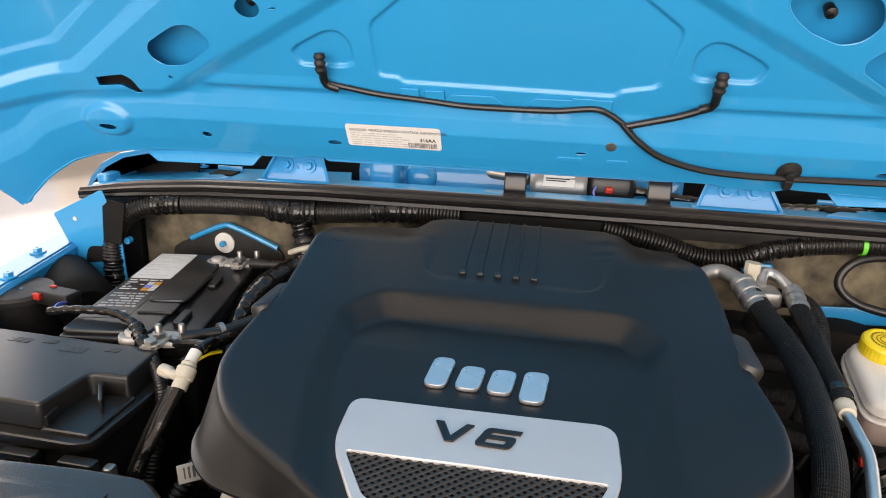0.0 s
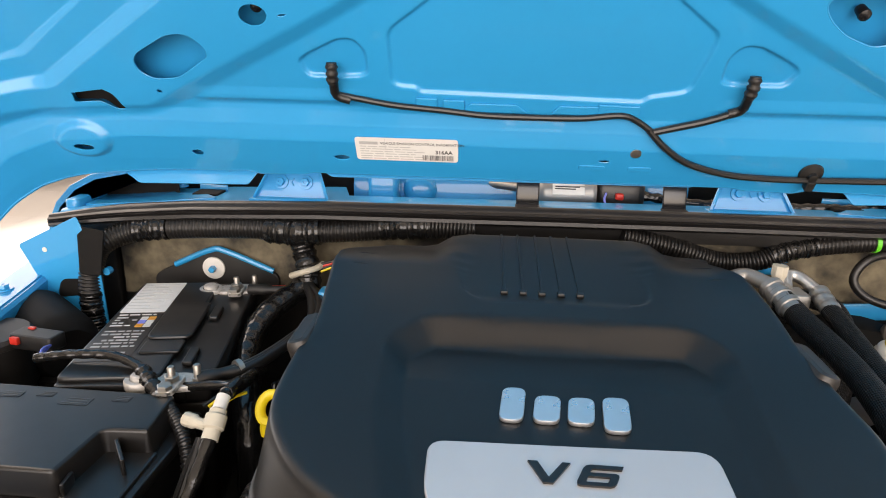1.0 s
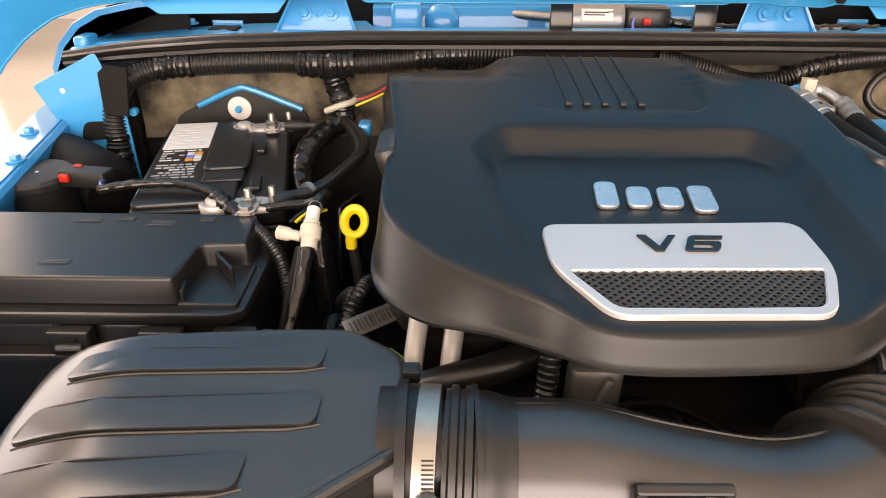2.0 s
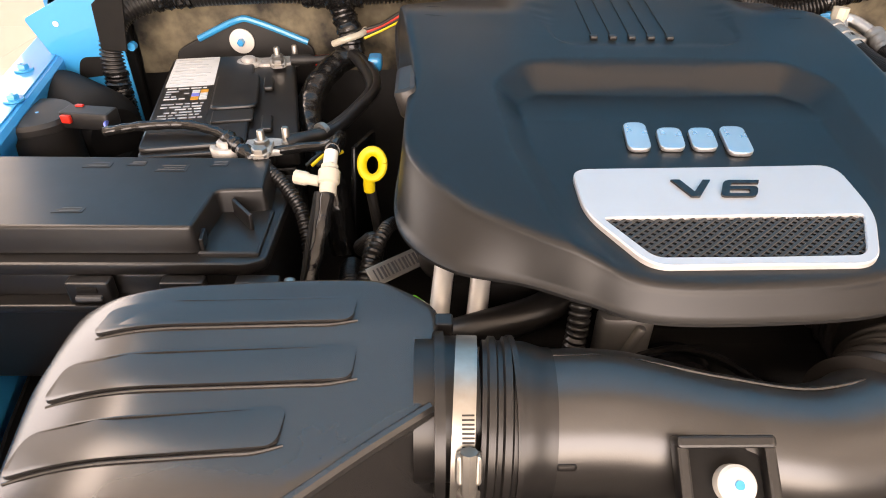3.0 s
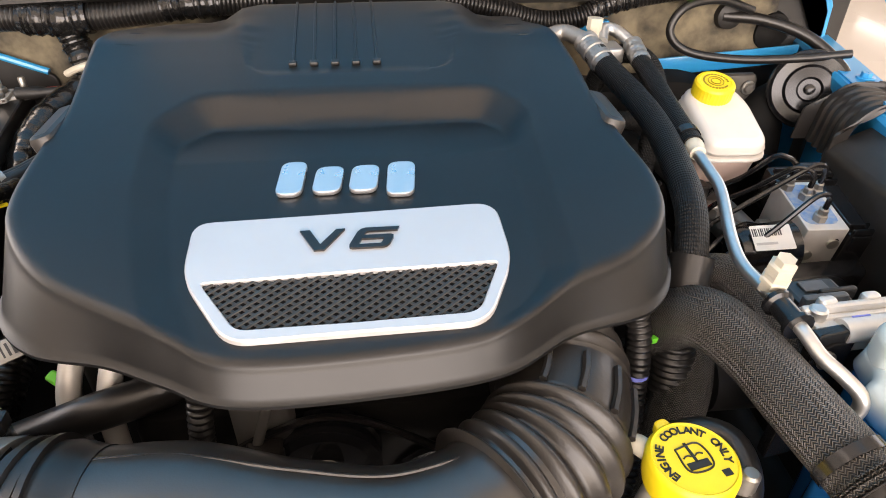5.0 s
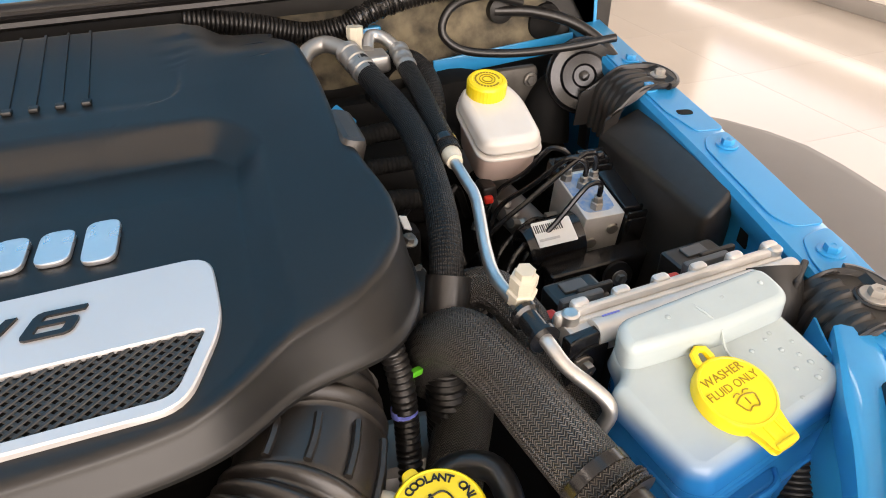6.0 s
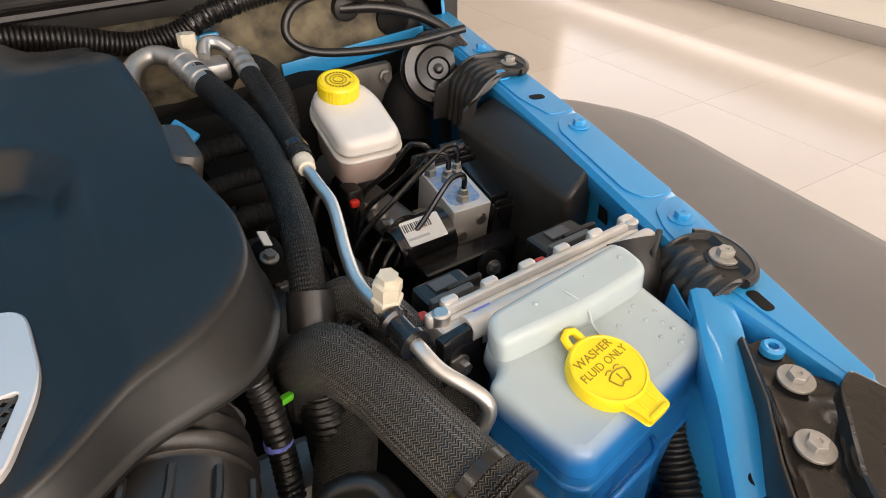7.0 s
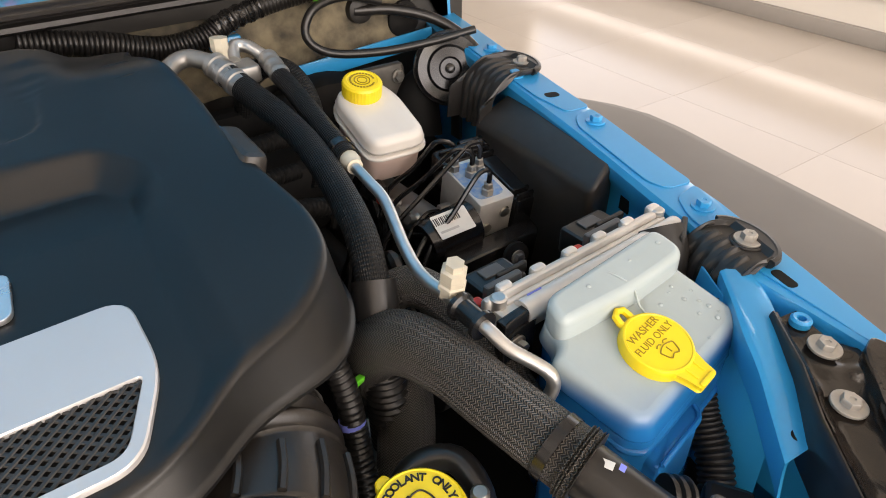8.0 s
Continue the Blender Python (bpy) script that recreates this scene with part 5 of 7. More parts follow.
loom = thing("hood_washer_hose", "thin black washer hose clipped across the hood to two jets", "hose")
WIRE = [(-0.243, 0.146), (-0.215, 0.140), (-0.169, 0.131), (-0.106, 0.125), (-0.05, 0.119), (0.009, 0.118), (0.075, 0.119), (0.125, 0.125), (0.148, 0.117), (0.171, 0.102)]
part("main_hose", tube([on_hood(u, v, 0.007) for u, v in WIRE], 0.0042, 10), RUBBER, loom)
part("branch_hose", tube([on_hood(u, v, 0.007) for u, v in [(0.168, 0.102), (0.200, 0.110), (0.232, 0.119), (0.258, 0.131), (0.270, 0.140)]], 0.0048, 10), RUBBER, loom)
part("lower_hose", tube([on_hood(u, v, 0.008) for u, v in [(0.165, 0.106), (0.19, 0.083), (0.225, 0.060), (0.280, 0.043), (0.34, 0.038), (0.40, 0.038), (0.48, 0.040), (0.60, 0.045)]], 0.0046, 10), RUBBER, loom)
for u, v in ((-0.246, 0.147), (0.272, 0.142)):
    part("elbow", tube([on_hood(u + (0.018 if u < 0 else -0.014), v - 0.008, 0.008), on_hood(u, v, 0.009), on_hood(u, v + 0.024, 0.016)], 0.0060, 12), RUBBER, loom)
    jet = part("jet_nozzle", tube([on_hood_flat(u, v + 0.022, 0.016), on_hood_flat(u + 0.001, v + 0.036, 0.015), on_hood_flat(u + 0.001, v + 0.048, 0.010)], lambda s, f: 0.0066 + (0.0014 if int(s / 0.004) % 2 else 0), 12, 0.002), DULL, loom)
for u, v in ((-0.128, 0.127), (-0.092, 0.125), (0.110, 0.124), (0.135, 0.123)):
    part("retaining_tab", moved(box(-0.014, 0.014, -0.006, 0.010, -0.001, 0.002, 0.001), hood_frame(u, v + 0.004, 0.002)), BLUE, loom)
part("hose_clip", moved(lathe([(0.016, 0), (0.015, 0.003), (0.006, 0.006), (0.006, 0.012), (0.003, 0.013)], 20), hood_frame(0.392, 0.045, 0.001)), DULL, loom)
part("clip_hook", moved(box(-0.006, 0.006, -0.012, 0.004, 0.004, 0.016, 0.002), hood_frame(0.392, 0.036, 0.0)), DULL, loom)
for u0, u1, v in ((-0.080, 0.006, 0.121), (0.036, 0.118, 0.121)):
    part("pressed_tab", moved(prism(rounded([(0, 0), (u1 - u0, 0), (u1 - u0 - 0.016, 0.013), (0.010, 0.013)], 0.003), 0, 0.0025, 0.001), hood_frame(u0, v, 0.0005)), BLUE, hood)
for e in STOPS:
    st = thing("hood_bump_stop", "black rubber bump stop set in a hood recess", "bump stop", "bump stops of the hood")
    part("stop", moved(lathe([(0.0062, -0.028), (0.0066, -0.020), (0.0050, -0.017), (0.0074, -0.015), (0.0068, -0.012), (0.003, -0.010)], 16), hood_frame(e[0] + 0.001, e[1] + 0.003, -0.002)), GLOSSY, st)
for u, v, lx in ((0.10, 0.040, 0.018), (0.165, 0.040, 0.016)):
    part("pressed_bar", moved(box(-lx, lx, -0.004, 0.004, -0.001, 0.0012, 0.001, 0.003), hood_frame(u, v)), BLUE, hood)
part("drain_plug", moved(lathe([(0.0075, 0), (0.007, 0.001), (0.003, 0.0014)], 14), hood_frame(0.155, 0.068, 0.0003)), STEEL, hood)

def folded_rim(points, r, name="opening_rim"):
    part(name, tube([on_edge(u, v) for u, v in points + points[:1]], r, 6, 0.004, ends=False), BLUE, hood)


def on_edge(u, v):
    return HO + Vector((u, 0, 0)) + HU * v + HN * (hood_rise_plain(u, v) - 0.0009)


for e in SCOOPS + SMALL:
    cx, cy, ea, eb, et = e
    n = 40 if ea > 0.015 else 16
    ring = [(cx + ea * math.cos(a) * math.cos(et) - eb * math.sin(a) * math.sin(et), cy + ea * math.cos(a) * math.sin(et) + eb * math.sin(a) * math.cos(et)) for a in (2 * math.pi * k / n for k in range(n))]
    folded_rim(ring, 0.0011)
    # dark plate behind each small opening stands in for shade inside the hood
    if ea < 0.0165:
        part("hollow_shade", moved(prism([(u - cx, v - cy) for u, v in ring], -0.012, -0.010, 0), hood_frame(cx, cy, 0)), DEEP, hood)
for loop in HOLES + [SLOT]:
    folded_rim(list(loop)[::2], 0.0011)
# the slot gets such a plate too, its inner shade as colour
su, sv = SLOT[0]
part("hollow_shade", moved(prism([((u - su) * 1.15 - 0.004, (v - sv) * 1.3 - 0.003) for u, v in SLOT[::-1]], -0.016, -0.014, 0), hood_frame(su, sv, 0)), DEEP, hood)

# wiper drive behind the cowl
wiper = thing("wiper_motor", "silver wiper motor with a printed label in the cowl", "wiper motor")
part("can", tube([(0.040, 1.180, 1.338), (0.135, 1.180, 1.340)], lambda s, f: 0.029 - 0.004 * (smooth(0.008, 0, s) + smooth(0.09, 0.097, s)), 28, 0.004), ALU, wiper)
lab = part("motor_label", moved(box(-0.026, 0.026, -0.010, 0.010, 0, 0.0008, 0, 0.001), pose(0.088, 1.1535, 1.350, 58)), PAPER, wiper, "white printed motor label")
for k in range(3):
    part("print_line", moved(box(-0.022, 0.018 - 0.006 * k, -0.001, 0.001, 0.0008, 0.0012, 0, 0), pose(0.088, 1.1535 - 0.0025 + 0.0027 * k, 1.354 - 0.0042 * k, 58)), INK, lab)
part("gearbox", box(0.136, 0.215, 1.160, 1.215, 1.303, 1.362, 0.008), BLACK, wiper)
part("plug", box(0.165, 0.178, 1.150, 1.162, 1.335, 1.345, 0.002), RED, wiper)
part("plug", box(0.180, 0.193, 1.150, 1.162, 1.318, 1.326, 0.002), RED, wiper)
part("wire", tube([(0.150, 1.156, 1.345), (0.146, 1.146, 1.336), (0.152, 1.146, 1.324), (0.158, 1.157, 1.320)], 0.0018, 6, 0.003), LILAC, wiper)
part("wire", tube([(0.156, 1.156, 1.325), (0.150, 1.147, 1.318), (0.158, 1.146, 1.311), (0.166, 1.157, 1.314)], 0.0018, 6, 0.003), RED, wiper)
link_rod = thing("wiper_linkage", "bare steel wiper linkage rod with a ball joint", "linkage")
part("rod", tube([(-0.085, 1.255, 1.336), (-0.03, 1.225, 1.338), (0.035, 1.195, 1.338)], 0.0075, 12), STEEL, link_rod)
part("crank", prism(rounded([(-0.112, 1.262), (-0.088, 1.235), (-0.050, 1.240), (-0.060, 1.268)], 0.008), 1.325, 1.333, 0.002), STEEL, link_rod)
part("joint", lathe([(0.016, 0), (0.017, 0.006), (0.012, 0.014), (0.005, 0.016)], 20, None, (-0.078, 1.252, 1.332)), STEEL, link_rod)


def cowl_clip(x):
    c = thing("cowl_clip", "black plastic clip over the cowl edge", "clip", "clips on the cowl")
    z = zs(x) - 1.3215
    part("clip_body", moved(box(-0.018, 0.018, -0.003, 0.003, -0.024, 0.026, 0.003), pose(x, 1.098, 1.350 + z, -14)), GLOSSY, c)
    part("clip_foot", box(x - 0.019, x + 0.019, 1.075, 1.10, 1.320 + z, 1.331 + z, 0.003), DULL, c)
    part("clip_rib", box(x - 0.014, x + 0.014, 1.100, 1.112, 1.335 + z, 1.372 + z, 0.003), DULL, c)


cowl_clip(0.019)
cowl_clip(0.243)
harness = thing("cowl_harness", "taped black wiring harness lying in the cowl", "wiring harness")
part("taped_wire", tube([(0.215, 1.19, 1.335), (0.30, 1.17, 1.330), (0.42, 1.155, 1.332), (0.52, 1.15, 1.335), (0.66, 1.15, 1.332)], lambda s, f: 0.0075 + 0.001 * math.sin(s * 300), 10, 0.005), TAPE, harness)
part("tie_clip", lathe([(0.010, 0), (0.010, 0.012), (0.006, 0.014)], 12, None, (0.545, 1.148, 1.322)), DULL, harness)
for x in (-0.49, 0.60):
    p = part("cowl_bolt", FLANGE_BOLT.copy(), BLUE, cowl)
    p.matrix_local = pose(-0.585 if x < 0 else x, 1.178, zs(x) + 0.006)

# ---- looms along the firewall ----
loom_l = thing("wiring_loom", "thick black ribbed wiring loom with taped joints on the firewall", "wiring loom", "looms on the firewall")
LL = [(-0.06, 1.050, 1.306), (-0.15, 1.052, 1.305), (-0.256, 1.05, 1.294), (-0.338, 1.048, 1.290), (-0.411, 1.048, 1.293), (-0.523, 1.048, 1.288), (-0.60, 1.042, 1.281), (-0.645, 1.022, 1.262), (-0.660, 1.010, 1.225), (-0.663, 1.003, 1.165), (-0.660, 1.0, 1.06)]
part("ribbed_tube", tube(LL, conduit(0.0165), 16, 0.0014), RUBBER, loom_l, angle=80)


def tape_wrap(points, r, parent, name="tape_wrap"):
    return part(name, tube(points, lambda s, f: r + 0.0012 * math.sin(s * 420) + 0.0008 * math.sin(s * 1130 + 1), 14, 0.0025), TAPE, parent)


tape_wrap([(-0.300, 1.048, 1.292), (-0.338, 1.046, 1.290), (-0.385, 1.047, 1.292)], 0.0215, loom_l)
tape_wrap([(-0.205, 1.051, 1.300), (-0.175, 1.051, 1.303), (-0.130, 1.051, 1.305)], 0.0185, loom_l)
tape_wrap([(-0.545, 1.046, 1.287), (-0.575, 1.044, 1.285), (-0.598, 1.042, 1.281)], 0.0185, loom_l)
tape_wrap([(-0.662, 1.004, 1.190), (-0.663, 1.003, 1.165), (-0.662, 1.002, 1.13)], 0.0178, loom_l)
tape_wrap([(-0.334, 1.056, 1.285), (-0.330, 1.050, 1.262), (-0.320, 1.040, 1.232), (-0.318, 1.035, 1.20)], 0.0185, loom_l)
part("clip", moved(lathe([(0.006, 0), (0.006, 0.01)], 10), pose(-0.630, 1.010, 1.225, 90)), BLUE, loom_l)
loom_r = thing("wiring_loom", "black ribbed wiring loom with a green tape band on the firewall", "wiring loom", "looms on the firewall")
LR = [(0.16, 1.05, 1.305), (0.24, 1.056, 1.288), (0.31, 1.06, 1.268), (0.367, 1.06, 1.272), (0.412, 1.06, 1.291), (0.475, 1.06, 1.303), (0.544, 1.06, 1.310), (0.64, 1.06, 1.315), (0.74, 1.06, 1.318)]
part("ribbed_tube", tube(LR, conduit(0.0135), 16, 0.0014), RUBBER, loom_r, angle=80)
tape_wrap([(0.385, 1.06, 1.280), (0.412, 1.06, 1.291), (0.445, 1.06, 1.299)], 0.0155, loom_r)
part("green_band", tube([(0.524, 1.06, 1.3085), (0.530, 1.06, 1.309)], 0.0158, 18), LIME, loom_r, "bright green tape band")
part("blue_clip", box(0.375, 0.42, 1.072, 1.085, 1.245, 1.262, 0.003), BLUE, loom_r)

# black bracket with the big white washer
brk = thing("battery_bracket", "black bracket with a blue top edge behind the battery", "bracket")
tri = rounded([(-0.585, 1.200), (-0.60, 1.19), (-0.60, 1.14), (-0.385, 1.14), (-0.385, 1.20), (-0.470, 1.238), (-0.500, 1.240)], 0.01)
part("web", moved(prism([(x, z) for x, z in tri], -0.004, 0.004, 0.002), pose(0, 1.088, 0, 90)), DULL, brk)
part("top_edge", tube([(-0.560, 1.082, 1.212), (-0.498, 1.082, 1.240), (-0.470, 1.082, 1.239), (-0.392, 1.082, 1.208)], 0.005, 8), BLUE, brk, "blue painted top edge")
part("washer", moved(lathe([(0.019, 0), (0.019, 0.003), (0.016, 0.004), (0.006, 0.004)], 28), pose(-0.494, 1.083, 1.209, 90)), PALE, brk)
part("stud", moved(lathe([(0.0055, 0), (0.0055, 0.009), (0.004, 0.010)], 6), pose(-0.494, 1.079, 1.209, 90)), BLUE, brk)

# ---- battery cables and small looms ----
cab = thing("battery_cable", "taped black battery cables branching from a thick loom", "cable")
part("thick_loom", tube([(-0.318, 1.035, 1.205), (-0.338, 1.02, 1.198), (-0.362, 0.965, 1.185), (-0.368, 0.90, 1.165), (-0.345, 0.82, 1.145), (-0.322, 0.77, 1.12), (-0.31, 0.74, 1.05)], lambda s, f: 0.0180 + 0.0004 * math.sin(s * 160) + 0.0003 * math.sin(s * 290 + 2), 16, 0.004), TAPE, cab)
for d in (0.0, 0.011):
    part("cable", tube([(-0.366, 0.742, 1.199), (-0.345, 0.757, 1.200), (-0.318, 0.790 - d, 1.199), (-0.295, 0.855 - d, 1.198), (-0.282 + d * 0.5, 0.915, 1.200), (-0.300 + d, 0.985, 1.204), (-0.322, 1.030, 1.212)], lambda s, f: 0.0075 + 0.0035 * smooth(0.035, 0.0, s), 12), RUBBER, cab)
part("cable_tie", tube([(-0.331, 0.771, 1.1995), (-0.327, 0.776, 1.1995)], 0.0120, 14), STEEL, cab)
for y, z in ((1.000, 1.206), (1.018, 1.200)):
    part("lug_cable", tube([(-0.405, y + 0.005, z), (-0.375, y + 0.006, z), (-0.345, y + 0.012, z)], lambda s, f: 0.0060 + 0.002 * (1 if s < 0.03 else 0), 12), DULL, cab)
part("red_sleeve", tube([(-0.372, 1.016, 1.200), (-0.352, 1.020, 1.200)], 0.009, 14), RED, cab)
part("white_tie", tube([(-0.345, 1.030, 1.222), (-0.325, 1.020, 1.232), (-0.305, 1.030, 1.236), (-0.298, 1.048, 1.238)], 0.0048, 10), IVORY, cab)
for k, c in enumerate((YELLOW, DULL, RED, DULL)):
    part("wire", tube([(-0.300, 1.040, 1.228 + 0.004 * k), (-0.275, 1.045, 1.238 + 0.003 * k), (-0.245, 1.055, 1.250 + 0.004 * k)], 0.0024, 8), c, cab)
part("teal_plug", box(-0.292, -0.272, 0.985, 1.015, 1.195, 1.215, 0.004), BLUE, cab)

lm = thing("fuse_box_loom", "ribbed black wire loom running from the fuse box over the battery", "wiring loom")
part("ribbed_tube", tube([(-0.575, 0.760, 1.205), (-0.53, 0.762, 1.212), (-0.482, 0.764, 1.213), (-0.445, 0.752, 1.210), (-0.425, 0.738, 1.206)], lambda s, f: 0.0058 + 0.0004 * math.sin(s * 330), 12, 0.003), TAPE, lm)
tape_wrap([(-0.432, 0.744, 1.207), (-0.408, 0.722, 1.200), (-0.388, 0.705, 1.194)], 0.0085, lm)
part("ribbed_tube", tube([(-0.388, 0.705, 1.194), (-0.360, 0.680, 1.184), (-0.338, 0.652, 1.165), (-0.328, 0.62, 1.13), (-0.325, 0.58, 1.07)], conduit(0.0068, 0.0042, 0.001), 12, 0.0012), RUBBER, lm, angle=80)
for k in range(3):
    part("wire", tube([(-0.600, 0.815 + 0.004 * k, 1.190), (-0.588, 0.79, 1.196 + 0.003 * k), (-0.572, 0.762, 1.205)], 0.0016, 6), LILAC, lm)
cn = thing("wire_connector", "ivory plastic wire connector with taped black leads", "connector")
part("housing", tube([(-0.3055, 0.664, 1.214), (-0.3065, 0.640, 1.194)], lambda s, f: 0.0112 if 0.006 < s < 0.020 else 0.0088, 12, 0.002), IVORY, cn)
part("side_housing", tube([(-0.342, 0.664, 1.201), (-0.316, 0.656, 1.200)], lambda s, f: 0.0076 if s < 0.015 else 0.0058, 10, 0.003), IVORY, cn)
part("cap", tube([(-0.3050, 0.678, 1.222), (-0.3055, 0.664, 1.214)], 0.0072, 12), PALE, cn)
part("lead", tube([(-0.400, 0.735, 1.190), (-0.350, 0.732, 1.200), (-0.318, 0.722, 1.208), (-0.302, 0.708, 1.222), (-0.3045, 0.680, 1.223)], 0.0058, 12), TAPE, cn)
part("upper_lead", tube([(-0.3045, 0.682, 1.222), (-0.304, 0.72, 1.212), (-0.308, 0.77, 1.196), (-0.318, 0.82, 1.17)], lambda s, f: 0.0078 + 0.0005 * math.sin(s * 260), 12, 0.004), TAPE, cn)
part("taped_lead", tube([(-0.3065, 0.642, 1.196), (-0.312, 0.608, 1.166), (-0.324, 0.57, 1.118), (-0.330, 0.545, 1.04)], lambda s, f: 0.0072 + 0.0006 * math.sin(s * 210), 12, 0.003), TAPE, cn)
for k in range(2):
    part("lead", tube([(-0.317 + 0.002 * k, 0.640, 1.196), (-0.322 + 0.0035 * k, 0.605, 1.168 - 0.003 * k), (-0.330 + 0.006 * (k % 3), 0.57, 1.12), (-0.334 + 0.006 * k, 0.545, 1.05)], 0.0030 + 0.0008 * (k % 3), 8), DULL if k % 2 else DEEP, cn)
for k in range(4):
    part("wire", tube([(-0.335 + 0.006 * k, 0.690, 1.200), (-0.325 + 0.006 * k, 0.705, 1.204), (-0.318 + 0.006 * k, 0.722, 1.200)], 0.0020, 6), YELLOW if k % 2 else DULL, cn)
part("gold_clip", box(-0.342, -0.330, 0.548, 0.562, 1.105, 1.150, 0.003), STEEL, cn)

dip = thing("oil_dipstick", "yellow plastic dipstick loop beside the engine cover", "dipstick")
bm = bmesh.new()
ringpts = [(-0.266 + 0.0115 * math.cos(a), 0.704 + 0.010 * math.sin(a), 1.194 + 0.0115 * math.sin(a)) for a in (2 * math.pi * k / 28 for k in range(29))]
part("loop", tube(ringpts, 0.0040, 10, 0.004, flat=1.5), YELLOW, dip)
part("neck", lathe([(0.0062, -0.012), (0.0068, -0.004), (0.0058, 0.004)], 14, None, (-0.270, 0.697, 1.177)), YELLOW, dip)
part("tube", tube([(-0.269, 0.700, 1.165), (-0.262, 0.70, 1.10), (-0.25, 0.70, 0.95)], 0.006, 10), DULL, dip)

# ---- left side: purge pump and canister ----
pump = thing("vacuum_pump", "round black plastic pump with a wired plug beside the battery", "pump")
part("head", lathe([(0.046, -0.075), (0.046, -0.012), (0.050, -0.010), (0.050, -0.002), (0.046, 0.003), (0.020, 0.0055)], 36, None, (-0.702, 0.842, 1.190)), DULL, pump)
part("dot", lathe([(0.0022, 0), (0.0022, 0.0006)], 10, None, (-0.692, 0.836, 1.1955)), BLUE, pump)
plug = part("plug", moved(box(-0.030, 0.034, -0.014, 0.014, -0.012, 0.010, 0.003), pose(-0.628, 0.832, 1.192, 0, 0, -8)), DULL, pump)
part("plug_lock", moved(box(-0.005, 0.005, -0.003, 0.003, 0.009, 0.012, 0.001), pose(-0.640, 0.842, 1.192, 0, 0, -8)), RED, plug)
part("plug_lock", moved(box(-0.006, 0.006, -0.003, 0.003, -0.002, 0.008, 0.001), pose(-0.648, 0.818, 1.192, 0, 0, -8)), RED, plug)
part("pump_body", lathe([(0.038, -0.12), (0.042, 0)], 28, None, (-0.702, 0.842, 1.115)), DULL, pump)
can = thing("vapour_canister", "matt black rounded canister beside the blue wing", "canister")
part("canister_body", tube([(-0.735, 0.965, 1.150), (-0.665, 0.915, 1.145), (-0.630, 0.890, 1.14)], lambda s, f: 0.052 * math.sqrt(max(0.02, 1 - max(0, (f - 0.75) / 0.25) ** 2 * 0.5)), 32, 0.008), DEEP, can)
part("foot", box(-0.74, -0.62, 0.86, 0.96, 0.95, 1.11, 0.01), DEEP, can)

# ---- engine below the cover ----
eng = thing("engine_block", "dark oily engine block and front cover under the plastic", "engine")
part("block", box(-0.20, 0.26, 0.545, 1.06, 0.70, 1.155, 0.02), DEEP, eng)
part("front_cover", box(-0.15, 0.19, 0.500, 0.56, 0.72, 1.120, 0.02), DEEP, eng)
part("head_cover", box(-0.215, -0.10, 0.56, 0.99, 1.13, 1.195, 0.02), DULL, eng)
part("head_cover", box(0.15, 0.27, 0.56, 0.99, 1.13, 1.195, 0.02), DULL, eng)
for x, y, z, r in ((0.010, 0.492, 1.085, 0.045), (-0.10, 0.490, 1.02, 0.05), (0.11, 0.490, 1.02, 0.055)):
    pul = part("pulley", moved(lathe([(r, 0), (r, 0.006), (r * 0.93, 0.008), (r * 0.93, 0.016), (r, 0.018), (r, 0.024), (r * 0.8, 0.026), (r * 0.75, 0.016), (r * 0.3, 0.016), (r * 0.25, 0.024)], 36), pose(x, y, z, 90)), GLOSSY, eng)
    pb = part("pulley_bolt", bolt_mesh(0.008, 0.011, 0.01), STEEL, pul)
    pb.matrix_local = pose(x, y - 0.022, z, 90)
part("belt", tube([(-0.15, 0.478, 1.02), (-0.10, 0.478, 1.075), (0.01, 0.478, 1.135), (0.11, 0.478, 1.08), (0.17, 0.478, 1.02)], 0.007, 8, 0.01, flat=0.5), RUBBER, eng)
for x0, y0 in ((-0.190, 0.556), (-0.156, 0.548)):
    part("metal_pipe", tube([(x0 + 0.004, y0 + 0.03, 1.19), (x0, y0, 1.165), (x0 - 0.006, y0 - 0.035, 1.12), (x0 - 0.008, y0 - 0.04, 1.02)], 0.0095, 14), BRIGHT, eng)
part("coolant_hose", tube([(-0.235, 0.505, 1.105), (-0.17, 0.500, 1.135), (-0.10, 0.515, 1.150), (-0.06, 0.555, 1.16)], 0.0155, 16), RUBBER, eng)
part("ribbed_hose", tube([(-0.075, 0.50, 1.19), (-0.078, 0.482, 1.16), (-0.082, 0.474, 1.11), (-0.082, 0.475, 1.02)], conduit(0.0085, 0.006, 0.0012), 12, 0.0015), RUBBER, eng, angle=80)
part("bracket", box(-0.060, -0.012, 0.478, 0.50, 1.10, 1.168, 0.006), ALU, eng)
part("bracket_rib", moved(box(-0.004, 0.004, -0.004, 0.004, -0.03, 0.03, 0.002), pose(-0.035, 0.474, 1.135, 0, 18)), ALU, eng)
part("sensor", box(-0.05, -0.02, 0.455, 0.478, 1.095, 1.118, 0.003), BLACK, eng)
part("sensor_lock", box(-0.046, -0.041, 0.452, 0.456, 1.108, 1.113, 0.001), RED, eng)
tagm = part("tag_plate", moved(box(-0.036, 0.036, -0.010, 0.010, -0.0012, 0.0012, 0.0006), pose(-0.232, 0.580, 1.150, 35, 0, 38)), STEEL, eng, "steel tag with a bar code")
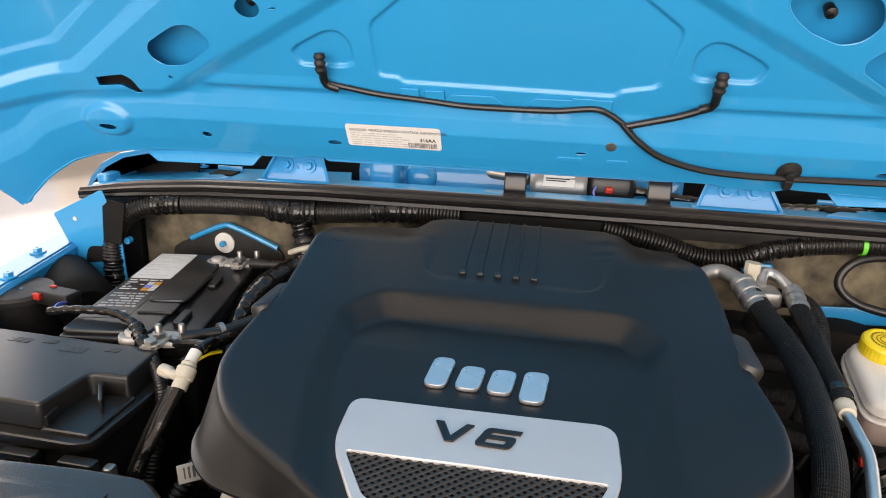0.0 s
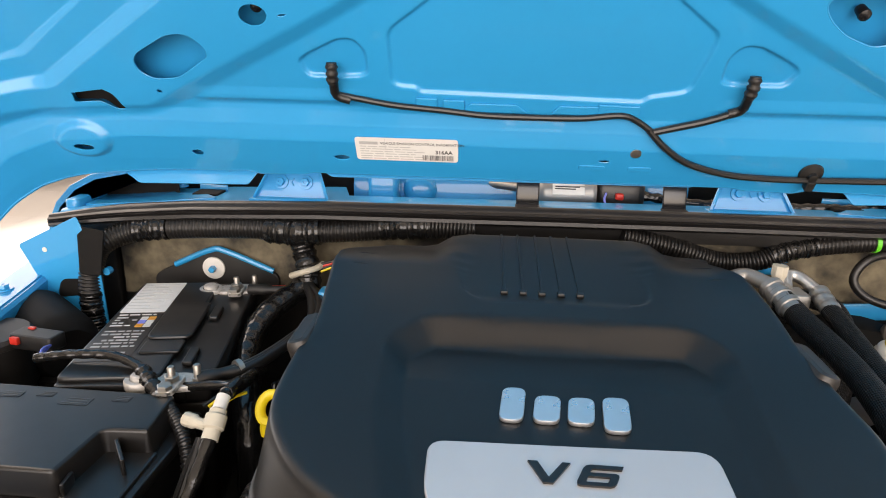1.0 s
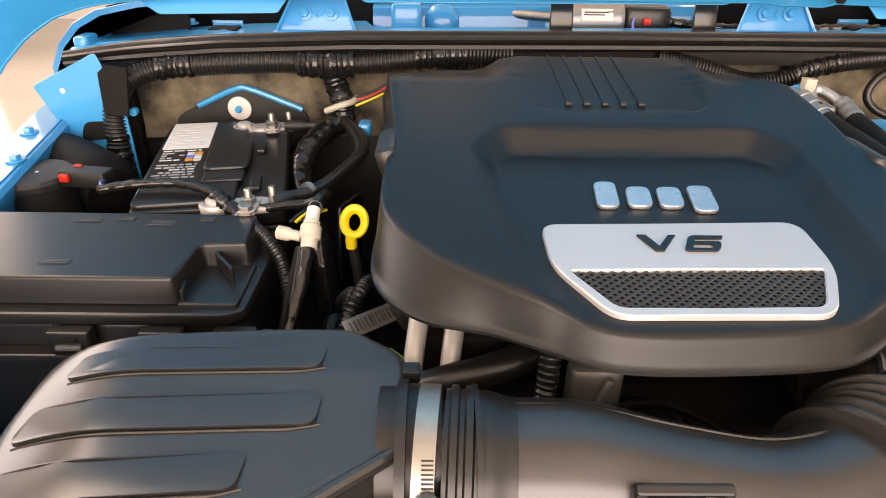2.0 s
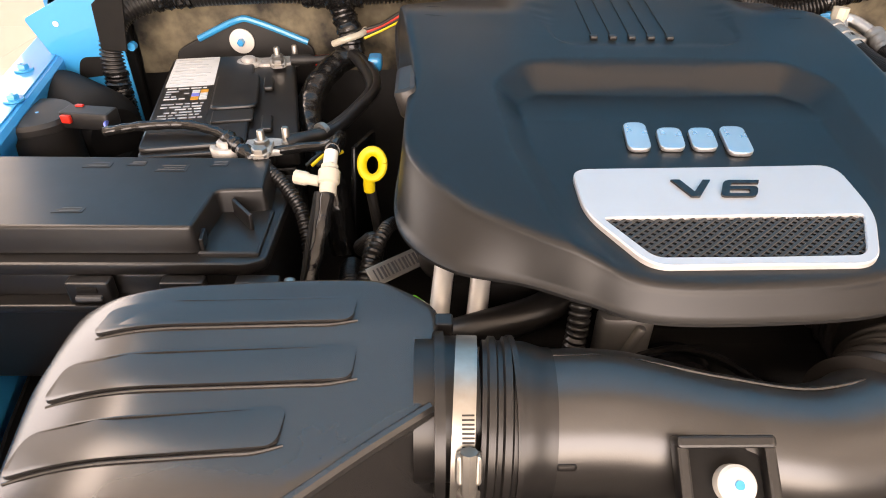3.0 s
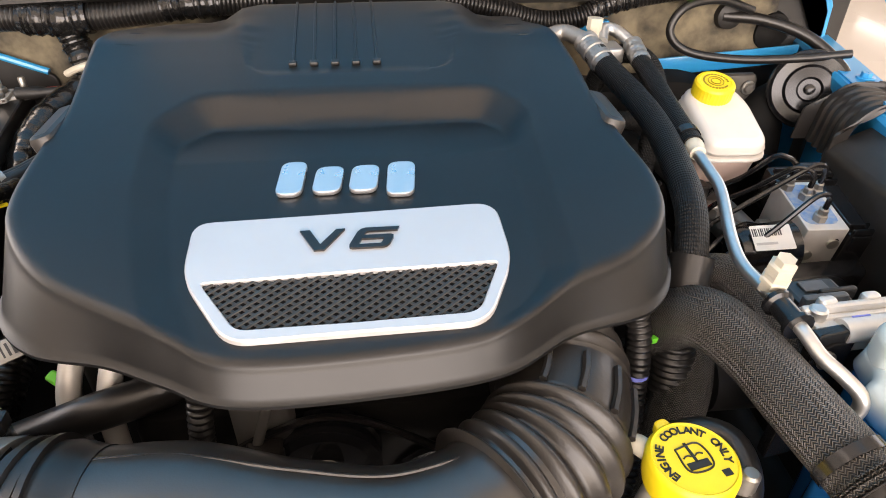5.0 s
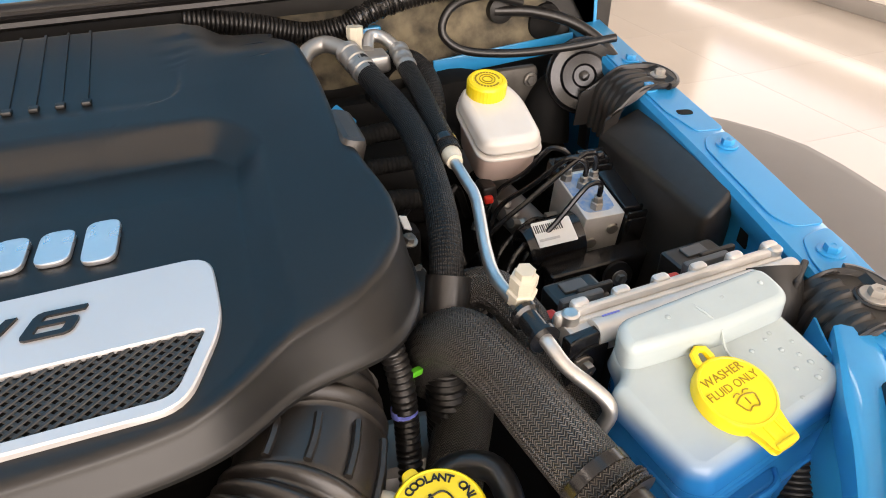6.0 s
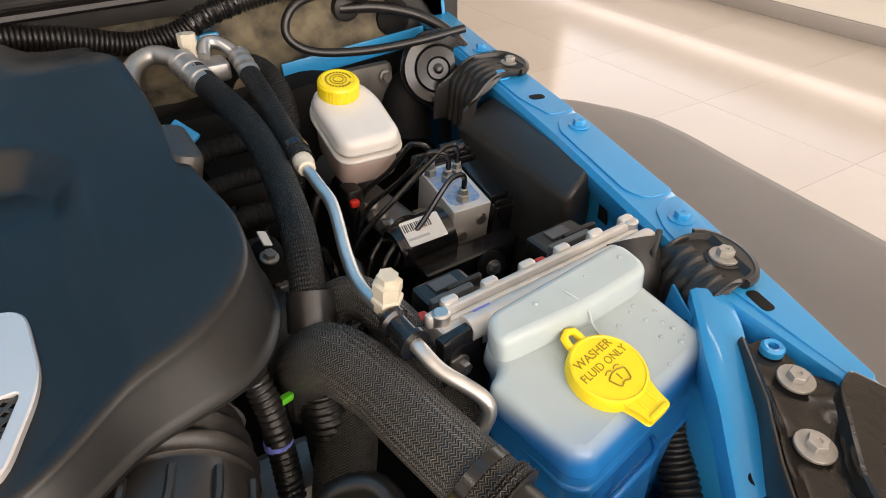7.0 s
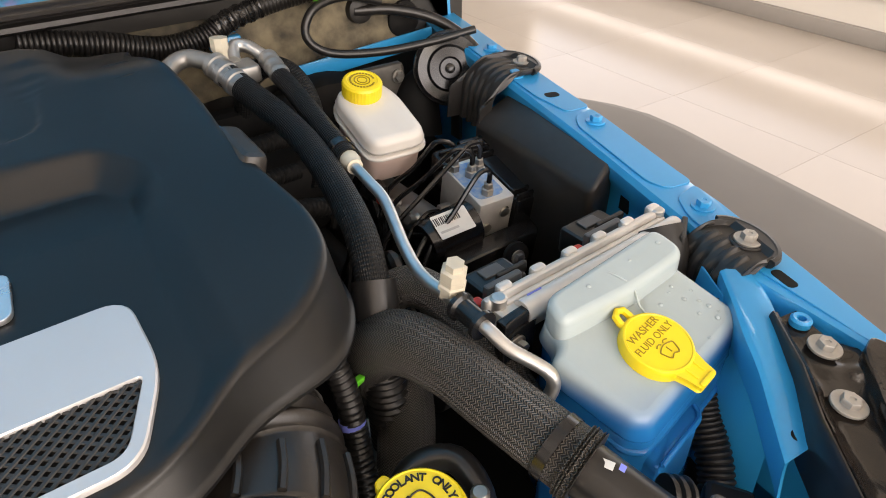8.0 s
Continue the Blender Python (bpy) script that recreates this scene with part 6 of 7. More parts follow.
for k in range(14):
    part("barcode_bar", moved(box(-0.030 + 0.0042 * k, -0.0285 + 0.0042 * k + 0.0006 * (k % 3), -0.006, 0.006, 0.0012, 0.0016, 0, 0), pose(-0.232, 0.580, 1.150, 35, 0, 38)), INK, tagm)
part("green_clip", moved(box(-0.012, 0.012, -0.005, 0.005, -0.004, 0.004, 0.002), pose(-0.212, 0.548, 1.125, 20, 20, -30)), LIME, eng)
for pts, r in (([(-0.28, 0.68, 1.10), (-0.262, 0.63, 1.14), (-0.268, 0.58, 1.12), (-0.30, 0.53, 1.04)], 0.010), ([(-0.245, 0.70, 1.12), (-0.250, 0.64, 1.15), (-0.262, 0.60, 1.14), (-0.285, 0.56, 1.06)], 0.007), ([(-0.30, 0.72, 1.04), (-0.29, 0.62, 1.08), (-0.30, 0.52, 1.03)], 0.014), ([(-0.34, 0.52, 1.02), (-0.26, 0.52, 1.06), (-0.20, 0.53, 1.05)], 0.012)):
    part("lower_hose", tube(pts, conduit(r, 0.006, 0.001), 12, 0.002), RUBBER, eng)
part("side_panel", moved(box(-0.05, 0.05, -0.004, 0.004, -0.10, 0.08, 0.004), pose(-0.292, 0.83, 1.08, 0, 12, 80)), GLOSSY, eng)

# ---- washer tank ----
tank = thing("washer_tank", "milky plastic washer tank nearly full of blue fluid", "washer tank")
MAIN = rounded([(0.416, 0.437), (0.421, 0.356), (0.434, 0.345), (0.580, 0.376), (0.590, 0.388), (0.592, 0.452), (0.593, 0.496), (0.442, 0.477), (0.434, 0.447)], [0.016, 0.014, 0.014, 0.016, 0.016, 0.016, 0.016, 0.016, 0.012], 7)


def leaning(bm, low=1.120, high=1.165):
    """The tank's top rises towards the back; upright walls follow it."""
    for v in bm.verts:
        d = 0.20 * (v.co.y - 0.365) * smooth(low, high, v.co.z)
        v.co += Vector((-0.88 * d, -0.66 * d, d))
    return bm


part("tank_shell", leaning(prism(MAIN, 1.1440, 1.1735, 0.009, steps=6, top=0.003)), TANK, tank)
LOWER = [(0.503 + (x - 0.503) * 0.972, 0.425 + (y - 0.425) * 0.968) for x, y in MAIN]
part("tank_shell", leaning(prism(LOWER, 0.96, 1.1475, 0.002, steps=2)), TANK, tank)
REAR = rounded([(0.430, 0.438), (0.515, 0.437), (0.590, 0.446), (0.592, 0.492), (0.440, 0.475)], 0.019, 7)
part("rear_step", leaning(prism(REAR, 1.130, 1.196, 0.007, steps=6, top=0.003)), TANK, tank)
part("mould_seam", leaning(tube([(0.506, 0.470, 1.1945), (0.509, 0.455, 1.1965), (0.513, 0.442, 1.1915), (0.515, 0.432, 1.1765), (0.517, 0.405, 1.1738)], 0.0011, 6, 0.004)), TANK, tank)
part("shoulder_bead", leaning(prism([(0.503 + (x - 0.503) * 0.992, 0.425 + (y - 0.425) * 0.990) for x, y in MAIN], 1.1325, 1.1395, 0.003, steps=3)), TANK, tank)
part("waist_ridge", prism([(0.503 + (x - 0.503) * 1.02, 0.425 + (y - 0.425) * 1.02) for x, y in MAIN], 1.088, 1.098, 0.004, steps=3), TANK, tank)
FOOT = rounded([(0.436, 0.337), (0.440, 0.3335), (0.508, 0.3475), (0.517, 0.358), (0.520, 0.385), (0.438, 0.37)], 0.005, 4)
part("foot_step", prism(FOOT, 0.96, 1.1240, 0.005, steps=4, top=0.003), TANK, tank)
part("foot_ridge", tube([(0.446, 0.3385, 1.1240), (0.475, 0.3445, 1.1245), (0.505, 0.351, 1.1240), (0.514, 0.362, 1.1235)], 0.0024, 8, 0.004), TANK, tank)
drops = random.Random(21)
for k in range(60):
    x, y = drops.uniform(0.46, 0.585), drops.uniform(0.375, 0.50)
    if inside((x, y), MAIN) > -0.012 or math.hypot(x - 0.4855, y - 0.389) < 0.036:
        continue
    z = 1.196 if inside((x, y), REAR) < -0.016 else 1.1735
    if -0.017 < inside((x, y), REAR) < 0.003:
        continue
    r = drops.uniform(0.0012, 0.0028)
    part("water_drop", leaning(lathe([(r, -0.0002), (r * 0.9, r * 0.25), (r * 0.5, r * 0.45), (r * 0.1, r * 0.5)], 10, None, (x, y, z))), TANK, tank)
part("neck", lathe([(0.026, -0.02), (0.026, 0.006), (0.024, 0.008)], 28, None, (0.4855, 0.389, 1.168)), TANK, tank)
cap = thing("washer_filler_lid", "yellow washer fluid lid with moulded lettering and pull tab", "lid")
cap.matrix_world = pose(0.4845, 0.3905, 1.1885, 11.5, -3, 10) @ Matrix.Diagonal((0.96, 0.96, 1, 1))
part("lid", lathe([(0.029, -0.012), (0.0305, -0.010), (0.0305, -0.001), (0.0290, 0.0015), (0.0275, 0.0020), (0.0268, 0.0012), (0.002, 0.0014)], 48), YELLOW, cap)
part("pull_tab", prism(rounded([(-0.0155, -0.022), (0.0155, -0.022), (0.0115, -0.036), (0.0105, -0.046), (-0.0105, -0.046), (-0.0115, -0.036)], 0.003), -0.0065, 0.0004, 0.0015), YELLOW, cap)
for s in (-1, 1):
    part("tab_rib", box(s * 0.0055 - 0.0012, s * 0.0055 + 0.0012, -0.040, -0.028, 0.0, 0.0014, 0.0006), YELLOW, cap)
part("tab_lip", box(-0.010, 0.010, -0.0475, -0.0425, -0.0065, 0.0022, 0.0015), YELLOW, cap)
part("hinge_loop", tube([(-0.006, 0.026, -0.003), (-0.0065, 0.035, -0.001), (-0.003, 0.040, 0.0), (0.004, 0.040, 0.0), (0.0065, 0.035, -0.001), (0.006, 0.026, -0.003)], 0.0032, 8), YELLOW, cap)
words("WASHER", 0.0098, MOULDED, cap, pose(0, 0.0145, 0.0015), depth=0.0002)
words("FLUID ONLY", 0.0092, MOULDED, cap, pose(0, 0.0040, 0.0015), depth=0.0002, wide=0.95)
sym = [(-0.009 + 0.018 * k / 10, -0.0075 + 0.003 * math.sin(math.pi * k / 10), 0.0016) for k in range(11)]
part("wiper_sign", tube(sym + [(0.0055, -0.016, 0.0016), (0.0, -0.0145, 0.0016), (-0.0055, -0.016, 0.0016), (-0.009, -0.0075, 0.0016)], 0.0006, 6, 0.002), MOULDED, cap)
part("wiper_sign", tube([(0.0, -0.0068, 0.0016), (0.0, -0.0125, 0.0016)], 0.0005, 6, 0.002), MOULDED, cap)
for s in (-1, 1):
    part("spray_sign", tube([(s * 0.0015, -0.003, 0.0016), (s * 0.004, -0.0015, 0.0016), (s * 0.0075, -0.0030, 0.0016)], 0.0005, 6, 0.002), MOULDED, cap)

# ---- engine control unit with aluminium fins ----
ecu = thing("engine_control_unit", "silver aluminium control unit with plugged grey connectors", "control unit", at=(0.517, 0.503, 0.0), turn=3.0)
part("body", box(-0.112, 0.112, -0.020, 0.016, 1.160, 1.186, 0.004), BRIGHT, ecu)
part("lower_body", box(-0.110, 0.110, -0.016, 0.014, 1.06, 1.161, 0.003), DULL, ecu)
part("top_rail", tube([(-0.092, -0.016, 1.183), (0.116, -0.016, 1.183)], 0.0105, 20, 0.02), BRIGHT, ecu)
part("groove", box(-0.100, 0.114, -0.006, 0.000, 1.182, 1.1885, 0.002), BRIGHT, ecu)
part("top_rail", box(-0.116, 0.116, 0.000, 0.008, 1.180, 1.194, 0.003), BRIGHT, ecu)
for k in range(6):
    part("fin_tab", box(-0.098 + 0.040 * k, -0.082 + 0.040 * k, 0.004, 0.014, 1.184, 1.1965, 0.003), BRIGHT, ecu)
for x, y in ((-0.104, 0.0), (0.111, 0.004)):
    part("boss", lathe([(0.0075, -0.010), (0.0075, 0.004), (0.0055, 0.0055)], 18, None, (x, y, 1.190)), PIPE, ecu)
part("blue_mark", box(-0.082, -0.066, -0.012, -0.0105, 1.1925, 1.1932, 0, 0), LILAC, ecu)
for x, w in ((-0.070, 0.026), (0.062, 0.030)):
    c = part("connector", box(x - w, x + w, 0.024, 0.060, 1.145, 1.176, 0.004), BLACK, ecu)
    part("connector_lever", box(x - w - 0.002, x + w - 0.012, 0.020, 0.028, 1.160, 1.186, 0.002), GREY, c)
    part("connector_lever", box(x - 0.006, x + w + 0.004, 0.030, 0.036, 1.172, 1.184, 0.002), DULL, c)
    part("connector_slot", box(x - 0.012, x + 0.012, 0.040, 0.054, 1.1755, 1.178, 0.001), GREY, c)
    part("red_lock", box(x - w - 0.018, x - w - 0.004, 0.018, 0.030, 1.165, 1.176, 0.003), RED, ecu)
bk = thing("control_unit_bracket", "black steel bracket with one bolt beside the washer tank", "bracket")
BK = [(0.397, 0.481), (0.398, 0.469), (0.4385, 0.4755), (0.440, 0.486)]
part("body", prism(rounded(BK, [0.002, 0.002, 0.004, 0.002], 3), 1.04, 1.190, 0.0025, steps=3), GLOSSY, bk, angle=25)
part("pressed_edge", tube([(0.3985, 0.4685, 1.166), (0.404, 0.4692, 1.1755), (0.414, 0.4708, 1.1795), (0.426, 0.4727, 1.178)], 0.0012, 6, 0.003), GLOSSY, bk)
part("nut_plate", moved(box(-0.006, 0.006, -0.002, 0.002, -0.005, 0.005, 0.001), pose(0.409, 0.4692, 1.168, 0, 0, 9)), STEEL, bk)
b = part("bolt", bolt_mesh(0.0058, 0.0085, 0.009), STEEL, bk)
b.matrix_local = pose(0.4125, 0.4700, 1.1640, 90, 0, 9)

# ---- brake fluid reservoir ----
brake = thing("brake_reservoir", "milky brake fluid reservoir with reddish fluid below its rim", "fluid reservoir")
brake.matrix_world = pose(0.5215, 0.880, 1.1930, 13.5, 0, -4)
RT = rounded([(-0.043, -0.064), (0.043, -0.064), (0.046, 0.030), (0.034, 0.070), (-0.032, 0.070), (-0.045, 0.040)], [0.024, 0.028, 0.03, 0.024, 0.024, 0.03], 7)
part("upper_tank", prism(RT, -0.026, 0.0015, 0.012, steps=6, top=0.002), RESERVOIR, brake)
part("rim", prism([(x * 1.045, 0.003 + (y - 0.003) * 1.035) for x, y in RT], -0.0275, -0.0215, 0.0028, steps=3), RESERVOIR, brake)
lbm = prism([(x * 0.93, 0.003 + (y - 0.003) * 0.93) for x, y in RT], -0.088, -0.027, 0.014, steps=5)
for v in lbm.verts:
    v.co.y += 0.26 * (-0.027 - v.co.z) * smooth(0.01, -0.06, v.co.y)
    v.co.x += 0.10 * (-0.027 - v.co.z)
part("lower_tank", lbm, RESLOW, brake)
part("neck", lathe([(0.022, -0.008), (0.022, 0.006)], 28, None, (-0.005, 0.043, 0.0)), RESERVOIR, brake)
bcap = thing("brake_filler_lid", "ribbed yellow brake fluid lid with raised marks", "lid")
bcap.matrix_world = brake.matrix_world @ pose(-0.005, 0.043, 0.0225)
bm = bmesh.new()
prof = [(0.0258, -0.024), (0.0262, -0.004), (0.0245, -0.001), (0.0205, 0.0), (0.0195, -0.0008), (0.002, -0.0006)]
rings = []
for r, z in prof:
    rings.append([bm.verts.new(((r + (0.0007 if k % 2 and z < -0.002 else 0)) * math.cos(2 * math.pi * k / 72), (r + (0.0007 if k % 2 and z < -0.002 else 0)) * math.sin(2 * math.pi * k / 72), z)) for k in range(72)])
ring_faces(bm, rings)
part("cap_body", bm, YELLOW, bcap)
for r in (0.0065, 0.0105):
    pts = [(r * math.cos(2 * math.pi * k / 8), r * math.sin(2 * math.pi * k / 8), 0.0) for k in range(9)]
    part("raised_mark", tube(pts, 0.0006, 6, 0.003), MOULDED, bcap)
for k in range(22):
    a = 2 * math.pi * k / 24
    part("print_tick", moved(box(-0.0012, 0.0012, -0.0016, 0.0016, 0, 0.0005, 0, 0), pose(0.0158 * math.cos(a), 0.0158 * math.sin(a), -0.0006, 0, 0, math.degrees(a))), MOULDED, bcap)
GREASE = material("greasy_casting", (0.13, 0.12, 0.105), 0.5, metal=0.3, size=40, second=(0.05, 0.045, 0.04), mix=0.7, bump=0.5, fine=300)
mc = thing("master_cylinder", "cast aluminium brake master cylinder below the reservoir", "master cylinder")
part("cylinder", tube([(0.535, 0.78, 1.062), (0.530, 0.86, 1.062), (0.522, 1.0, 1.062)], 0.024, 20), ALU, mc)
for y in (0.79, 0.815, 0.84):
    part("fitting", tube([(0.530, y, 1.070), (0.498, y - 0.008, 1.086)], lambda s, f: 0.010 if f < 0.6 else 0.0065, 10, 0.004), ALU, mc)
part("sensor_plug", box(0.480, 0.502, 0.832, 0.862, 1.090, 1.112, 0.004), BLACK, mc)
part("red_tab", box(0.481, 0.493, 0.824, 0.833, 1.092, 1.102, 0.002), RED, mc)
part("booster", moved(lathe([(0.12, -0.03), (0.125, -0.01), (0.115, 0.02), (0.09, 0.035), (0.05, 0.045)], 40), pose(0.525, 1.065, 1.060, 90)), DEEP, mc)
part("booster_bracket", box(0.56, 0.66, 1.04, 1.055, 1.12, 1.185, 0.01), GREASE, mc)
part("booster_bolt", moved(bolt_mesh(0.008, 0.011, 0.008), pose(0.645, 1.038, 1.165, 90)), STEEL, mc)
bs = thing("firewall_brace", "blue painted brace on the firewall behind the brake parts", "brace")
part("brace_plate", moved(box(-0.13, 0.11, -0.002, 0.002, -0.016, 0.012, 0.001), pose(0.63, 1.082, 1.196, 0, -4)), BLUE, bs)

# ---- anti-lock brake unit ----
ab = thing("brake_control_unit", "aluminium brake hydraulic block with black control box and bent lines", "brake unit")
ab.matrix_world = pose(0.588, 0.752, 1.127, 9, 0, -3) @ pose(0, 0, -1.130)
part("block", box(-0.025, 0.026, -0.044, 0.046, 1.068, 1.130, 0.0012, 0.002), BRIGHT, ab)
part("blue_mark", box(-0.022, 0.020, -0.034, 0.040, 1.130, 1.1304, 0, 0.012), SMEAR, ab)
for y, z in ((-0.043, 1.09), (-0.043, 1.108)):
    part("port_plug", moved(lathe([(0.007, 0), (0.007, 0.004), (0.004, 0.005)], 14), pose(-0.012 + (z - 1.09) * 1.4, y, z, 90)), STEEL, ab)
part("drill_mark", moved(lathe([(0.0035, 0), (0.0035, 0.0006)], 10), pose(0.016, -0.0443, 1.112, 90)), DEEP, ab)
ec = part("control_box", box(0.029, 0.078, -0.050, 0.086, 1.055, 1.121, 0.004), GLOSSY, ab)
part("box_lid", prism(rounded([(0.034, -0.030), (0.070, -0.030), (0.070, 0.046), (0.034, 0.046)], 0.006, 4), 1.120, 1.1245, 0.002), GLOSSY, ec)
part("rear_housing", box(-0.018, 0.070, 0.052, 0.090, 1.070, 1.124, 0.005), GLOSSY, ec)
for x0, x1, y0, y1 in ((0.030, 0.078, -0.047, -0.043), (0.030, 0.078, -0.036, -0.032), (0.0735, 0.0775, -0.030, 0.050), (0.030, 0.076, 0.049, 0.053), (-0.012, 0.066, 0.060, 0.065), (-0.012, 0.066, 0.074, 0.079)):
    part("box_rib", box(x0, x1, y0, y1, 1.117, 1.1295, 0.0015), GLOSSY, ec)
part("box_rail", tube([(0.082, -0.046, 1.112), (0.082, 0.07, 1.112)], 0.0058, 10), GLOSSY, ec)
part("box_rail", tube([(0.010, 0.070, 1.130), (0.052, 0.070, 1.130)], 0.0065, 10), GLOSSY, ec)
part("box_rail", tube([(0.024, 0.083, 1.126), (0.064, 0.083, 1.126)], 0.0055, 10), GLOSSY, ec)
for x, y in ((0.074, -0.040), (0.074, -0.020), (0.060, 0.070)):
    part("box_stud", lathe([(0.0048, 0), (0.0048, 0.007), (0.0036, 0.008)], 10, None, (x, y, 1.122)), GLOSSY, ec)
mo = part("motor", tube([(-0.028, -0.030, 1.095), (-0.098, -0.036, 1.090)], lambda s, f: 0.030 - 0.004 * smooth(0.060, 0.070, s), 30, 0.004), GLOSSY, ab)
MLAB = pose(-0.066, -0.046, 1.1222, 22, 0, 3)
lb = part("motor_label", moved(box(-0.025, 0.025, -0.016, 0.016, 0, 0.0006, 0, 0.002), MLAB), PAPER, mo, "white label with a bar code")
for k in range(15):
    part("barcode_bar", moved(box(-0.026 + 0.0026 * k, -0.0250 + 0.0026 * k + 0.0004 * (k % 3), 0.002, 0.012, 0.0006, 0.001, 0, 0), MLAB), INK, lb)
part("print_line", moved(box(-0.022, 0.004, -0.009, -0.006, 0.0006, 0.001, 0, 0), MLAB), FAINT, lb)
part("mount", prism(rounded([(-0.08, -0.085), (0.05, -0.075), (0.075, -0.05), (0.07, -0.045), (-0.08, -0.055)], 0.006), 1.0, 1.085, 0.004), GLOSSY, ab)
part("rubber_mount", moved(lathe([(0.019, 0), (0.019, 0.005), (0.012, 0.007)], 22), pose(0.005, -0.088, 1.072, 70)), RUBBER, ab)
mb = part("mount_bolt", bolt_mesh(0.0068, 0.010, 0.008), STEEL, ab)
mb.matrix_local = pose(0.005, -0.094, 1.074, 70)
PORTS = [(-0.016, 0.034), (-0.003, 0.014), (0.014, 0.022), (-0.004, -0.026)]
ENDS = [(-0.086, 0.080, 1.088), (-0.094, 0.050, 1.088), (-0.124, 0.004, 1.088), (-0.098, -0.050, 1.096)]
for k, (x, y) in enumerate(PORTS):
    part("line_fitting", lathe([(0.0080, 0), (0.0080, 0.009), (0.0058, 0.010), (0.0058, 0.017), (0.0042, 0.018)], 6, None, (x, y, 1.130)), STEEL, ab)
    end = Vector(ENDS[k])
    away = Vector((end.x - x, end.y - y, 0)).normalized()
    top = Vector((x, y, 1.172 + 0.004 * (k == 2)))
    pts = [(x, y, 1.140), (x, y, 1.160), tuple(top + away * 0.005 - Vector((0, 0, 0.003))), tuple(top + away * 0.015), tuple(top + away * 0.028 - Vector((0, 0, 0.004)))]
    pts += [tuple(top.lerp(end, 0.62) + Vector((0, 0, 0.008))), tuple(end), (end.x - 0.018, end.y - 0.012, 1.05), (end.x - 0.022, end.y - 0.02, 0.99)]
    part("brake_line", tube(pts, 0.0033, 8, 0.004), GLOSSY, ab)
for k, (y, z) in enumerate(((0.015, 1.085), (-0.02, 1.105))):
    part("side_fitting", tube([(-0.029, y, z), (-0.045, y, z)], 0.0085, 6, 0.004), STEEL, ab)
    part("brake_line", tube([(-0.045, y, z), (-0.07, y - 0.004, z + 0.004), (-0.115, y - 0.030, z - 0.01), (-0.135, y - 0.05, z - 0.05)], 0.0035, 8, 0.004), GLOSSY, ab)

# ---- air duct along the wing, and its fluted end ----
db = thing("wing_air_box", "long black plastic box along the blue wing rail", "air duct")
bm = prism(rounded([(0.630, 0.600), (0.686, 0.614), (0.716, 0.770), (0.727, 0.845), (0.655, 0.852)], [0.016, 0.020, 0.012, 0.012, 0.012], 6), 0.98, 1.188, 0.007, steps=5)
for v in bm.verts:
    # the inner shoulder falls away from the rail
    across = rail_x(v.co.y) - v.co.x
    v.co.z -= 0.75 * max(0.0, across - 0.042) * smooth(1.06, 1.188, v.co.z)
part("box_shell", bm, SHOE, db)
for x, y in ((0.684, 0.655), (0.704, 0.765)):
    part("pin_hole", lathe([(0.0035, 0), (0.0035, 0.0010)], 10, None, (x, y, 1.1878)), DEEP, db)


def duct_shoe(at, turn, half, reach, drop, fall, label):
    """A fluted black duct end: a rimmed tongue bolted to the rail, bending inwards and down."""
    d = thing("duct_end", label, "duct end", "fluted duct ends", at=at, turn=turn)
    # profile (inwards, height): flat tongue, rounded shoulder, upright fall
    prof = [(-0.016 + (reach + 0.016) * k / 6, 0.0) for k in range(7)]
    prof += [(reach + drop * math.sin(a), -drop * (1 - math.cos(a))) for a in (math.pi / 2 * k / 10 for k in range(1, 11))]
    prof += [(reach + drop + 0.003, -drop - 0.03), (reach + drop + 0.004, -drop - fall)]
    n = 89
    rows = []
    for i, (q, z) in enumerate(prof):
        tip = math.sqrt(max(0.02, 1 - max(0.0, (0.010 - q) / 0.028) ** 2))
        grow = 1 + 0.10 * smooth(reach * 0.3, reach + drop, q)
        a, b = prof[max(0, i - 1)], prof[min(len(prof) - 1, i + 1)]
        t = Vector((b[0] - a[0], b[1] - a[1])).normalized()
        nx, nz = -t.y, t.x
        row = []
        for k in range(n):
            c = -1 + 2 * k / (n - 1)
            ridge = 0.0
            if q > 0.014:
                ridge = 0.0042 * max(smooth(0.125, 0.035, abs(c - c0)) for c0 in (-0.555, -0.185, 0.185, 0.555)) * smooth(0.014, 0.019, q)
            rim = 0.0055 * smooth(0.86, 0.92, abs(c)) * (1 - 0.6 * smooth(reach, reach + drop, q)) if q > -0.004 else 0.0055
            sag = 0.020 * max(0.0, abs(c) - 0.93) / 0.07 * smooth(reach - 0.01, reach + drop * 0.5, q)
            lift = ridge + rim - sag
            row.append((-(q + nx * lift * -1), c * half * tip * grow, z + nz * lift))
        rows.append(row)
    part("shoe", sheet([r[::-1] for r in rows], 0.004), SHOE, d, angle=28)
    part("tongue_edge", tube([(0.016 - 0.030 * (1 - math.cos(w)) * 0.0 + 0.0 - (1 - math.cos(w)) * 0.024, half * math.sin(w), 0.001) for w in (-1.5 + 3.0 * k / 20 for k in range(21))], 0.0042, 8, 0.004, flat=1.5), SHOE, d)
    part("bolt_seat", lathe([(0.0165, -0.006), (0.0165, 0.0012), (0.0150, 0.0022), (0.0138, 0.0012)], 24), SHOE, d)
    bo = part("cap_bolt", bolt_mesh(0.0074, 0.0128, 0.0085), WASHER, d)
    bo.matrix_local = pose(0.0, 0.0, 0.0014, 0, 0, 20)
    return d


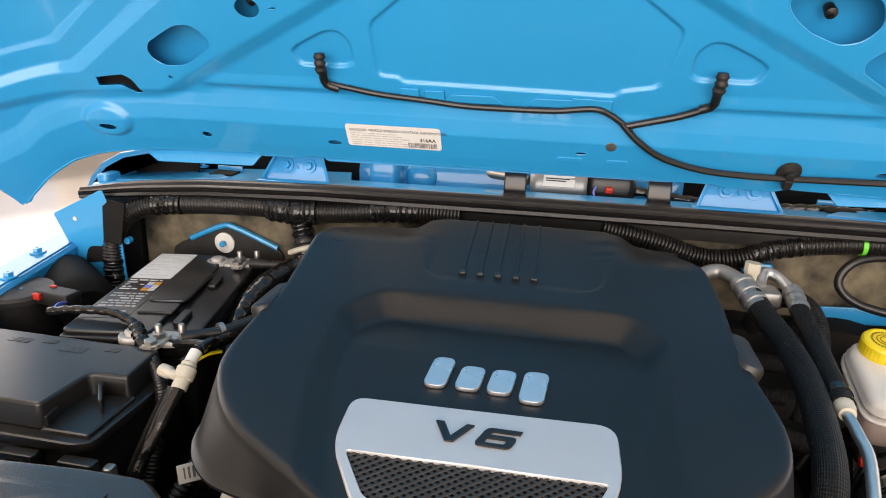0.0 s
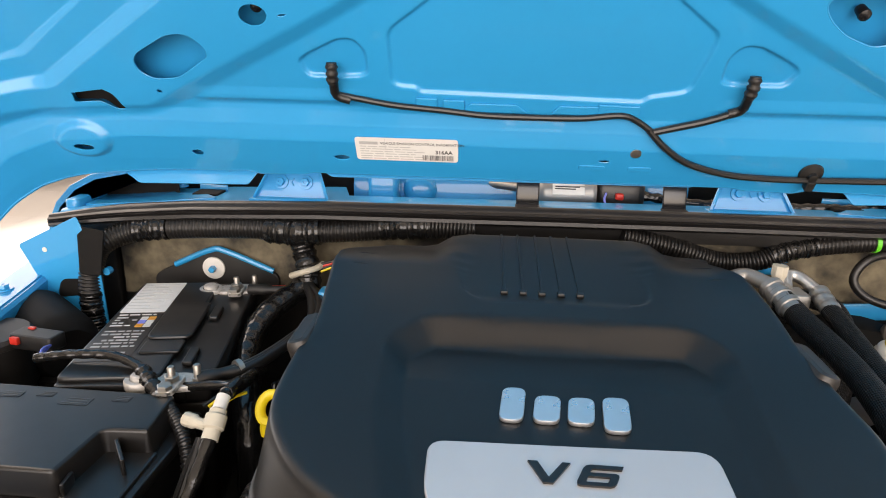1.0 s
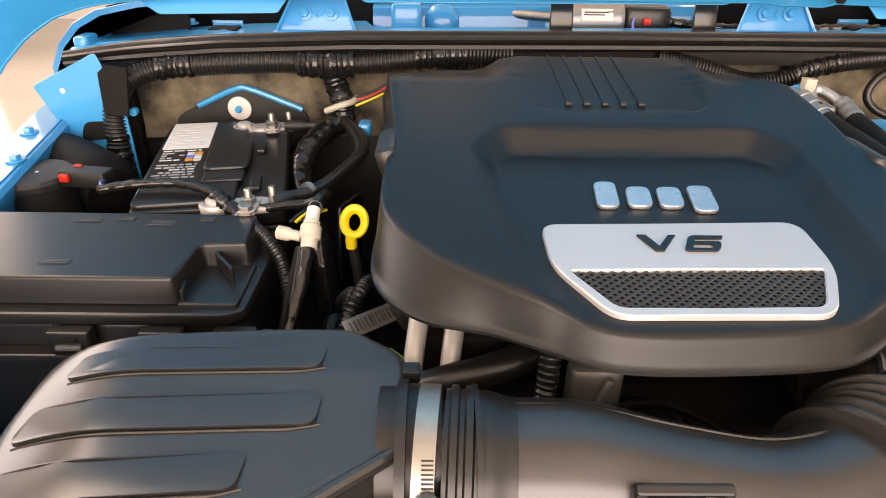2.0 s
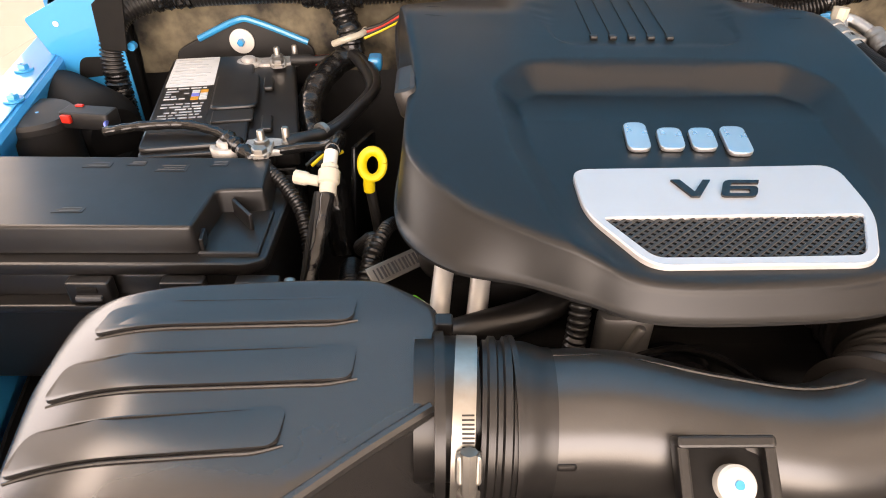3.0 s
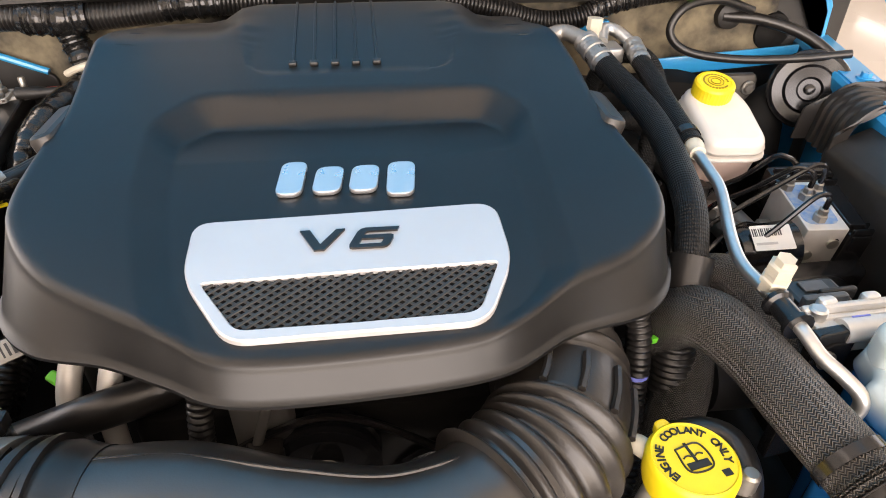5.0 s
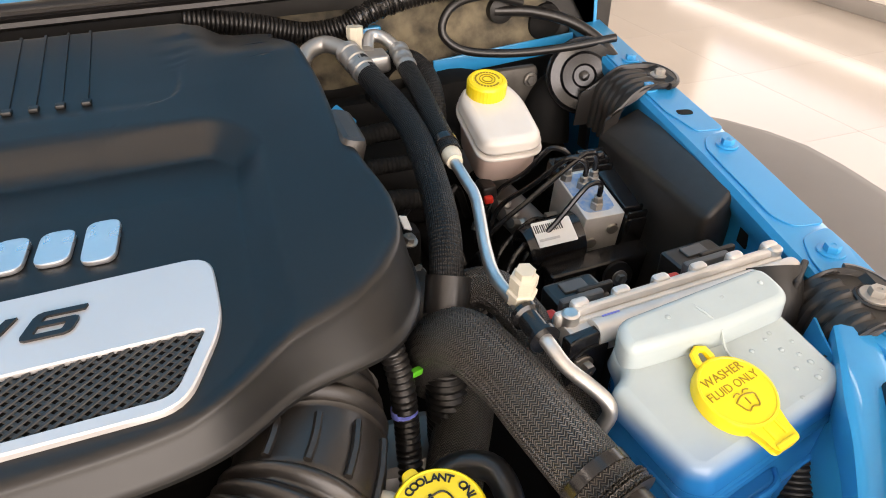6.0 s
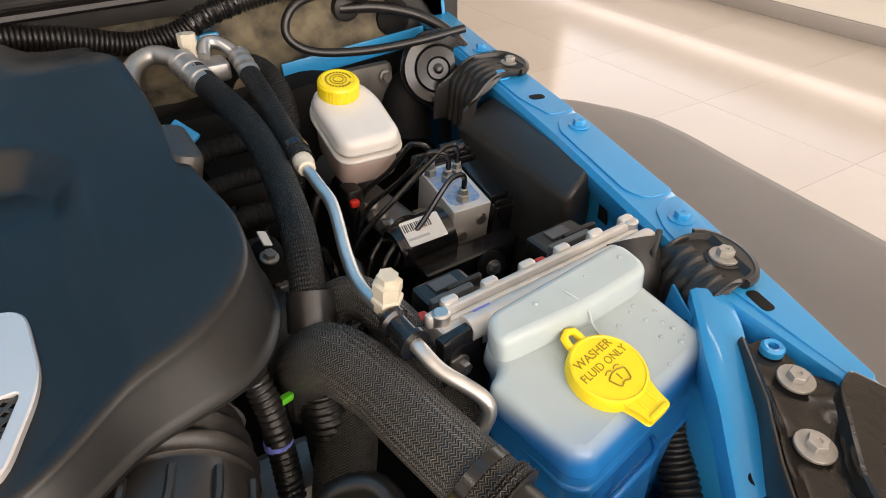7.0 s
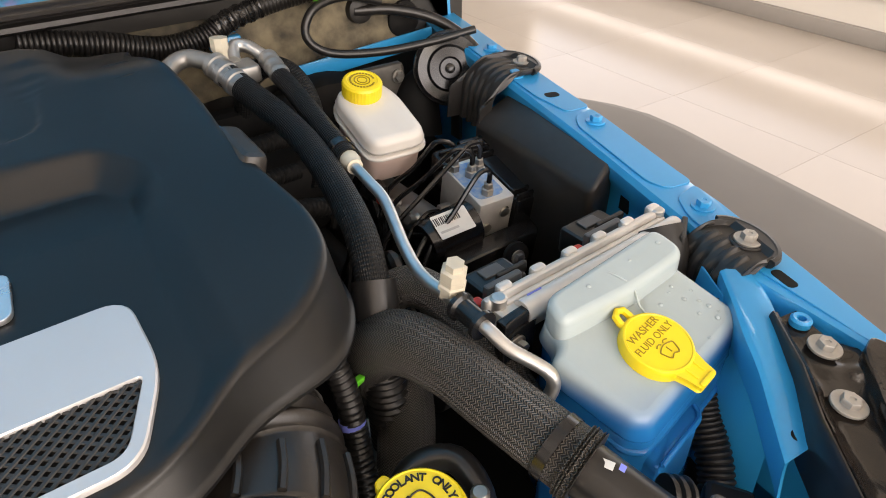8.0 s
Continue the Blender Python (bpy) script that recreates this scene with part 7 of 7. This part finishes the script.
WASHER = material("zinc_washer", (0.42, 0.40, 0.37), 0.45, metal=0.55, size=150, second=(0.30, 0.28, 0.25), mix=0.5, bump=0.15)
duct_shoe((0.757, 0.874, 1.2108), -9, 0.041, 0.034, 0.042, 0.04, "fluted black duct end bolted to the wing near the horn")
duct_shoe((0.651, 0.428, 1.1945), -17, 0.036, 0.014, 0.032, 0.12, "fluted black duct end bolted to the wing beside the tank")
sn = thing("duct_elbow", "short black rubber elbow between tank and wing", "elbow")
part("elbow_body", tube([(0.590, 0.470, 1.06), (0.598, 0.474, 1.13), (0.606, 0.480, 1.165), (0.612, 0.497, 1.186)], 0.024, 18), DULL, sn)
part("elbow_fin", moved(box(-0.020, 0.020, -0.003, 0.003, -0.03, 0.012, 0.002), pose(0.625, 0.478, 1.182, 0, 0, 35)), DULL, sn)
horn = thing("horn", "round black horn with a pressed centre by the firewall", "horn", at=(0.708, 0.985, 1.180))
hm = look((0, 0, 0), (0.30, 0.55, -0.22))
part("disc", moved(lathe([(0.020, -0.030), (0.048, -0.012), (0.054, -0.004), (0.054, 0.004), (0.050, 0.007), (0.036, 0.004), (0.032, 0.009), (0.018, 0.010), (0.015, 0.005), (0.008, 0.005), (0.007, 0.014), (0.004, 0.015)], 40), hm), GLOSSY, horn)
part("rim", moved(tube([(0.054 * math.cos(a), 0.054 * math.sin(a), 0.0) for a in (2 * math.pi * k / 40 for k in range(41))], 0.0035, 8, 0.006), hm), GLOSSY, horn)
part("trumpet", tube([(0.012, 0.030, -0.02), (-0.030, 0.045, -0.05), (-0.045, 0.03, -0.11)], lambda s, f: 0.030 + 0.012 * f, 24), DEEP, horn)
part("stay", moved(box(-0.004, 0.004, -0.012, 0.012, -0.08, 0.0, 0.002), pose(0.0, -0.02, -0.03)), RUBBER, horn)
part("wire_clip", tube([(-0.02, -0.035, -0.035), (0.0, -0.045, -0.05), (0.03, -0.03, -0.035)], 0.0025, 8), STEEL, horn)

# ---- hoses on the driver's side of the bay ----
vac = thing("vacuum_hose", "thin black rubber vacuum hose looped before the firewall", "hose")
part("loop", tube([(0.64, 1.075, 1.272), (0.575, 1.06, 1.292), (0.520, 1.05, 1.285), (0.502, 1.045, 1.252), (0.530, 1.035, 1.226), (0.600, 1.020, 1.217), (0.680, 1.0, 1.222), (0.755, 0.985, 1.232)], 0.0062, 12), RUBBER, vac)
part("upper_run", tube([(0.600, 1.085, 1.262), (0.660, 1.070, 1.258), (0.720, 1.04, 1.240), (0.760, 1.0, 1.205), (0.775, 0.965, 1.16)], 0.0085, 12), RUBBER, vac)
part("grommet", moved(lathe([(0.022, 0), (0.020, 0.010), (0.012, 0.014)], 24), pose(0.612, 1.092, 1.262, 90)), DULL, vac)
part("grommet", moved(lathe([(0.030, 0), (0.028, 0.012), (0.016, 0.018)], 24), pose(0.690, 1.098, 1.235, 90)), DEEP, vac)
heater = thing("heater_hose", "black braided heater hose arching by the firewall", "hose")
part("sleeve", tube([(0.435, 0.90, 1.10), (0.452, 0.935, 1.19), (0.445, 0.975, 1.232), (0.415, 1.005, 1.235), (0.395, 1.03, 1.19), (0.39, 1.04, 1.1)], 0.014, 16), FINE_BRAID, heater)

rear = thing("heater_pipes", "black ribbed heater pipes and dark brackets behind the engine cover", "pipes")
for pts, r in (([(0.295, 0.865, 1.175), (0.330, 0.885, 1.185), (0.385, 0.905, 1.180), (0.430, 0.930, 1.165)], 0.0115), ([(0.290, 0.835, 1.150), (0.335, 0.850, 1.160), (0.395, 0.870, 1.150)], 0.0100), ([(0.31, 0.80, 1.12), (0.35, 0.81, 1.135), (0.42, 0.83, 1.11)], 0.012)):
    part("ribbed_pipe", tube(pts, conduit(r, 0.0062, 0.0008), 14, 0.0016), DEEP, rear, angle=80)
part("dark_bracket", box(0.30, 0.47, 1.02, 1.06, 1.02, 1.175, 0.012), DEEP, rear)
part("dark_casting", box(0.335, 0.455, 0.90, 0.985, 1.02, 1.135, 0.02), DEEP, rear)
part("blue_stay", moved(box(-0.012, 0.012, -0.018, 0.018, -0.003, 0.003, 0.002), pose(0.318, 0.905, 1.205, 25, -30, 20)), BLUE, rear)
for x, y, z in ((0.340, 0.700, 1.150), (0.322, 0.770, 1.135), (0.395, 0.640, 1.10), (0.352, 0.610, 1.135)):
    part("bolt", moved(bolt_mesh(0.0065, 0.0095, 0.008), pose(x, y, z, 15, 10)), STEEL, rear)
part("pale_tag", moved(box(-0.005, 0.005, -0.010, 0.010, -0.0008, 0.0008, 0, 0.001), pose(0.347, 0.735, 1.150, 20, 25, 10)), PAPER, rear)
part("tag_stay", box(0.333, 0.362, 0.722, 0.750, 1.04, 1.143, 0.006), DEEP, rear)

ac1 = thing("air_conditioning_hose", "thick black braided air conditioning hose with crimped silver end", "hose", "air conditioning hoses")
A1 = [(0.352, 0.930, 1.262), (0.363, 0.885, 1.250), (0.370, 0.82, 1.244), (0.369, 0.755, 1.240), (0.360, 0.680, 1.234), (0.346, 0.605, 1.222), (0.330, 0.555, 1.185), (0.322, 0.535, 1.13), (0.320, 0.525, 1.04)]
part("sleeve", tube(A1, lambda s, f: 0.0152 - 0.001 * f, 20), FINE_BRAID, ac1)
part("ferrule", tube([(0.345, 0.955, 1.270), (0.358, 0.905, 1.255)], lambda s, f: 0.0154 + (0.0008 if int(s / 0.009) % 2 == 0 else -0.0006), 22, 0.0018), ALU, ac1)
part("pipe", tube([(0.285, 0.905, 1.20), (0.283, 0.945, 1.245), (0.295, 0.975, 1.266), (0.322, 0.985, 1.274), (0.345, 0.958, 1.271)], 0.0106, 16), ALU, ac1)
part("flange", box(0.268, 0.300, 0.890, 0.925, 1.185, 1.215, 0.005), ALU, ac1)
part("corrugated_end", tube([(0.323, 0.545, 1.160), (0.321, 0.530, 1.10), (0.320, 0.525, 1.04)], conduit(0.0185, 0.0062, 0.0014), 18, 0.0014), RUBBER, ac1, angle=80)
part("cuff", tube([(0.337, 0.570, 1.200), (0.328, 0.552, 1.175)], 0.0192, 20), RUBBER, ac1)
pc = part("service_cap", tube([(0.3585, 0.968, 1.266), (0.360, 0.970, 1.296)], lambda s, f: 0.0108 if s > 0.014 else 0.0085, 8, 0.004), IVORY, ac1)
ac2 = thing("air_conditioning_line", "slim braided hose running into a bent bare aluminium line", "hose", "air conditioning hoses")
A2 = [(0.412, 0.925, 1.252), (0.406, 0.85, 1.246), (0.398, 0.775, 1.240), (0.391, 0.71, 1.237)]
part("sleeve", tube(A2, 0.0118, 18), FINE_BRAID, ac2)
part("ferrule", tube([(0.413, 0.962, 1.262), (0.412, 0.920, 1.252)], lambda s, f: 0.0122 + (0.0007 if int(s / 0.008) % 2 == 0 else -0.0006), 20, 0.0018), ALU, ac2)
part("pipe", tube([(0.375, 0.975, 1.262), (0.385, 1.000, 1.272), (0.402, 0.995, 1.270), (0.413, 0.960, 1.262)], 0.0082, 14), PIPE, ac2)
part("pipe_block", box(0.362, 0.398, 0.945, 0.985, 1.240, 1.262, 0.004), ALU, ac2)
part("tie_band", tube([(0.3935, 0.735, 1.2385), (0.3925, 0.724, 1.238)], 0.0130, 18), GLOSSY, ac2)
part("collar", tube([(0.3915, 0.712, 1.237), (0.3895, 0.694, 1.236)], lambda s, f: 0.0100 if s < 0.010 else 0.0082, 14, 0.004), IVORY, ac2)
L2 = [(0.3895, 0.698, 1.236), (0.389, 0.665, 1.232), (0.3885, 0.636, 1.226), (0.3745, 0.580, 1.212), (0.3695, 0.545, 1.206), (0.3725, 0.505, 1.206), (0.3750, 0.466, 1.205), (0.380, 0.445, 1.1975), (0.391, 0.429, 1.190), (0.3985, 0.418, 1.183), (0.4005, 0.4145, 1.172), (0.395, 0.414, 1.160), (0.385, 0.416, 1.13)]
part("bare_line", tube(L2, 0.0056, 14, 0.004), PIPE, ac2)
part("line_clip", tube([(0.3725, 0.498, 1.206), (0.3745, 0.468, 1.205)], lambda s, f: 0.0125 if s < 0.006 or s > 0.026 else 0.0095, 14, 0.002), GLOSSY, ac2)
part("valve_cap", tube([(0.3750, 0.512, 1.205), (0.3755, 0.507, 1.241)], lambda s, f: 0.0098 if s < 0.010 else (0.0122 if s < 0.015 else (0.0104 if s < 0.020 else (0.0112 if s < 0.030 else 0.0078))), 6, 0.0012), IVORY, ac2, angle=25)

rad = thing("radiator_hose", "thick braided radiator hose with a clamped printed rubber end", "hose", "braided hoses")
R1 = [(0.318, 0.562, 1.10), (0.318, 0.550, 1.138), (0.322, 0.531, 1.166), (0.332, 0.505, 1.180), (0.344, 0.465, 1.182), (0.352, 0.425, 1.179), (0.360, 0.390, 1.175), (0.369, 0.354, 1.170)]
part("sleeve", tube(R1, lambda s, f: 0.0280 - 0.0035 * smooth(0.05, 0.16, s), 28, 0.005, flat=0.94), BRAID, rad)
part("frayed_end", tube([(0.3672, 0.360, 1.1710), (0.3700, 0.350, 1.1693)], lambda s, f: 0.0268 + 0.0013 * math.sin(s * 2500), 40, 0.001), BRAID, rad)
part("tie_band", tube([(0.3632, 0.376, 1.1733), (0.3650, 0.368, 1.1720)], 0.0258, 28), GLOSSY, rad)
part("bare_end", tube([(0.368, 0.356, 1.170), (0.378, 0.322, 1.163), (0.389, 0.29, 1.154), (0.40, 0.26, 1.138)], 0.0205, 24), RUBBER, rad)
part("print_mark", moved(box(-0.0055, 0.0055, -0.0028, 0.0028, 0, 0.0006, 0, 0), pose(0.3725, 0.338, 1.1868, 12, -4, -66)), PAPER, rad)
part("print_mark", moved(box(-0.002, 0.002, -0.0028, 0.0028, 0, 0.0006, 0, 0), pose(0.3795, 0.330, 1.1850, 12, 12, -66)), LILAC, rad)
rad2 = thing("coolant_hose", "dark braided coolant hose curling behind the radiator hose", "hose", "braided hoses")
part("sleeve", tube([(0.330, 0.560, 1.13), (0.350, 0.578, 1.165), (0.374, 0.568, 1.178), (0.391, 0.535, 1.168), (0.402, 0.495, 1.145), (0.415, 0.45, 1.10)], 0.0185, 22, 0.005), BRAID, rad2)
rad3 = thing("lower_hose", "dark braided hose dropping below the radiator hose", "hose", "braided hoses")
part("sleeve", tube([(0.345, 0.560, 1.12), (0.335, 0.525, 1.085), (0.312, 0.49, 1.045), (0.290, 0.45, 0.99), (0.27, 0.41, 0.92)], 0.026, 24, 0.005), BRAID, rad3)
mid = thing("engine_loom", "black ribbed loom with a green clip beside the engine cover", "wiring loom")
part("ribbed_tube", tube([(0.272, 0.525, 1.185), (0.276, 0.512, 1.15), (0.274, 0.495, 1.09), (0.265, 0.465, 1.05), (0.24, 0.43, 1.01)], conduit(0.0095, 0.0058, 0.0012), 14, 0.0014), RUBBER, mid, angle=80)
part("blue_band", tube([(0.2755, 0.508, 1.128), (0.2752, 0.506, 1.122)], 0.0112, 14), LILAC, mid)
part("green_clip", moved(box(-0.007, 0.007, -0.003, 0.003, -0.003, 0.003, 0.001), pose(0.290, 0.521, 1.150, 0, 20, 30)), LIME, mid)
part("alloy_boss", tube([(0.245, 0.530, 1.150), (0.225, 0.505, 1.150)], 0.018, 16), ALU, mid)
part("lower_casting", box(0.245, 0.32, 0.50, 0.57, 0.98, 1.05, 0.012), ALU, mid)

# ---- coolant bottle ----
cb = thing("coolant_bottle", "milky white coolant bottle with a side spout", "coolant bottle")
part("bottle", prism(rounded([(0.225, 0.285), (0.325, 0.285), (0.330, 0.400), (0.290, 0.425), (0.235, 0.405)], 0.025, 6), 0.99, 1.118, 0.014, steps=4), RESERVOIR, cb)
part("neck", lathe([(0.030, -0.03), (0.0265, -0.005), (0.0265, 0.02)], 28, None, (0.264, 0.385, 1.138)), RESERVOIR, cb)
part("spout", tube([(0.255, 0.395, 1.150), (0.238, 0.412, 1.156), (0.222, 0.424, 1.156)], lambda s, f: 0.0075 if s < 0.03 else 0.0065, 12), IVORY, cb)
part("overflow_hose", tube([(0.222, 0.424, 1.156), (0.212, 0.43, 1.15), (0.205, 0.42, 1.11)], 0.0085, 12), RUBBER, cb)
ccap = thing("coolant_filler_lid", "yellow engine coolant lid with black printed ring lettering", "lid", at=(0.264, 0.388, 1.170), turn=12)
part("cap_body", lathe([(0.0295, -0.026), (0.031, -0.020), (0.0315, -0.004), (0.030, 0.0), (0.0285, 0.0012), (0.0275, 0.0004), (0.002, 0.0006)], 48), YELLOW, ccap)
part("cap_ear", prism(rounded([(-0.010, 0.024), (0.004, 0.026), (0.002, 0.037), (-0.008, 0.036)], 0.004), -0.010, -0.001, 0.0015), YELLOW, ccap)
for k, ch in enumerate("ENGINE COOLANT ONLY"):
    a = math.radians(205 - k * 12.6)
    if ch != " ":
        words(ch, 0.0080, DULL, ccap, pose(0.0222 * math.cos(a), 0.0222 * math.sin(a), 0.0008, 0, 0, math.degrees(a) - 90), depth=0.0003, bold=0.0002)
part("sign_frame", tube([(-0.009, 0.009, 0.001), (0.009, 0.009, 0.001), (0.009, -0.009, 0.001), (-0.009, -0.009, 0.001), (-0.009, 0.009, 0.001)], 0.0007, 6, 0.002), DULL, ccap)
part("sign_fill", box(-0.008, 0.008, -0.0085, -0.003, 0.0006, 0.0012, 0, 0), DULL, ccap)
part("sign_stem", box(-0.001, 0.001, -0.004, 0.012, 0.0006, 0.0012, 0, 0), DULL, ccap)
for s in (-1, 1):
    part("sign_wave", tube([(s * 0.0075, 0.001, 0.001), (s * 0.0045, 0.0025, 0.001), (s * 0.0015, 0.001, 0.001)], 0.0006, 6, 0.002), DULL, ccap)
part("sign_box", box(0.011, 0.017, -0.019, -0.014, 0.0006, 0.0011, 0, 0), DULL, ccap)
oh = thing("overflow_line", "black rubber hose curled round the coolant cap", "hose")
part("curl", tube([(0.295, 0.365, 1.10), (0.318, 0.392, 1.125), (0.318, 0.425, 1.135), (0.292, 0.440, 1.13), (0.265, 0.435, 1.11)], 0.0105, 14), RUBBER, oh)
part("stub", lathe([(0.007, -0.03), (0.007, 0.01), (0.005, 0.012)], 14, None, (0.312, 0.388, 1.135)), STEEL, oh)

# ---- black bracket at the front corner of the wing ----
WORN = material("worn_black_paint", (0.012, 0.0105, 0.0095), 0.17, size=45, second=(0.034, 0.027, 0.022), mix=0.6, bump=0.35, fine=140, contrast=0.4)
fb = thing("lamp_bracket", "worn black steel lamp bracket bolted to the blue wing", "bracket")
rows = []
EDGE_L = [(0.0, 0.5875), (0.30, 0.553), (0.60, 0.519), (1.0, 0.482)]
EDGE_Y = [(0.0, 0.357), (0.30, 0.311), (0.60, 0.276), (1.0, 0.230)]
FAR_X = [(0.0, 0.612), (0.10, 0.607), (0.22, 0.603), (0.30, 0.610), (0.36, 0.618), (0.46, 0.616), (0.6, 0.606), (1.0, 0.560)]
FAR_Y = [(0.0, 0.353), (0.10, 0.336), (0.22, 0.318), (0.30, 0.304), (0.36, 0.296), (0.46, 0.278), (0.6, 0.250), (1.0, 0.185)]
for k in range(61):
    f = k / 60
    a = Vector((along_line(f, EDGE_L), along_line(f, EDGE_Y)))
    c = Vector((along_line(f, FAR_X), along_line(f, FAR_Y)))
    row = []
    for j in range(25):
        g = j / 24
        q = a.lerp(c, g)
        z = 1.1835 - 0.004 * f + 0.0085 * math.exp(-(g / 0.07) ** 2)
        # hammered creases and a raised outer fold
        z += (0.0034 * math.sin(f * 15 + 1) + 0.0016 * math.sin(f * 31)) * math.exp(-((g - 0.66) / 0.13) ** 2) * smooth(0.24, 0.36, f)
        z += 0.0026 * noise.noise((q.x * 45, q.y * 45, 2.3)) * smooth(0.12, 0.3, f)
        row.append((q.x, q.y, z))
    rows.append(row)
part("plate", sheet(rows, 0.003), WORN, fb)
wallrows = []
for k in range(21):
    f = k / 20
    x, y, z = along_line(f, EDGE_L) - 0.0016, along_line(f, EDGE_Y) + 0.0010, 1.1925 - 0.004 * f
    wallrows.append([(x, y, z), (x - 0.0012, y + 0.0008, z - 0.003), (x - 0.0016, y + 0.0012, z - 0.02), (x - 0.0016, y + 0.0012, z - 0.05)])
part("side_flange", sheet(wallrows, 0.002), BLACK, fb)
part("raised_flange", prism(rounded([(0.597, 0.294), (0.558, 0.261), (0.535, 0.240), (0.520, 0.205), (0.605, 0.200), (0.626, 0.258), (0.617, 0.299)], [0.006, 0.004, 0.02, 0.01, 0.01, 0.01, 0.006]), 1.172, 1.1965, 0.003), WORN, fb)
fbolt_m = bolt_mesh(0.0072, 0.0128, 0.0075)
p = part("bracket_bolt", fbolt_m, WASHER, fb)
p.matrix_local = pose(0.5875, 0.3155, 1.1855, 4, 0, 10)
again(p, pose(0.548, 0.2755, 1.1845, 4, 0, 25), fb)
part("blue_ring", lathe([(0.0085, 0), (0.0085, 0.005), (0.0065, 0.007), (0.0038, 0.006), (0.0036, 0.001)], 20, None, (0.5985, 0.342, 1.1845)), BLUE, fb)
bp = thing("wing_brace", "blue painted folded brace below the wing rail", "brace")
LEGL = [(0.604, 0.420, 1.187), (0.576, 0.387, 1.186), (0.555, 0.362, 1.183), (0.535, 0.334, 1.178), (0.513, 0.306, 1.169), (0.493, 0.279, 1.158)]
LEGR = [(0.624, 0.402, 1.187), (0.603, 0.373, 1.187), (0.586, 0.354, 1.185), (0.567, 0.334, 1.180), (0.542, 0.303, 1.172), (0.522, 0.275, 1.163)]
rows = []
left_edge, right_edge = spline(LEGL, 0.004)[0], spline(LEGR, 0.004)[0]
for k in range(31):
    a, b = left_edge[k * (len(left_edge) - 1) // 30], right_edge[k * (len(right_edge) - 1) // 30]
    u = Vector(b) - Vector(a)
    down = Vector((-0.05, -0.20, -0.975))
    a, b = Vector(a), Vector(b)
    rows.append([tuple(q) for q in (b + down * 0.030 + u * 0.02, b + down * 0.008, b + down * 0.0015 - u * 0.03, b - u * 0.14, a + u * 0.5, a + u * 0.14, a + down * 0.0015 + u * 0.03, a + down * 0.008, a + down * 0.032 - u * 0.02)])
part("channel", sheet(rows, 0.002), BLUE, bp)
rows = []
for x, y in ((0.604, 0.440), (0.590, 0.415), (0.579, 0.392), (0.572, 0.368), (0.572, 0.344), (0.580, 0.322)):
    rows.append([(x + 0.006, y, 1.176), (x + 0.001, y, 1.150), (x, y, 1.10), (x + 0.004, y - 0.004, 1.03), (x + 0.010, y - 0.008, 0.95)])
part("curved_panel", sheet(rows, 0.002), BLUE, bp)
part("dark_hole", moved(lathe([(0.0045, 0), (0.0045, 0.0008)], 12), pose(0.5135, 0.2865, 1.1650, 16, -6, 0)), DEEP, bp)
part("gap_hose", tube([(0.575, 0.395, 1.10), (0.568, 0.375, 1.06), (0.555, 0.345, 1.03), (0.53, 0.315, 1.0)], conduit(0.016, 0.006, 0.001), 16, 0.002), DULL, bp)
gb = thing("front_box", "small grey metal box in the front corner of the bay", "box")
part("lid", moved(box(-0.026, 0.026, -0.020, 0.020, -0.03, 0.0, 0.004), pose(0.447, 0.276, 1.120, 8, 0, 25)), FLARE, gb)
part("ribbed_boot", tube([(0.420, 0.318, 1.135), (0.436, 0.308, 1.13)], conduit(0.014, 0.007, 0.0015), 16, 0.0015), RUBBER, gb)
part("dark_cover", moved(box(-0.03, 0.03, -0.02, 0.02, -0.02, 0.0, 0.005), pose(0.490, 0.296, 1.075, 0, 0, 35)), BLACK, gb)
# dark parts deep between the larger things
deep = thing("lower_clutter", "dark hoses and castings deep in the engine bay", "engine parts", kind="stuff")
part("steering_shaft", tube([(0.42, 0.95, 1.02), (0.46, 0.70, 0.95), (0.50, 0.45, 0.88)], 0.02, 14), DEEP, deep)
part("steering_pump", tube([(0.40, 0.60, 1.02), (0.46, 0.60, 1.02)], 0.045, 24), DULL, deep)
part("pump_bolt", moved(bolt_mesh(0.008, 0.012, 0.01), pose(0.352, 0.72, 1.09)), STEEL, deep)
part("pump_bolt", moved(bolt_mesh(0.007, 0.011, 0.01), pose(0.365, 0.665, 1.085)), STEEL, deep)
part("alternator", tube([(0.305, 0.70, 1.05), (0.36, 0.70, 1.05)], 0.05, 26), DULL, deep)
part("alternator_face", box(0.33, 0.362, 0.735, 0.775, 1.105, 1.130, 0.004), DULL, deep)
crew = random.Random(12)
for k in range(16):
    x, y = crew.uniform(0.33, 0.50), crew.uniform(0.56, 0.95)
    dx, dy = crew.uniform(-0.06, 0.06), crew.uniform(-0.12, 0.12)
    part("small_line", tube([(x, y, 1.03 + crew.uniform(-0.03, 0.05)), (x + dx * 0.5, y + dy * 0.5, 1.07 + crew.uniform(-0.02, 0.04)), (x + dx, y + dy, 1.02)], crew.uniform(0.003, 0.008), 8, 0.008), (RUBBER, DULL, GLOSSY)[k % 3], deep)

# ---- floor tiles of the hall, laid in rows with thin joints ----
NX, NY = 12, 16
TX, TY = (EAST + HX) / NX, (HY1 - HY0) / NY
bm = box(-TX / 2 + 0.0007, TX / 2 - 0.0007, -TY / 2 + 0.0007, TY / 2 - 0.0007, -0.008, 0.0, 0.0004, 0.001)
tile = part("tile", bm, FLOOR, hall_floor, smooth=False)
tile.matrix_local = pose(-HX + TX / 2, HY0 + TY / 2, 0)
for k in range(1, NX * NY):
    again(tile, pose(-HX + TX * (k % NX + 0.5), HY0 + TY * (k // NX + 0.5), 0), hall_floor)
